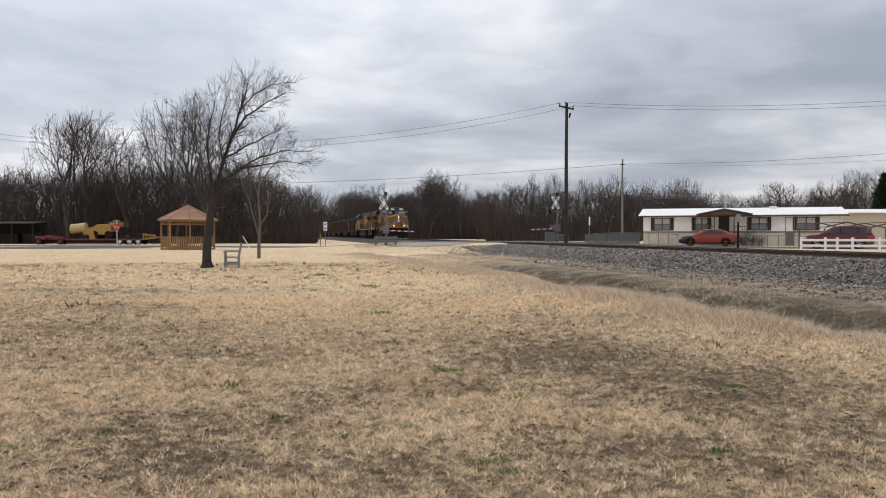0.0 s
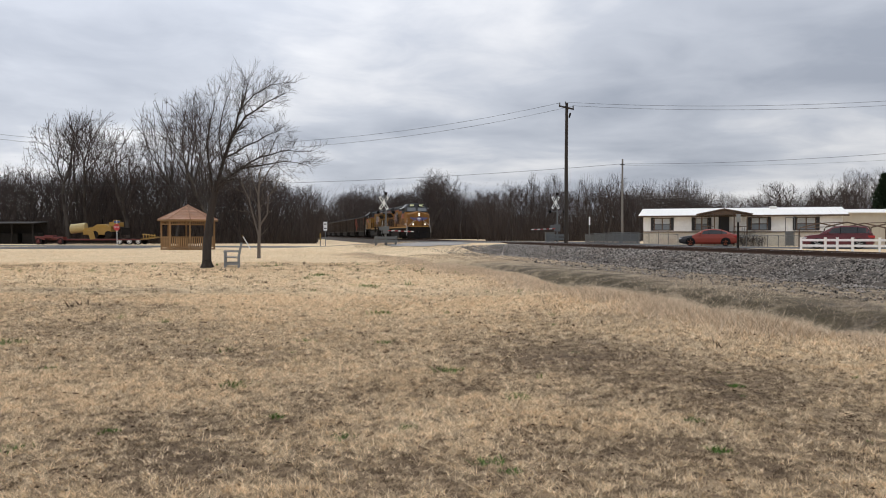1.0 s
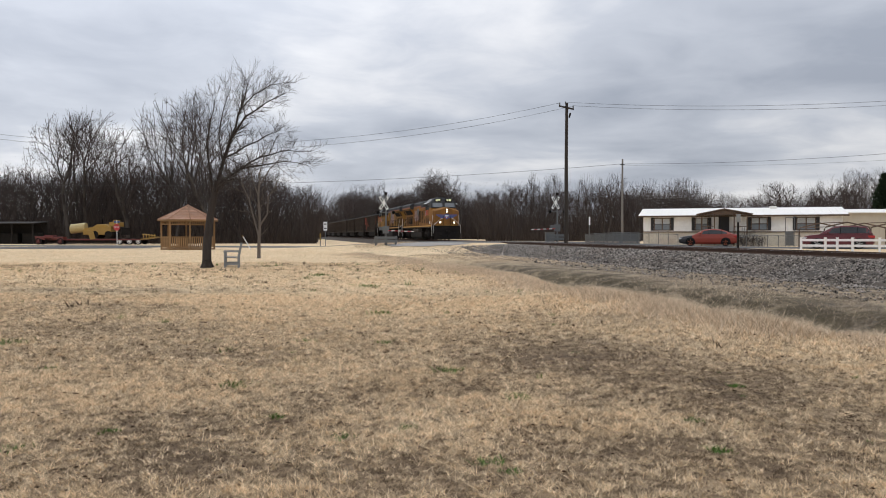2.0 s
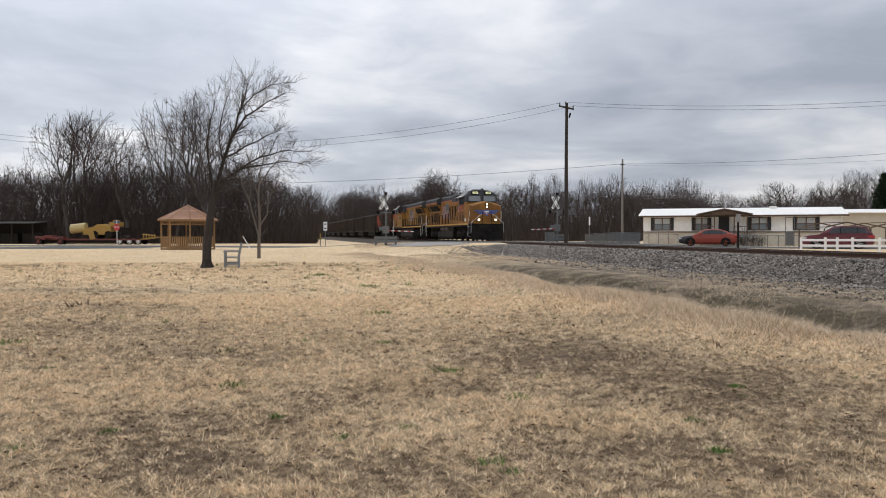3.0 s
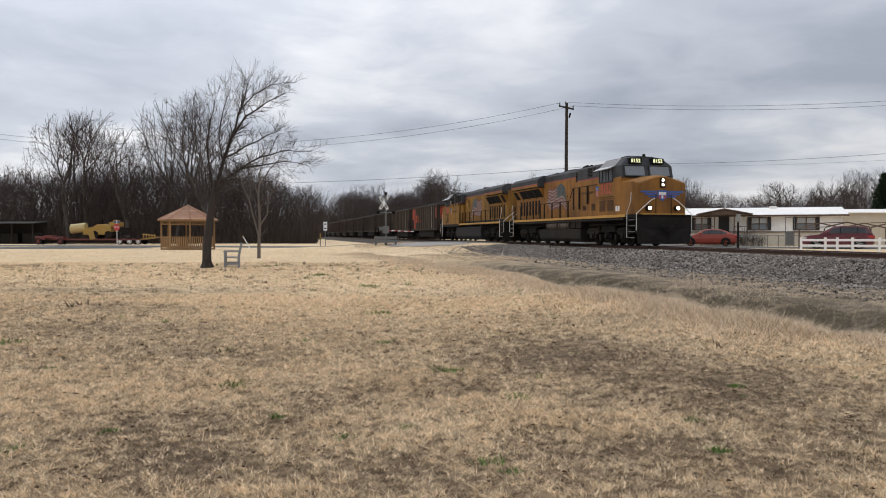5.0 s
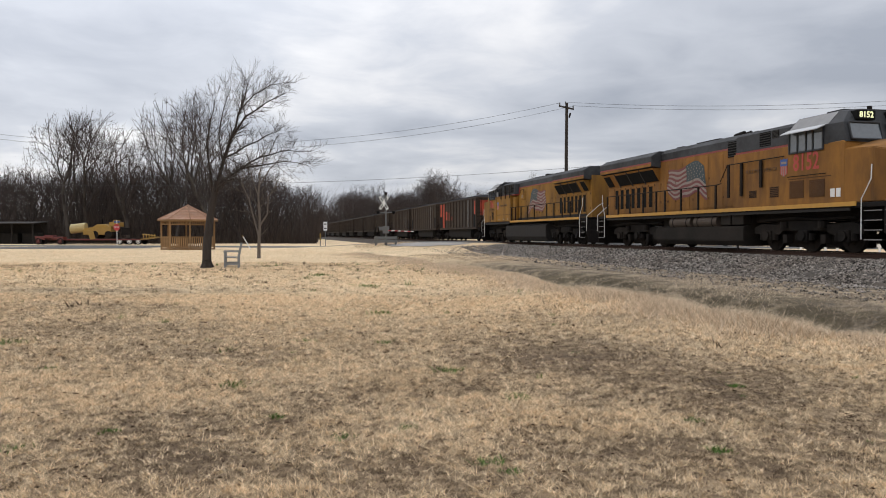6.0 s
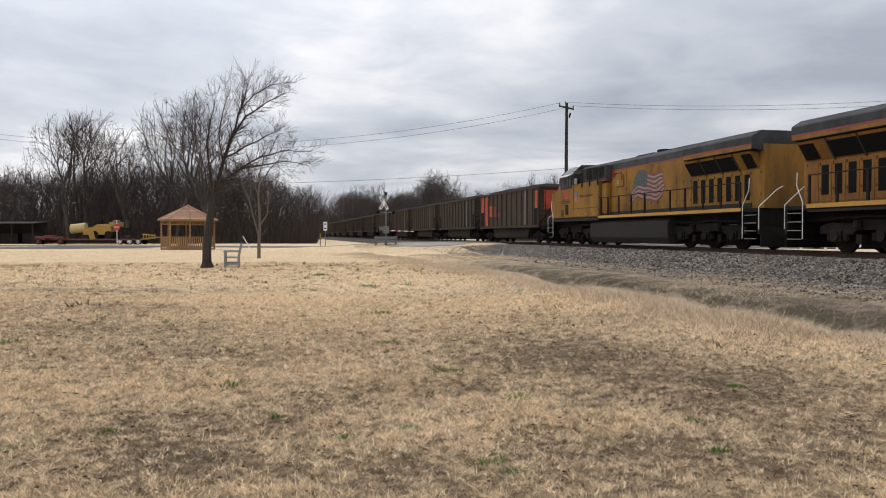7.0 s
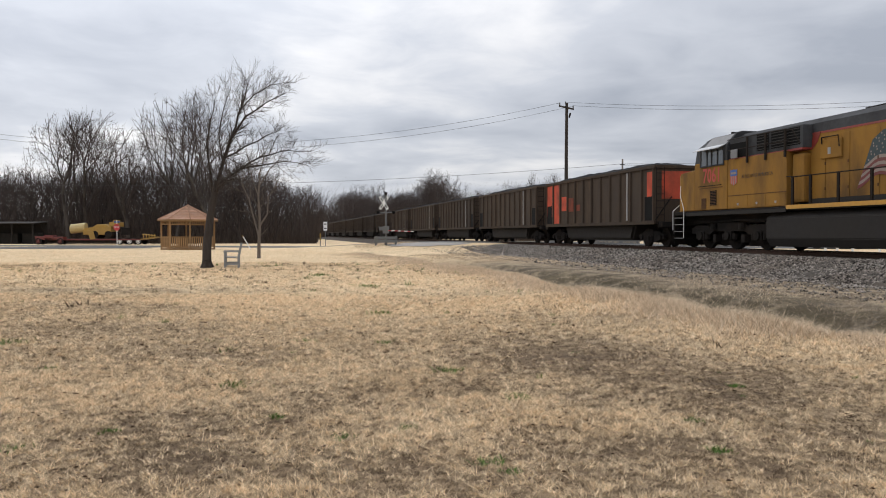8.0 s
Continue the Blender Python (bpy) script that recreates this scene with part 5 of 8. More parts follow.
def stones():
    """Loose stones of the ballast shoulder, one joined mesh."""
    rng = np.random.default_rng(21)
    base = np.array([(1, 0, 0), (-1, 0, 0), (0, 1, 0), (0, -1, 0), (0, 0, 1), (0, 0, -1)], float)
    tri = np.array([(0, 2, 4), (2, 1, 4), (1, 3, 4), (3, 0, 4), (2, 0, 5), (1, 2, 5), (3, 1, 5), (0, 3, 5)])
    P, S = [], []
    sec = np.array([(5.0, -1.0), (4.65, -0.80), (4.3, -0.70), (3.95, -0.60), (3.4, -0.47), (2.75, -0.33), (1.9, -0.20), (1.2, -0.185), (-2.0, -0.185)])[::-1]
    for a0, a1, n, size in ((-14, 12, 8000, 0.028), (12, 30, 21000, 0.029), (30, 62, 14000, 0.042)):
        a = rng.uniform(a0, a1, n)
        u = np.where(rng.random(n) < 0.90, 1.0 + 3.8 * rng.random(n) ** 0.9, 4.6 + 3.2 * rng.random(n) ** 1.8)
        z = np.interp(u, sec[:, 0], sec[:, 1])
        x, y = T0X + a * DX - u * DY, a * DY + u * DX
        zz = np.maximum(RAIL_Z + z, ground_z(x, y)) + 0.01
        P.append(np.stack([x, y, zz], -1))
        S.append(size * rng.lognormal(0, 0.32, n))
    P, S = np.concatenate(P), np.concatenate(S)
    n = len(P)
    k = base[None] * (0.6 + 0.7 * rng.random((n, 6, 1))) + rng.normal(0, 0.18, (n, 6, 3))
    ang = rng.uniform(0, 6.28, n)
    c, s = np.cos(ang), np.sin(ang)
    x, y = k[..., 0] * c[:, None] - k[..., 1] * s[:, None], k[..., 0] * s[:, None] + k[..., 1] * c[:, None]
    V = np.stack([x, y, k[..., 2] * 0.75], -1) * S[:, None, None] + P[:, None]
    T = tri[None] + (np.arange(n) * 6)[:, None, None]
    ob = tri_mesh("ballast_stones", V.reshape(-1, 3), T.reshape(-1, 3), M_STONE)
    tagged(ob, "loose grey crushed stones on the track shoulder", "ballast stones", kind="stuff")


stones()

# ---- bare winter trees ----
def px_at(px, depth):
    """Sideways place of a bearing at a depth."""
    return (px - 784) / 1350 * depth


WOOD_TIP = 0.0092


def grow(segs, p, d, length, r, depth, rng, spread=0.6, kids=3, up=0.12, shrink=0.68, wiggle=0.16, steps=3, tip=0.006):
    """Grows a branch and its side branches into segs: (from, to, radius, radius, level)."""
    pos, way, rad = Vector(p), Vector(d).normalized(), r
    pts = [(pos.copy(), rad)]
    steps = steps if depth > 2 or tip != WOOD_TIP else (2 if depth else 1)
    for i in range(steps):
        way = (way + Vector(rng.normal(0, wiggle, 3)) + Vector((0, 0, up * 0.5))).normalized()
        nxt = pos + way * (length / steps)
        nr = max(tip, r * (1 - 0.62 * (i + 1) / steps)) if depth > 0 else max(tip * 0.4, r * (1 - 0.85 * (i + 1) / steps))
        segs.append((pos.copy(), nxt.copy(), rad, nr, depth))
        pos, rad = nxt, nr
        pts.append((pos.copy(), rad))
    if depth == 0:
        return
    for k in range(kids):
        f = (0.3 + 0.7 * (k + rng.random()) / kids) * steps
        i = min(int(f), steps - 1)
        q = pts[i][0].lerp(pts[i + 1][0], f - i)
        rr = pts[i][1] + (pts[i + 1][1] - pts[i][1]) * (f - i)
        side = way.cross(Vector(rng.normal(0, 1, 3))).normalized()
        nd = (way * (1 - spread * 0.45) + side * spread + Vector((0, 0, up))).normalized()
        grow(segs, q, nd, length * shrink * rng.uniform(0.75, 1.15), max(tip, rr * 0.72), depth - 1, rng, spread, kids, up, shrink, wiggle, steps, tip)
    nd = (way + Vector(rng.normal(0, 0.2, 3))).normalized()
    grow(segs, pos, nd, length * shrink, max(tip, rad), depth - 1, rng, spread, kids, up, shrink, wiggle, steps, tip)


def seg_arrays(segs, n):
    """Vertices and triangles of tapered n-sided bars."""
    P = np.array([tuple(s[0]) for s in segs])
    Q = np.array([tuple(s[1]) for s in segs])
    R0, R1 = np.array([s[2] for s in segs]), np.array([s[3] for s in segs])
    D = Q - P
    D /= np.linalg.norm(D, axis=1, keepdims=True) + 1e-9
    ref = np.where(np.abs(D[:, 2:3]) < 0.9, np.array([[0, 0, 1.0]]), np.array([[1.0, 0, 0]]))
    A = np.cross(D, ref)
    A /= np.linalg.norm(A, axis=1, keepdims=True) + 1e-9
    Bv = np.cross(D, A)
    t = 2 * np.pi * np.arange(n) / n
    ring = A[:, None] * np.cos(t)[None, :, None] + Bv[:, None] * np.sin(t)[None, :, None]
    V = np.concatenate([P[:, None] + ring * R0[:, None, None], Q[:, None] + ring * R1[:, None, None]], 1)
    tr = []
    for k in range(n):
        j = (k + 1) % n
        tr += [(k, j, n + j), (k, n + j, n + k)]
    T = np.array(tr)[None] + (np.arange(len(segs)) * 2 * n)[:, None, None]
    return V.reshape(-1, 3), T.reshape(-1, 3)


def twig_arrays(segs):
    """Branches as three-sided bars, the last twigs as single slivers."""
    V, T = seg_arrays([s for s in segs if s[4] >= 1], 3)
    tips = [s for s in segs if s[4] == 0]
    P, Q = np.array([tuple(s[0]) for s in tips]), np.array([tuple(s[1]) for s in tips])
    R = np.array([s[2] for s in tips])
    D = Q - P
    side = np.cross(D, np.random.default_rng(3).normal(0, 1, D.shape))
    side *= (1.45 * R / (np.linalg.norm(side, axis=1) + 1e-9))[:, None]
    W = np.stack([P - side, P + side, Q], 1).reshape(-1, 3)
    return np.concatenate([V, W]), np.concatenate([T, np.arange(len(W)).reshape(-1, 3) + len(V)])


def tree_from(segs, trunk_level, name, bark, twig, n_trunk=6, far=False):
    E = empty(name)
    big = [s for s in segs if s[4] >= trunk_level]
    small = [s for s in segs if s[4] < trunk_level]
    tri_mesh("trunk", *seg_arrays(big, n_trunk), bark, E)
    tri_mesh("crown", *(twig_arrays(small) if far else seg_arrays(small, 3)), twig, E)
    return E


# the tree on the lawn: limbs by hand, twigs grown
def lawn_tree():
    rng = np.random.default_rng(42)
    D, k = 29.0, 29.0 / 1350

    def w(px, py, dy=0.0):
        return Vector(((px - 366) * k, dy, (474 - py) * k))
    limbs = [([(365, 478), (366, 440), (370, 400), (377, 355), (386, 320)], 0.185, 0.12, 0),
             ([(386, 322), (396, 282), (410, 242), (423, 202), (433, 168), (438, 140)], 0.10, 0.012, 0.25),
             ([(408, 248), (438, 208), (476, 186), (510, 170)], 0.06, 0.012, -0.5),
             ([(386, 326), (418, 302), (458, 276), (500, 264), (546, 264)], 0.065, 0.010, 0.7),
             ([(378, 350), (373, 300), (372, 255), (380, 215), (390, 180)], 0.075, 0.012, -0.6),
             ([(376, 362), (362, 320), (354, 285), (345, 255)], 0.045, 0.010, 0.6),
             ([(420, 300), (466, 292), (508, 284), (542, 292)], 0.04, 0.010, -0.4),
             ([(398, 278), (432, 258), (468, 236), (490, 222)], 0.05, 0.010, 0.9),
             ([(424, 198), (450, 165), (476, 148), (496, 142)], 0.035, 0.010, 0.5),
             ([(380, 345), (402, 322), (424, 318), (446, 326)], 0.04, 0.010, -0.8),
             ([(396, 284), (388, 240), (398, 195), (412, 160)], 0.045, 0.010, -0.2)]
    segs = []
    for pts, r0, r1, dy in limbs:
        P = [w(x, y, dy * i / (len(pts) - 1)) for i, (x, y) in enumerate(pts)]
        m = len(P) - 1
        fine = []
        for i in range(m):
            for f in (0, 0.5):
                q = P[i].lerp(P[i + 1], f)
                fine.append(q + Vector(rng.normal(0, 0.018, 3)) * (1 if i or f else 0))
        fine.append(P[-1])
        for i in range(len(fine) - 1):
            ra, rb = r0 + (r1 - r0) * i / (len(fine) - 1), r0 + (r1 - r0) * (i + 1) / (len(fine) - 1)
            if r0 < 0.15:
                ra, rb = ra * 0.78, rb * 0.78
            segs.append((fine[i], fine[i + 1], ra, rb, 5))
            if r0 > 0.15 and i < 5:
                continue
            d = (fine[i + 1] - fine[i]).normalized()
            for _ in range(5 if r0 < 0.15 else 1):
                side = Vector(rng.normal(0, 1, 3)).normalized()
                nd = (d * 0.8 + side * 0.8 + Vector((0, 0, 0.08))).normalized()
                grow(segs, fine[i].lerp(fine[i + 1], rng.random()), nd, rng.uniform(0.3, 0.62), min(0.022, rb * 0.6), 2, rng, 0.62, 3, 0.10, 0.66, 0.14, 3, 0.0042)
    # flare of the roots
    for t in range(6):
        a = t * 1.05 + 0.3
        segs.append((Vector((0.02, 0, 0.28)), Vector((0.26 * math.cos(a), 0.26 * math.sin(a), -0.08)), 0.13, 0.06, 5))
    E = tree_from(segs, 4, "tree", M_BARK, M_TWIG, 8)
    x = px_at(366, D)
    E.matrix_world = pose(x, D, gz(x, D) - 0.02)
    tagged(E, "bare leaning lawn tree with a dark rough trunk", "tree")


def young_tree():
    rng = np.random.default_rng(9)
    segs = []
    D, k = 39.6, 39.6 / 1350

    def w(px, py, dy=0.0):
        return Vector(((px - 458) * k, dy, (459 - py) * k))
    for pts, r0, r1, dy in (([(458, 461), (458, 430), (460, 396), (457, 350), (460, 305), (470, 270)], 0.10, 0.012, 0.1),
                            ([(460, 400), (474, 380), (477, 350), (488, 335)], 0.045, 0.01, -0.3), ([(458, 420), (448, 385), (438, 350), (424, 325)], 0.05, 0.01, 0.3),
                            ([(458, 350), (445, 315), (440, 285)], 0.035, 0.01, 0.3), ([(459, 330), (480, 300), (500, 282)], 0.035, 0.01, -0.4)):
        P = [w(x, y, dy * i / (len(pts) - 1)) for i, (x, y) in enumerate(pts)]
        for i in range(len(P) - 1):
            ra, rb = r0 + (r1 - r0) * i / (len(P) - 1), r0 + (r1 - r0) * (i + 1) / (len(P) - 1)
            segs.append((P[i], P[i + 1], ra, rb, 5))
            if i == 0:
                continue
            for _ in range(6):
                nd = ((P[i + 1] - P[i]).normalized() + Vector(rng.normal(0, 0.6, 3)) + Vector((0, 0, 0.3))).normalized()
                grow(segs, P[i].lerp(P[i + 1], rng.random()), nd, rng.uniform(0.5, 0.9), 0.016, 1, rng, 0.6, 3, 0.12, 0.66, 0.14, 3, 0.005)
    E = tree_from(segs, 4, "tree", M_YOUNGBARK, M_YOUNGBARK, 6)
    x = px_at(458, D)
    E.matrix_world = pose(x, D, gz(x, D) - 0.02)
    tagged(E, "slender bare young tree with forked branches", "tree")


lawn_tree()
young_tree()


# woodland: a few kinds of bare tree, 10 m high, then scaled by the pose
def fork(segs, p, d, length, r, level, rng, spread, tip):
    """A limb that forks again and again into a rounded crown."""
    pos, way = Vector(p), Vector(d).normalized()
    steps = 3 if level >= 6 else (2 if level >= 3 else 1)
    for k in range(steps):
        way = (way + Vector(rng.normal(0, 0.10, 3)) + Vector((0, 0, 0.02))).normalized()
        nxt = pos + way * (length / steps)
        ra, rb = r * (1 - 0.22 * k / steps), r * (1 - 0.22 * (k + 1) / steps)
        segs.append((pos.copy(), nxt.copy(), max(tip, ra), max(tip * (0.8 if level else 0.3), rb), level))
        for _ in range(2 if 1 <= level <= 5 else 0):
            side = way.cross(Vector(rng.normal(0, 1, 3))).normalized()
            nd = (way * 0.55 + side * 0.8 + Vector((0, 0, 0.1))).normalized()
            fork(segs, pos.lerp(nxt, rng.random()), nd, length * rng.uniform(0.4, 0.7), r * 0.3, min(level - 1, 1) if rng.random() < 0.4 else 0, rng, spread, tip)
        pos = nxt
    if level == 0:
        return
    side = way.cross(Vector(rng.normal(0, 1, 3))).normalized()
    n = 3 if rng.random() < 0.35 else 2
    for k in range(n):
        turn = Matrix.Rotation(2 * math.pi * k / n + rng.normal(0, 0.3), 3, way) @ side
        a = spread * (rng.uniform(0.35, 0.75) if k == 0 else rng.uniform(0.8, 1.25))
        nd = (way * math.cos(a) + turn * math.sin(a) + Vector((0, 0, 0.03))).normalized()
        fork(segs, pos, nd, length * (rng.uniform(0.80, 0.95) if k == 0 else rng.uniform(0.66, 0.88)), r * (0.72 if k == 0 else 0.54), level - 1, rng, spread, tip)


def wood_kind(seed, first, spread, height=10.0):
    """first: the length of the bare trunk against the limbs."""
    rng = np.random.default_rng(seed)
    segs = []
    fork(segs, (0, 0, -0.3), (rng.normal(0, 0.05), rng.normal(0, 0.05), 1), first, 0.17, 7, rng, spread, WOOD_TIP)
    # the crown's outline is round: twigs past it fall away
    tips = np.array([tuple(q[1]) for q in segs if q[4] <= 1])
    mid, rz = np.percentile(tips[:, 2], 45), np.percentile(tips[:, 2], 96) - np.percentile(tips[:, 2], 45)
    cx, cy = np.mean(tips[:, 0]), np.mean(tips[:, 1])
    rx = np.percentile(np.hypot(tips[:, 0] - cx, tips[:, 1] - cy), 86)

    def inside(p):
        return ((p.x - cx) / rx) ** 2 + ((p.y - cy) / rx) ** 2 + (max(p.z - mid, 0) / rz) ** 2 < 1 + 0.12 * math.sin(p.x * 5 + p.y * 4)
    segs = [q for q in segs if q[4] > 4 or inside(q[1])]
    k = height / max(q[1].z for q in segs)
    wide = 0.33 * height / rx
    fit = Vector((wide, wide, k))
    return [((a - Vector((cx, cy, 0))) * fit, (b - Vector((cx, cy, 0))) * fit, c, d, lv) for a, b, c, d, lv in segs]


KINDS = [wood_kind(sd, fi, sp) for sd, fi, sp in ((1, 2.0, 0.60), (2, 1.8, 0.54), (5, 1.9, 0.66), (7, 2.0, 0.57), (8, 1.7, 0.48), (12, 1.9, 0.70))]
TEMPLATES = []


def skyline(px):
    """Height of the treetops, as an angle's tangent, along the bearing."""
    xs = [-300, 0, 60, 75, 100, 160, 215, 235, 262, 275, 300, 345, 365, 400, 480, 520, 552, 575, 620, 690, 740, 775, 800, 860, 885, 930, 975, 1000, 1040, 1100, 1160, 1240,
          1262, 1310, 1335, 1370, 1420, 1450, 1500, 1540, 1600, 1900]
    ys = [290, 285, 280, 230, 198, 196, 205, 245, 250, 185, 155, 158, 190, 255, 300, 322, 325, 348, 330, 335, 325, 300, 330, 338, 322, 318, 315, 335, 312, 320, 322, 325,
          345, 350, 335, 325, 345, 325, 300, 315, 320, 310]
    return (415.4 - np.interp(px, xs, ys)) / 1350


def mass_line(px):
    """The same for the closed mass of the woods, without the trees that stand out."""
    xs = [-300, 0, 100, 200, 260, 330, 400, 480, 520, 556]
    ys = [300, 292, 290, 288, 282, 285, 290, 305, 325, 330]
    return np.where(px < 558, (415.4 - np.interp(px, xs, ys)) / 1350, skyline(px) - 9 / 1350)


def plant_woods():
    rng = np.random.default_rng(77)
    for i, segs in enumerate(KINDS):
        E = tree_from(segs, 5, "woodland_tree", M_WOODBARK, M_WOODTWIG, 4, True)
        tagged(E, "tall bare grey-brown woodland tree", "tree", group="trees at the edge of the woods")
        TEMPLATES.append(E)
    used = set()

    def put(px, D, top=None, wide=1.0):
        i = int(rng.integers(len(TEMPLATES)))
        h = ((top if top else float(mass_line(px)) * rng.uniform(0.74, 1.03)) * D + EYE_Z)
        x = px_at(px, D)
        k = h / 10.0
        m = pose(x, D, gz(x, D) - 0.05, 0, 0, rng.uniform(0, 360)) @ Matrix.Diagonal((k * wide, k * wide, k, 1))
        if i in used:
            E = copy_thing(TEMPLATES[i], m)
        else:
            E = TEMPLATES[i]
            used.add(i)
        E.matrix_basis = m
    # tall trees that stand out of the skyline
    for px, D, py, wide in ((138, 104, 194, 1.0), (182, 105, 192, 1.0), (213, 99, 214, 0.95), (104, 106, 206, 0.8), (160, 109, 204, 1.0), (236, 108, 252, 0.8), (333, 100, 152, 0.85),
                            (304, 105, 160, 0.8), (356, 107, 184, 0.8), (286, 108, 205, 0.8), (400, 110, 240, 0.9), (440, 109, 272, 1.0), (515, 106, 322, 1.2), (540, 108, 320, 1.0),
                            (636, 190, 322, 1.0), (668, 190, 318, 1.0), (738, 172, 318, 1.0), (775, 160, 297, 1.0), (800, 165, 312, 1.0), (904, 118, 318, 1.15), (955, 124, 303, 0.62), (977, 124, 305, 0.55),
                            (1046, 110, 307, 0.75), (1088, 112, 306, 0.75), (1068, 116, 318, 0.8), (1122, 114, 318, 0.7), (1150, 112, 314, 0.6), (1175, 114, 318, 0.55), (1196, 112, 314, 0.55),
                            (1218, 114, 312, 0.6), (1240, 112, 316, 0.55), (1262, 120, 338, 0.9), (1300, 120, 345, 1.0), (1372, 104, 320, 1.35), (1432, 112, 340, 0.9), (1472, 100, 318, 1.0), (1512, 96, 298, 0.95),
                            (1538, 99, 296, 0.9), (1575, 100, 312, 1.0),
                            (1492, 103, 312, 0.8), (1524, 104, 305, 0.8), (1552, 101, 306, 0.8), (1452, 106, 332, 0.9), (1284, 118, 342, 0.9), (1325, 116, 346, 0.9), (865, 130, 338, 1.0), (840, 150, 335, 1.0)):
        put(px, D, (415.4 - py) / 1350, wide)
    for k in range(84):        # the woods beyond the road
        put(rng.uniform(-140, 556), rng.uniform(104, 140))
    for k in range(62):         # beyond the track
        px = rng.uniform(650, 1640)
        D = rng.uniform(118, 175) if px > 860 else rng.uniform(165, 215)
        put(px, D, wide=1.25)
    # everything farther and lower, joined
    V, T, n = [], [], 0
    lite = []
    for segs in KINDS:
        lite.append(twig_arrays([s for j, s in enumerate(segs) if s[4] >= 1 or j % 3 == 0]))
    for k in range(240):
        px = rng.uniform(-260, 1760) if k % 5 > 1 else rng.uniform(555, 880)
        if px < 560:
            D = rng.uniform(118, 175)
        elif px < 720:
            D = rng.uniform(220, 320)
        elif px < 900:
            D = rng.uniform(185, 260)
        else:
            D = rng.uniform(135, 220)
        h = float(mass_line(px)) * D * rng.uniform(0.75, 1.08) + EYE_Z
        v, t = lite[int(rng.integers(len(lite)))]
        a = rng.uniform(0, 6.28)
        s = h / 10
        x, y = px_at(px, D), D
        vv = np.stack([(v[:, 0] * math.cos(a) - v[:, 1] * math.sin(a)) * s * 1.2 + x, (v[:, 0] * math.sin(a) + v[:, 1] * math.cos(a)) * s * 1.2 + y, v[:, 2] * s + gz(x, y)], -1)
        V.append(vv)
        T.append(t + n)
        n += len(vv)
    ob = tri_mesh("distant_woods", np.concatenate(V), np.concatenate(T), M_WOODTWIG)
    tagged(ob, "dense bare woods in the distance", "woods", kind="stuff")
    # undergrowth: thin upright stems and brush
    N = 200000
    px = np.where(rng.random(N) < 0.22, rng.uniform(552, 880, N), rng.uniform(-260, 1760, N))
    D = np.where(px < 560, rng.uniform(103, 150, N), np.where(px < 720, rng.uniform(240, 320, N), np.where(px < 860, rng.uniform(165, 250, N), rng.uniform(116, 190, N))))
    x = (px - 784) / 1350 * D
    top = mass_line(px) * D + EYE_Z
    h = np.maximum(0.8, np.minimum(rng.gamma(2.2, 1.9, N) + 0.6, 0.85 * top))
    h = h * (0.55 + 0.75 * np.clip(0.5 + 0.9 * waves(x * 0.6, D * 0.3, 2.2) + 0.3 * np.sin(x * 0.9), 0, 1))
    lift = np.where(rng.random(N) < 0.55, rng.random(N) * 0.7 * np.maximum(0.85 * top - h, 0), 0)
    base = np.stack([x, D, ground_z(x, D) + lift], -1)
    h = np.where(lift > 0, 0.6 * np.minimum(h, 3.0), h)
    lean = rng.normal(0, 0.34, (N, 2)) * h[:, None]
    tip = base + np.concatenate([lean, h[:, None]], 1)
    w = (0.016 + 0.020 * rng.random(N)) * np.maximum(1, D / 120)
    a = rng.uniform(0, 6.28, N)
    off = np.stack([np.cos(a) * w, np.sin(a) * w, np.zeros(N)], -1)
    V = np.stack([base - off, base + off, tip], 1).reshape(-1, 3)
    T = np.arange(3 * N).reshape(-1, 3)
    ob = tri_mesh("undergrowth", V, T, M_BRUSH)
    tagged(ob, "leafless brown undergrowth at the edge of the woods", "undergrowth", kind="stuff")


plant_woods()

# ---- mobile home and its yard ----
def placed(E, x, y, yaw=0.0, dz=0.0):
    E.matrix_world = pose(x, y, gz(x, y) + dz, 0, 0, yaw)
    return E


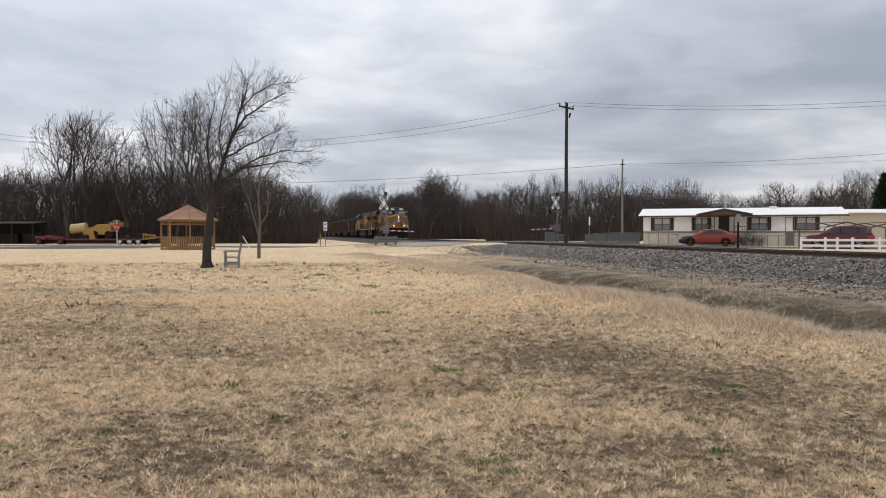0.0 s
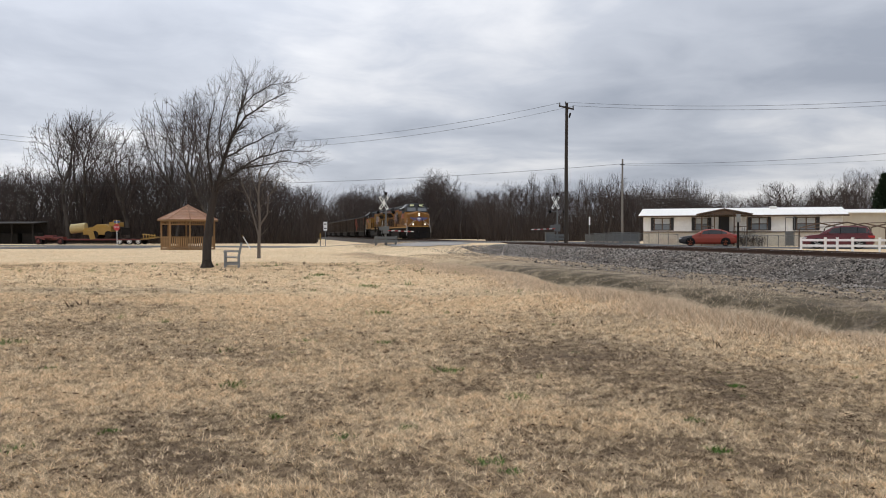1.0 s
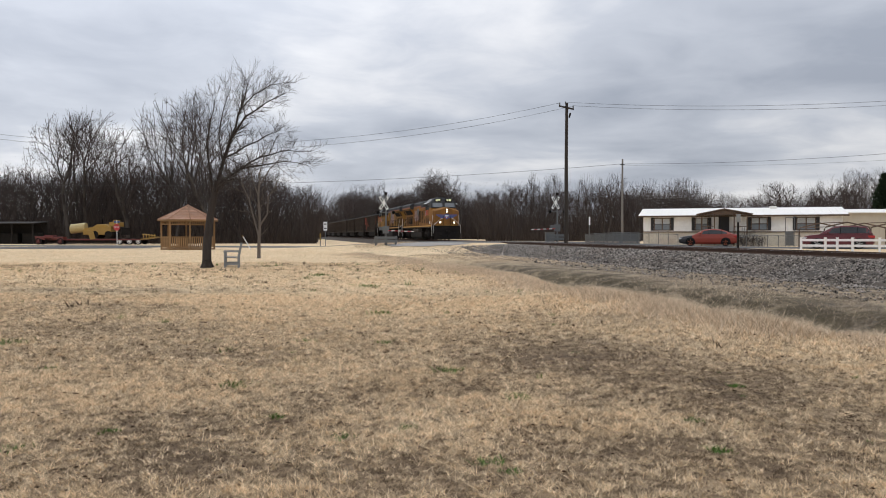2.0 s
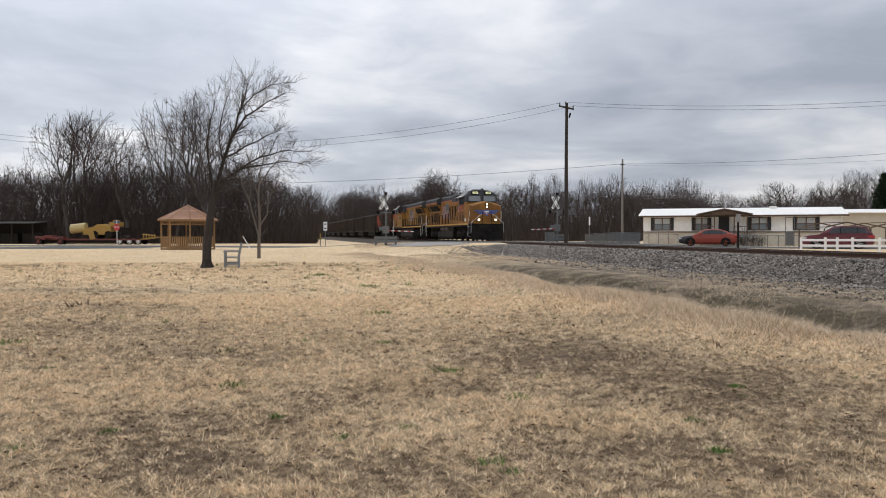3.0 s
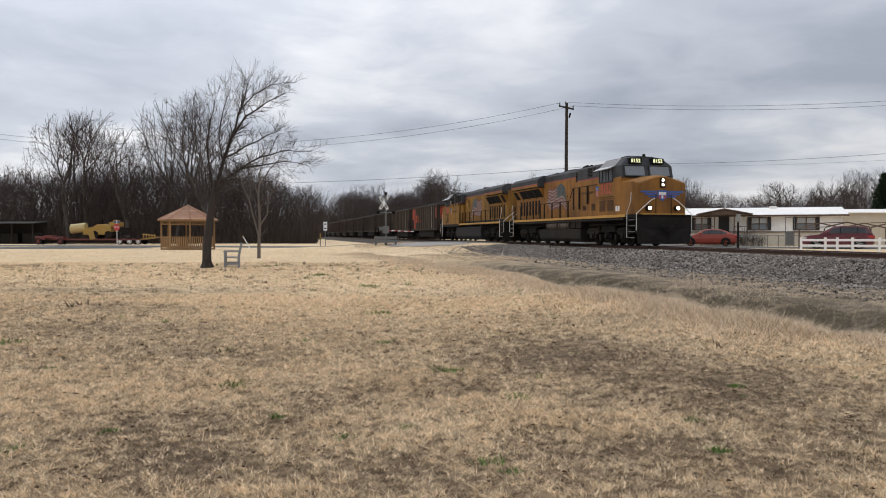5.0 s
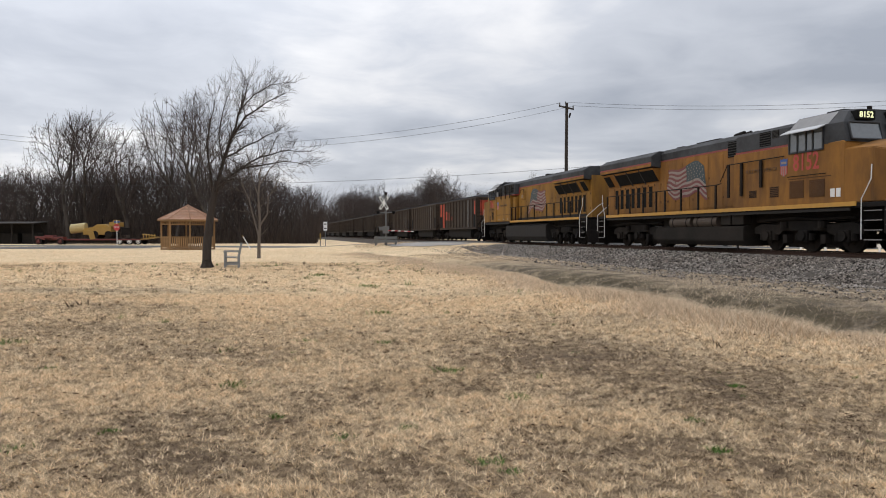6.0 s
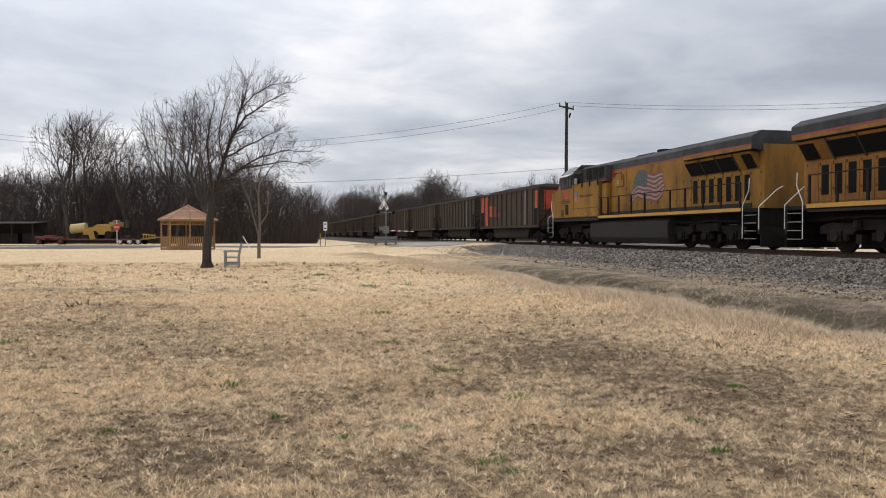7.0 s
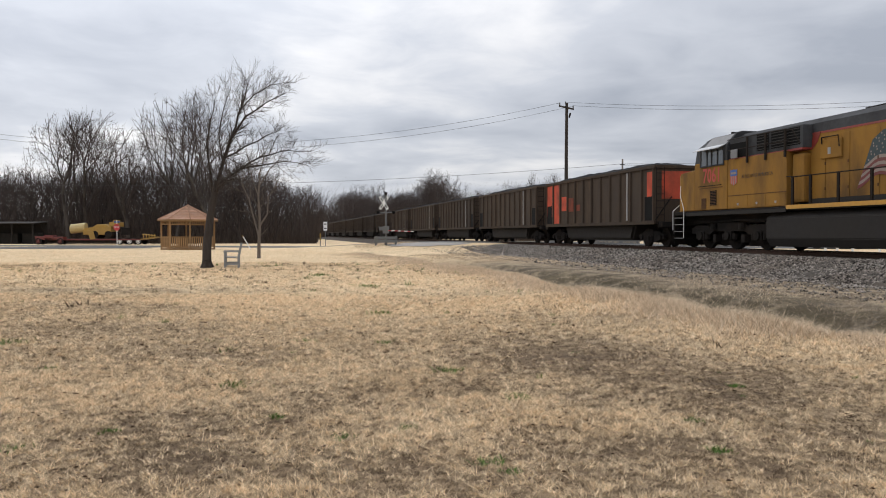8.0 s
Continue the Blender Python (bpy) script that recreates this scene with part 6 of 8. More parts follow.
def mobile_home():
    E = empty("mobile_home")
    L, Dp, Z0, Z1 = 17.5, 8.2, 0.0, 2.86
    zs = 1.28
    bm = B()
    box(bm, 0, L, 0, Dp, -0.15, zs)
    part("skirting", bm, M_SKIRT, E, "beige skirting round the base")
    for y0, y1, nm in ((-0.04, 0.1, "front_wall"), (Dp - 0.1, Dp + 0.04, "rear_wall")):
        bm = B()
        wins = ((0.83, 2.74), (4.63, 6.18), (9.62, 11.43), (13.5, 15.5)) if nm == "front_wall" else ()
        x = 0.0
        for a, b in wins:
            for p in ((x, a + 0.2, zs, Z1), (a + 0.2, b - 0.2, zs, 1.46), (a + 0.2, b - 0.2, 2.62, Z1)):
                box(bm, p[0], p[1], y0, y1, p[2], p[3])
            x = b - 0.2
        box(bm, x, L, y0, y1, zs, Z1)
        bmesh.ops.remove_doubles(bm, verts=bm.verts, dist=0.001)
        wl_ = part(nm, bm, M_SIDING, E, "white lapped siding")
        if wins:
            board = None
            for k in range(8):       # laps of the siding, thin ledges
                bm = B()
                z = zs + 0.03 + k * 0.2
                if z > 1.40 and z < 2.66:
                    continue
                box(bm, 0, L, y0 - 0.012, y0, z, z + 0.015)
                part("siding_lap", bm, M_SIDING, wl_)
    for x0, x1 in ((-0.02, 0.12), (L - 0.12, L + 0.02)):
        bm = B()
        box(bm, x0, x1, 0.1, Dp - 0.1, zs, Z1)
        part("end_wall", bm, M_SIDING, E)
    bm = B()
    slab(bm, [(0, Z1), (Dp, Z1), (Dp / 2, 3.56)], "x", 0.0, L)
    part("gable", bm, M_SIDING, E)
    bm = B()
    box(bm, -0.03, L + 0.03, -0.07, -0.042, zs - 0.04, zs + 0.06)
    part("belt_trim", bm, M_TRIM, E, "brown trim above the skirting")
    bm = B()
    for s, y0, y1 in ((1, -0.55, Dp / 2), (-1, Dp + 0.55, Dp / 2)):
        slab(bm, [(y0, Z1 - 0.08), (y1, 3.60), (y1, 3.68), (y0, Z1 + 0.02)], "x", -0.45, L + 0.45)
    roof = part("roof", bm, M_ROOFWHITE, E, "low white metal roof")
    for k in range(30):
        bm = B()
        x = -0.4 + k * (L + 0.8) / 29
        slab(bm, [(-0.55, Z1 + 0.02), (Dp / 2, 3.68), (Dp / 2, 3.705), (-0.55, Z1 + 0.045)], "x", x - 0.02, x + 0.02)
        part("roof_seam", bm, M_ROOFWHITE, roof)
    bm = B()
    box(bm, -0.47, L + 0.47, -0.58, -0.55, Z1 - 0.15, Z1 + 0.0)
    part("fascia", bm, M_TRIM, E, "brown eave board")
    bm = B()
    box(bm, 11.6, 12.2, Dp / 2 - 0.9, Dp / 2 - 0.4, 3.4, 3.8)
    part("roof_vent", bm, M_ROOFWHITE, E)
    for a, b in ((0.83, 2.74), (4.63, 6.18), (9.62, 11.43), (13.5, 15.5)):
        w = empty("window")
        w.parent = E
        w["label"] = "double window with dark shutters"
        for x0, x1 in ((a - 0.12, a + 0.18), (b - 0.18, b + 0.12)):
            bm = B()
            box(bm, x0, x1, -0.08, -0.043, 1.42, 2.68)
            part("shutter", bm, M_SHUTTER, w)
        mid = (a + b) / 2
        for x0, x1 in ((a + 0.26, mid - 0.05), (mid + 0.05, b - 0.26)):
            bm = B()
            box(bm, x0, x1, -0.005, 0.02, 1.5, 2.58)
            part("pane", bm, M_PANE, w)
            bm = B()
            box(bm, x0, x1, -0.02, -0.006, 2.08, 2.58)
            part("blind", bm, M_BLIND, w)
        bm = B()
        for x0, x1, z0, z1 in ((a + 0.19, b - 0.19, 1.42, 1.5), (a + 0.19, b - 0.19, 2.58, 2.66), (a + 0.19, a + 0.26, 1.5, 2.58), (b - 0.26, b - 0.19, 1.5, 2.58),
                               (mid - 0.05, mid + 0.05, 1.5, 2.58), (a + 0.26, b - 0.26, 2.03, 2.07)):
            box(bm, x0, x1, -0.085, -0.005, z0, z1)
        part("window_frame", bm, M_TRIM, w)
    # porch with a small gable
    pr = empty("porch")
    pr.parent = E
    pr["label"] = "small gabled porch before the door"
    bm = B()
    for x0, x1 in ((5.0, 7.45), (9.9, 7.45)):
        slab(bm, [(x0, 2.88), (x1, 3.36), (x1, 3.45), (x0, 2.96)], "y", -2.4, 0.6)
    part("porch_roof", bm, M_TRIM, pr, "dark porch roof")
    bm = B()
    slab(bm, [(5.4, 2.86), (9.5, 2.86), (7.45, 3.3)], "y", -2.25, -2.15)
    part("porch_gable", bm, M_TRIM, pr)
    for x in (5.5, 6.6, 8.3, 9.4):
        bm = B()
        box(bm, x - 0.05, x + 0.05, -2.3, -2.2, 0, 2.88)
        part("post", bm, M_TRIM, pr)
    bm = B()
    box(bm, 5.4, 9.5, -2.3, -0.06, 0.7, 0.85)
    part("porch_floor", bm, M_GREYWOOD, pr)
    for x in np.arange(5.6, 9.4, 0.2):
        if 6.7 < x < 8.2:
            continue
        bm = B()
        box(bm, x - 0.015, x + 0.015, -2.27, -2.24, 0.85, 1.75)
        part("baluster", bm, M_TRIM, pr)
    bm = B()
    box(bm, 5.45, 6.65, -2.29, -2.22, 1.75, 1.81)
    box(bm, 8.25, 9.45, -2.29, -2.22, 1.75, 1.81)
    part("porch_rail", bm, M_TRIM, pr)
    for k in range(4):
        bm = B()
        box(bm, 6.75, 8.15, -2.6 - 0.28 * k, -2.3 - 0.28 * k, 0.5 - 0.17 * k, 0.56 - 0.17 * k)
        part("step", bm, M_GREYWOOD, pr)
    bm = B()
    box(bm, 6.95, 7.9, -0.1, -0.042, 0.9, 2.75, 0.01)
    d = part("front_door", bm, M_SHUTTER, E, "dark front door in the porch")
    E.matrix_world = pose(19.7, 75.0, gz(24, 73), 0, 0, -20.1)
    tagged(E, "white single-storey mobile home with a low white roof", "house")


mobile_home()


def metal_building():
    E = empty("metal_building")
    bm = B()
    box(bm, 0, 17, 0, 9, -0.1, 3.3)
    part("wall", bm, M_METALWALL, E, "beige ribbed metal wall")
    for k in range(34):
        bm = B()
        box(bm, 0.2 + k * 0.5, 0.26 + k * 0.5, -0.03, -0.002, 0, 3.28)
        part("rib", bm, M_METALWALL, E)
    bm = B()
    slab(bm, [(-0.3, 3.28), (4.5, 3.75), (9.3, 3.28), (9.3, 3.38), (4.5, 3.85), (-0.3, 3.38)], "x", -0.3, 17.3)
    part("roof", bm, M_ROOFWHITE, E, "pale low metal roof")
    E.matrix_world = pose(41.0, 80.5, gz(44, 80), 0, 0, -8)
    tagged(E, "plain beige metal building beside the mobile home", "building")


metal_building()


def carport(px0, px1, D):
    E = empty("carport_frame")
    x0, x1 = px_at(px0, D), px_at(px1, D)
    w = x1 - x0
    for y in (0.0, 5.0):
        bm = B()
        tube(bm, [(0, y, 0), (0, y, 1.5), (0.12, y, 1.64), (w / 2, y, 2.02), (w - 0.12, y, 1.64), (w, y, 1.5), (w, y, 0)], 0.06, 6)
        part("hoop", bm, M_TRIM, E)
    bm = B()
    for xx, z in ((0.1, 1.64), (w / 2, 2.02), (w - 0.1, 1.64)):
        tube(bm, [(xx, 0, z), (xx, 5, z)], 0.035, 5)
    part("purlin", bm, M_TRIM, E)
    E.matrix_world = pose(x0, D, gz(x0, D), 0, 0, -4)
    return tagged(E, "dark steel hoops of an open carport frame", "carport", group="carport frames")


carport(1459, 1537, 60)
carport(1541, 1622, 60)


# ---- motor cars ----
def wheel(E, x, y, r, rim, spokes=5):
    out = -1 if y < 0 else 1
    W = empty("wheel")
    W.parent = E
    W.location = (x, y, r)
    bm = B()
    n = 24
    prof = [(r * 0.66, 0.0), (r * 0.70, 0.09), (r * 0.93, 0.11), (r, 0.08), (r, -0.08), (r * 0.93, -0.11), (r * 0.66, -0.10)]
    rings = [[bm.verts.new((q * math.cos(t), v * out, q * math.sin(t))) for q, v in prof] for t in (2 * math.pi * k / n for k in range(n))]
    for i in range(n):
        for j in range(len(prof)):
            k = (j + 1) % len(prof)
            bm.faces.new((rings[i][j], rings[(i + 1) % n][j], rings[(i + 1) % n][k], rings[i][k]))
    part("tyre", bm, M_TYRE, W, smooth=True)
    bm = B()
    tube(bm, [(0, -0.08 * out, 0), (0, 0.02 * out, 0)], r * 0.66, 20)
    part("brake_drum", bm, M_BLACK, W)
    bm = B()
    for k in range(spokes):
        t = 2 * math.pi * k / spokes + 0.3
        tube(bm, [(0, 0.05 * out, 0), (r * 0.64 * math.cos(t), 0.07 * out, r * 0.64 * math.sin(t))], r * 0.14, 6, r * 0.11)
    ring = [(r * 0.64 * math.cos(2 * math.pi * k / 20), 0.07 * out, r * 0.64 * math.sin(2 * math.pi * k / 20)) for k in range(21)]
    tube(bm, ring, r * 0.05, 5)
    part("rim", bm, rim, W)


def loft(bm, stations, mi=0):
    """Closed rings of equal count, joined and capped."""
    rings = [[bm.verts.new(p) for p in ring] for ring in stations]
    n = len(rings[0])
    for p, q in zip(rings, rings[1:]):
        for i in range(n):
            bm.faces.new((p[i], p[(i + 1) % n], q[(i + 1) % n], q[i]))
    bm.faces.new(rings[0][::-1])
    bm.faces.new(rings[-1])


def motor_car(name, paint, rim, body, glass, r, axles, width, front_paint=None, front_to=None, spokes=5):
    """body: (x, sill z, shoulder z); glass: (x, base z, roof z) outline of the cabin; x from nose to tail."""
    E = empty(name)
    hw = width / 2

    def ring(x, z0, z1, k):
        w = hw * k
        return [(x, -w * 0.93, z0), (x, -w, z0 + 0.14), (x, -w, (z0 + z1) / 2 + 0.05), (x, -w * 0.93, z1 - 0.03), (x, -w * 0.8, z1), (x, w * 0.8, z1), (x, w * 0.93, z1 - 0.03),
                (x, w, (z0 + z1) / 2 + 0.05), (x, w, z0 + 0.14), (x, w * 0.93, z0)]
    n = len(body)
    st = []
    for i, (x, z0, z1) in enumerate(body):
        e = min(i, n - 1 - i)
        st.append(ring(x, z0, z1, (0.80, 0.94, 1.0)[min(e, 2)]))
    if front_paint:
        cut = [i for i, b in enumerate(body) if b[0] <= front_to][-1]
        bm = B()
        loft(bm, st[:cut + 1])
        part("front_end", bm, front_paint, E, "black unpainted bonnet and wing", smooth=False)
        bm = B()
        loft(bm, st[cut:])
    else:
        bm = B()
        loft(bm, st)
    for rr in axles:          # wheel arches as dark rounded wells
        pass
    part("body", bm, paint, E)
    xs = [g[0] for g in glass]
    bm = B()
    cab = []
    for i, (x, z0, z1) in enumerate(glass):
        wb, wt = hw * 0.94, hw * 0.74
        cab.append([(x, -wb, z0), (x, -wt, z1 - 0.04), (x, -wt * 0.85, z1), (x, wt * 0.85, z1), (x, wt, z1 - 0.04), (x, wb, z0)])
    loft(bm, cab)
    part("cabin", bm, paint, E)
    # side glass
    for s in (1, -1):
        st2 = []
        fine = [xs[0] + (xs[-1] - xs[0]) * k / 14 for k in range(15)]
        for x in fine:
            base, top = np.interp(x, xs, [g[1] for g in glass]) + 0.05, np.interp(x, xs, [g[2] for g in glass]) - 0.10
            if top - base > 0.05:
                st2.append((x, base, top))
        bm = B()
        cols = []
        for x, z0, z1 in st2:
            b0, t0 = np.interp(x, xs, [g[1] for g in glass]), np.interp(x, xs, [g[2] for g in glass]) - 0.04
            col = []
            for z in (z0, z1):
                y = hw * (0.94 - 0.20 * (z - b0) / (t0 - b0))
                col += [bm.verts.new((x, s * (y + 0.014), z)), bm.verts.new((x, s * (y - 0.01), z))]
            cols.append(col)
        for p, q in zip(cols, cols[1:]):
            for a, b in ((0, 2), (2, 3), (3, 1), (1, 0)):
                bm.faces.new((p[a], q[a], q[b], p[b]))
        bm.faces.new([cols[0][k] for k in (0, 2, 3, 1)])
        bm.faces.new([cols[-1][k] for k in (1, 3, 2, 0)])
        part("side_window", bm, M_CARGLASS, E, "dark side glass")
        bm = B()
        for fx in (0.40, 0.72):
            x = xs[0] + (xs[-1] - xs[0]) * fx
            b0, b1 = np.interp(x, xs, [q[1] for q in glass]), np.interp(x, xs, [q[2] for q in glass])
            tube(bm, [(x, s * (hw * 0.94 + 0.012), b0), (x, s * (hw * 0.745 + 0.012), b1 - 0.05)], 0.022, 4)
        part("door_pillar", bm, paint if fx < 0.5 else M_BLACK, E)
        for x in axles:
            bm = B()
            arch = [(x + (r + 0.06) * math.cos(t), r + (r + 0.06) * math.sin(t)) for t in (math.pi * k / 12 for k in range(13))]
            slab(bm, arch + [(x - r - 0.06, 0.18), (x + r + 0.06, 0.18)], "y", *sorted((s * (hw - 0.3), s * (hw + 0.004))))
            part("wheel_arch", bm, M_BLACK, E)
            wheel(E, x, s * (hw - 0.09), r, rim, spokes)
        bm = B()
        x = body[-1][0]
        box(bm, x - 0.42, x + 0.012, *sorted((s * hw * 0.55, s * (hw * 0.965))), body[-2][2] - 0.26, body[-2][2] - 0.1, 0.02)
        part("tail_lamp", bm, M_TAIL, E)
        bm = B()
        x = body[0][0]
        box(bm, x + 0.02, x + 0.45, *sorted((s * hw * 0.55, s * hw * 0.93)), body[1][2] - 0.2, body[1][2] - 0.06, 0.02)
        part("head_lamp", bm, M_CLEAR, E)
        bm = B()
        x = xs[0] + 0.55
        box(bm, x - 0.08, x + 0.08, *sorted((s * hw * 0.98, s * (hw + 0.16))), glass[0][1] + 0.06, glass[0][1] + 0.2, 0.02)
        part("door_mirror", bm, paint, E)
        bm = B()
        for fx in (0.52, 0.8):
            x = xs[0] + (xs[-1] - xs[0]) * fx
            box(bm, x - 0.09, x + 0.09, *sorted((s * hw, s * (hw + 0.025))), glass[0][1] - 0.14, glass[0][1] - 0.1)
        part("door_handle", bm, paint, E)
    bm = B()
    box(bm, body[0][0] + 0.3, body[-1][0] - 0.3, -hw * 0.85, hw * 0.85, 0.16, 0.32)
    part("underside", bm, M_BLACK, E)
    return E


sedan = motor_car("sedan", M_ORANGE, M_ORANGERIM,
                  [(0, 0.32, 0.62), (0.12, 0.22, 0.74), (0.45, 0.2, 0.80), (1.05, 0.2, 0.88), (1.45, 0.2, 0.93), (3.3, 0.2, 0.98), (4.15, 0.22, 1.0), (4.48, 0.26, 0.95), (4.6, 0.36, 0.86)],
                  [(1.15, 0.88, 0.90), (1.95, 0.92, 1.33), (2.5, 0.93, 1.40), (3.1, 0.94, 1.38), (3.6, 0.95, 1.24), (4.15, 0.97, 0.99)], 0.32, (0.92, 3.62), 1.76,
                  M_CARBLACK, 1.25)
placed(sedan, px_at(1202, 63.4), 63.4, -20)
tagged(sedan, "orange sedan with a black bonnet and orange wheels", "car")
suv = motor_car("suv", M_MAROON, M_ALLOY,
                [(0, 0.40, 0.74), (0.12, 0.28, 0.90), (0.5, 0.26, 1.0), (1.1, 0.25, 1.06), (1.5, 0.25, 1.08), (3.4, 0.25, 1.12), (4.2, 0.27, 1.12), (4.5, 0.32, 1.08), (4.62, 0.42, 0.95)],
                [(1.1, 1.05, 1.07), (1.95, 1.08, 1.58), (2.5, 1.09, 1.68), (3.4, 1.10, 1.68), (4.15, 1.10, 1.60), (4.52, 1.08, 1.12)], 0.36, (0.95, 3.65), 1.84, spokes=6)
placed(suv, px_at(1420, 56.5), 56.5, -25)
tagged(suv, "dark red sport utility car parked behind the white fence", "car")


# ---- fences ----
def white_fence():
    E = empty("rail_fence")
    D = 0.0
    pxs = [1418, 1461, 1482, 1509, 1557, 1605, 1653, 1700]
    A = Vector((px_at(1418, 47.5), 47.5, 0))
    turn = radians(-20)
    way = Vector((math.cos(turn), math.sin(turn), 0))
    xs = []
    for p in pxs:      # where each bearing meets the fence's line
        k = (p - 784) / 1350
        xs.append((k * A.y - A.x) / (way.x - k * way.y))
    E.matrix_world = Matrix.Translation((A.x, A.y, gz(A.x + 1, A.y))) @ Matrix.Rotation(turn, 4, "Z")
    z = 0.0
    for x in xs:
        bm = B()
        box(bm, x - 0.065, x + 0.065, D - 0.065, D + 0.065, z - 0.15, z + 0.84, 0.012)
        po = part("post", bm, M_VINYL, E)
        bm = B()
        slab(bm, [(x - 0.08, D - 0.08), (x + 0.08, D - 0.08), (x + 0.08, D + 0.08), (x - 0.08, D + 0.08)], "z", z + 0.84, z + 0.87)
        v = bm.verts.new((x, D, z + 0.93))
        part("cap", bm, M_VINYL, po)
    for a, b in zip(xs, xs[1:]):
        for h in (0.36, 0.70):
            bm = B()
            box(bm, a + 0.066, b - 0.066, D - 0.022, D + 0.022, z + h - 0.07, z + h + 0.07, 0.008)
            part("rail", bm, M_VINYL, E)
    tagged(E, "low white vinyl rail fence with capped posts", "fence")


white_fence()


def chain_fence(px0, px1, D0, D1, n, name, label, slats=False):
    E = empty(name)
    A, Z = Vector((px_at(px0, D0), D0, 0)), Vector((px_at(px1, D1), D1, 0))
    H = 0.95
    P = []
    for k in range(n + 1):
        q = A.lerp(Z, k / n)
        q.z = gz(q.x, q.y)
        P.append(q)
        bm = B()
        tube(bm, [q - Vector((0, 0, 0.1)), q + Vector((0, 0, H + 0.06))], 0.03, 6)
        part("post", bm, M_GALV, E)
    for p, q in zip(P, P[1:]):
        bm = B()
        tube(bm, [p + Vector((0, 0, H)), q + Vector((0, 0, H))], 0.021, 5)
        part("top_rail", bm, M_GALV, E)
    bm = B()
    up = Vector((0, 0, 1))
    L = (Z - A).length
    step = 0.11 if slats else 0.16
    m = int(L / step)
    for k in range(m):
        f = k / m
        q = A.lerp(Z, f)
        zb = gz(q.x, q.y)
        if slats:
            w = (Z - A).normalized() * 0.038
            pr = [(q - w), (q + w)]
            box(bm, min(p.x for p in pr), max(p.x for p in pr), q.y - 0.01, q.y + 0.01, zb + 0.03, zb + H - 0.05)
        else:
            for sgn in (1, -1):
                q2 = A.lerp(Z, min(1, max(0, f + sgn * 0.9 / L)))
                tube(bm, [(q.x, q.y, zb + 0.04), (q2.x, q2.y, zb + H - 0.02)], 0.004, 3)
    part("slats" if slats else "mesh", bm, M_GALV, E, "grey slats" if slats else "thin wire mesh")
    tagged(E, label, "fence")


chain_fence(1036, 1130, 60, 64, 6, "slatted_fence", "grey slatted chain-link fence beside the yard", True)
chain_fence(1132, 1200, 68, 66, 4, "chain_link_fence", "low galvanised chain-link fence before the mobile home")
chain_fence(1303, 1416, 66, 64, 6, "chain_link_fence", "low galvanised chain-link fence before the mobile home")


def gate():
    E = empty("yard_gate")
    bm = B()
    for x in (0, 0.75):
        tube(bm, [(x, 0, 0), (x, 0, 2.5)], 0.03, 6)
    tube(bm, [(0, 0, 2.5), (0.75, 0, 2.5)], 0.03, 6)
    part("gate_frame", bm, M_GALV, E)
    bm = B()
    box(bm, 0.05, 0.7, -0.01, 0.01, 0.1, 1.3)
    part("gate_panel", bm, M_GALV, E)
    placed(E, px_at(1390, 65.5), 65.5)
    tagged(E, "narrow grey metal gate in the yard fence", "gate")


gate()


def shrub(px, D, size, seed):
    rng = np.random.default_rng(seed)
    segs = []
    for k in range(26):
        grow(segs, (rng.normal(0, 0.15 * size), rng.normal(0, 0.12 * size), 0), (rng.normal(0, 0.55), rng.normal(0, 0.55), 1), size * rng.uniform(0.35, 0.6), 0.014, 2, rng, 0.6, 3, 0.1,
             0.62, 0.16, 2, 0.005)
    E = empty("shrub")
    tri_mesh("branches", *seg_arrays(segs, 3), M_WOODTWIG, E)
    placed(E, px_at(px, D), D)
    tagged(E, "leafless brown shrub before the mobile home", "shrub", group="shrubs of the yard")


shrub(1330, 68, 1.5, 3)
shrub(1345, 67.5, 1.2, 4)
shrub(1316, 69, 1.3, 6)

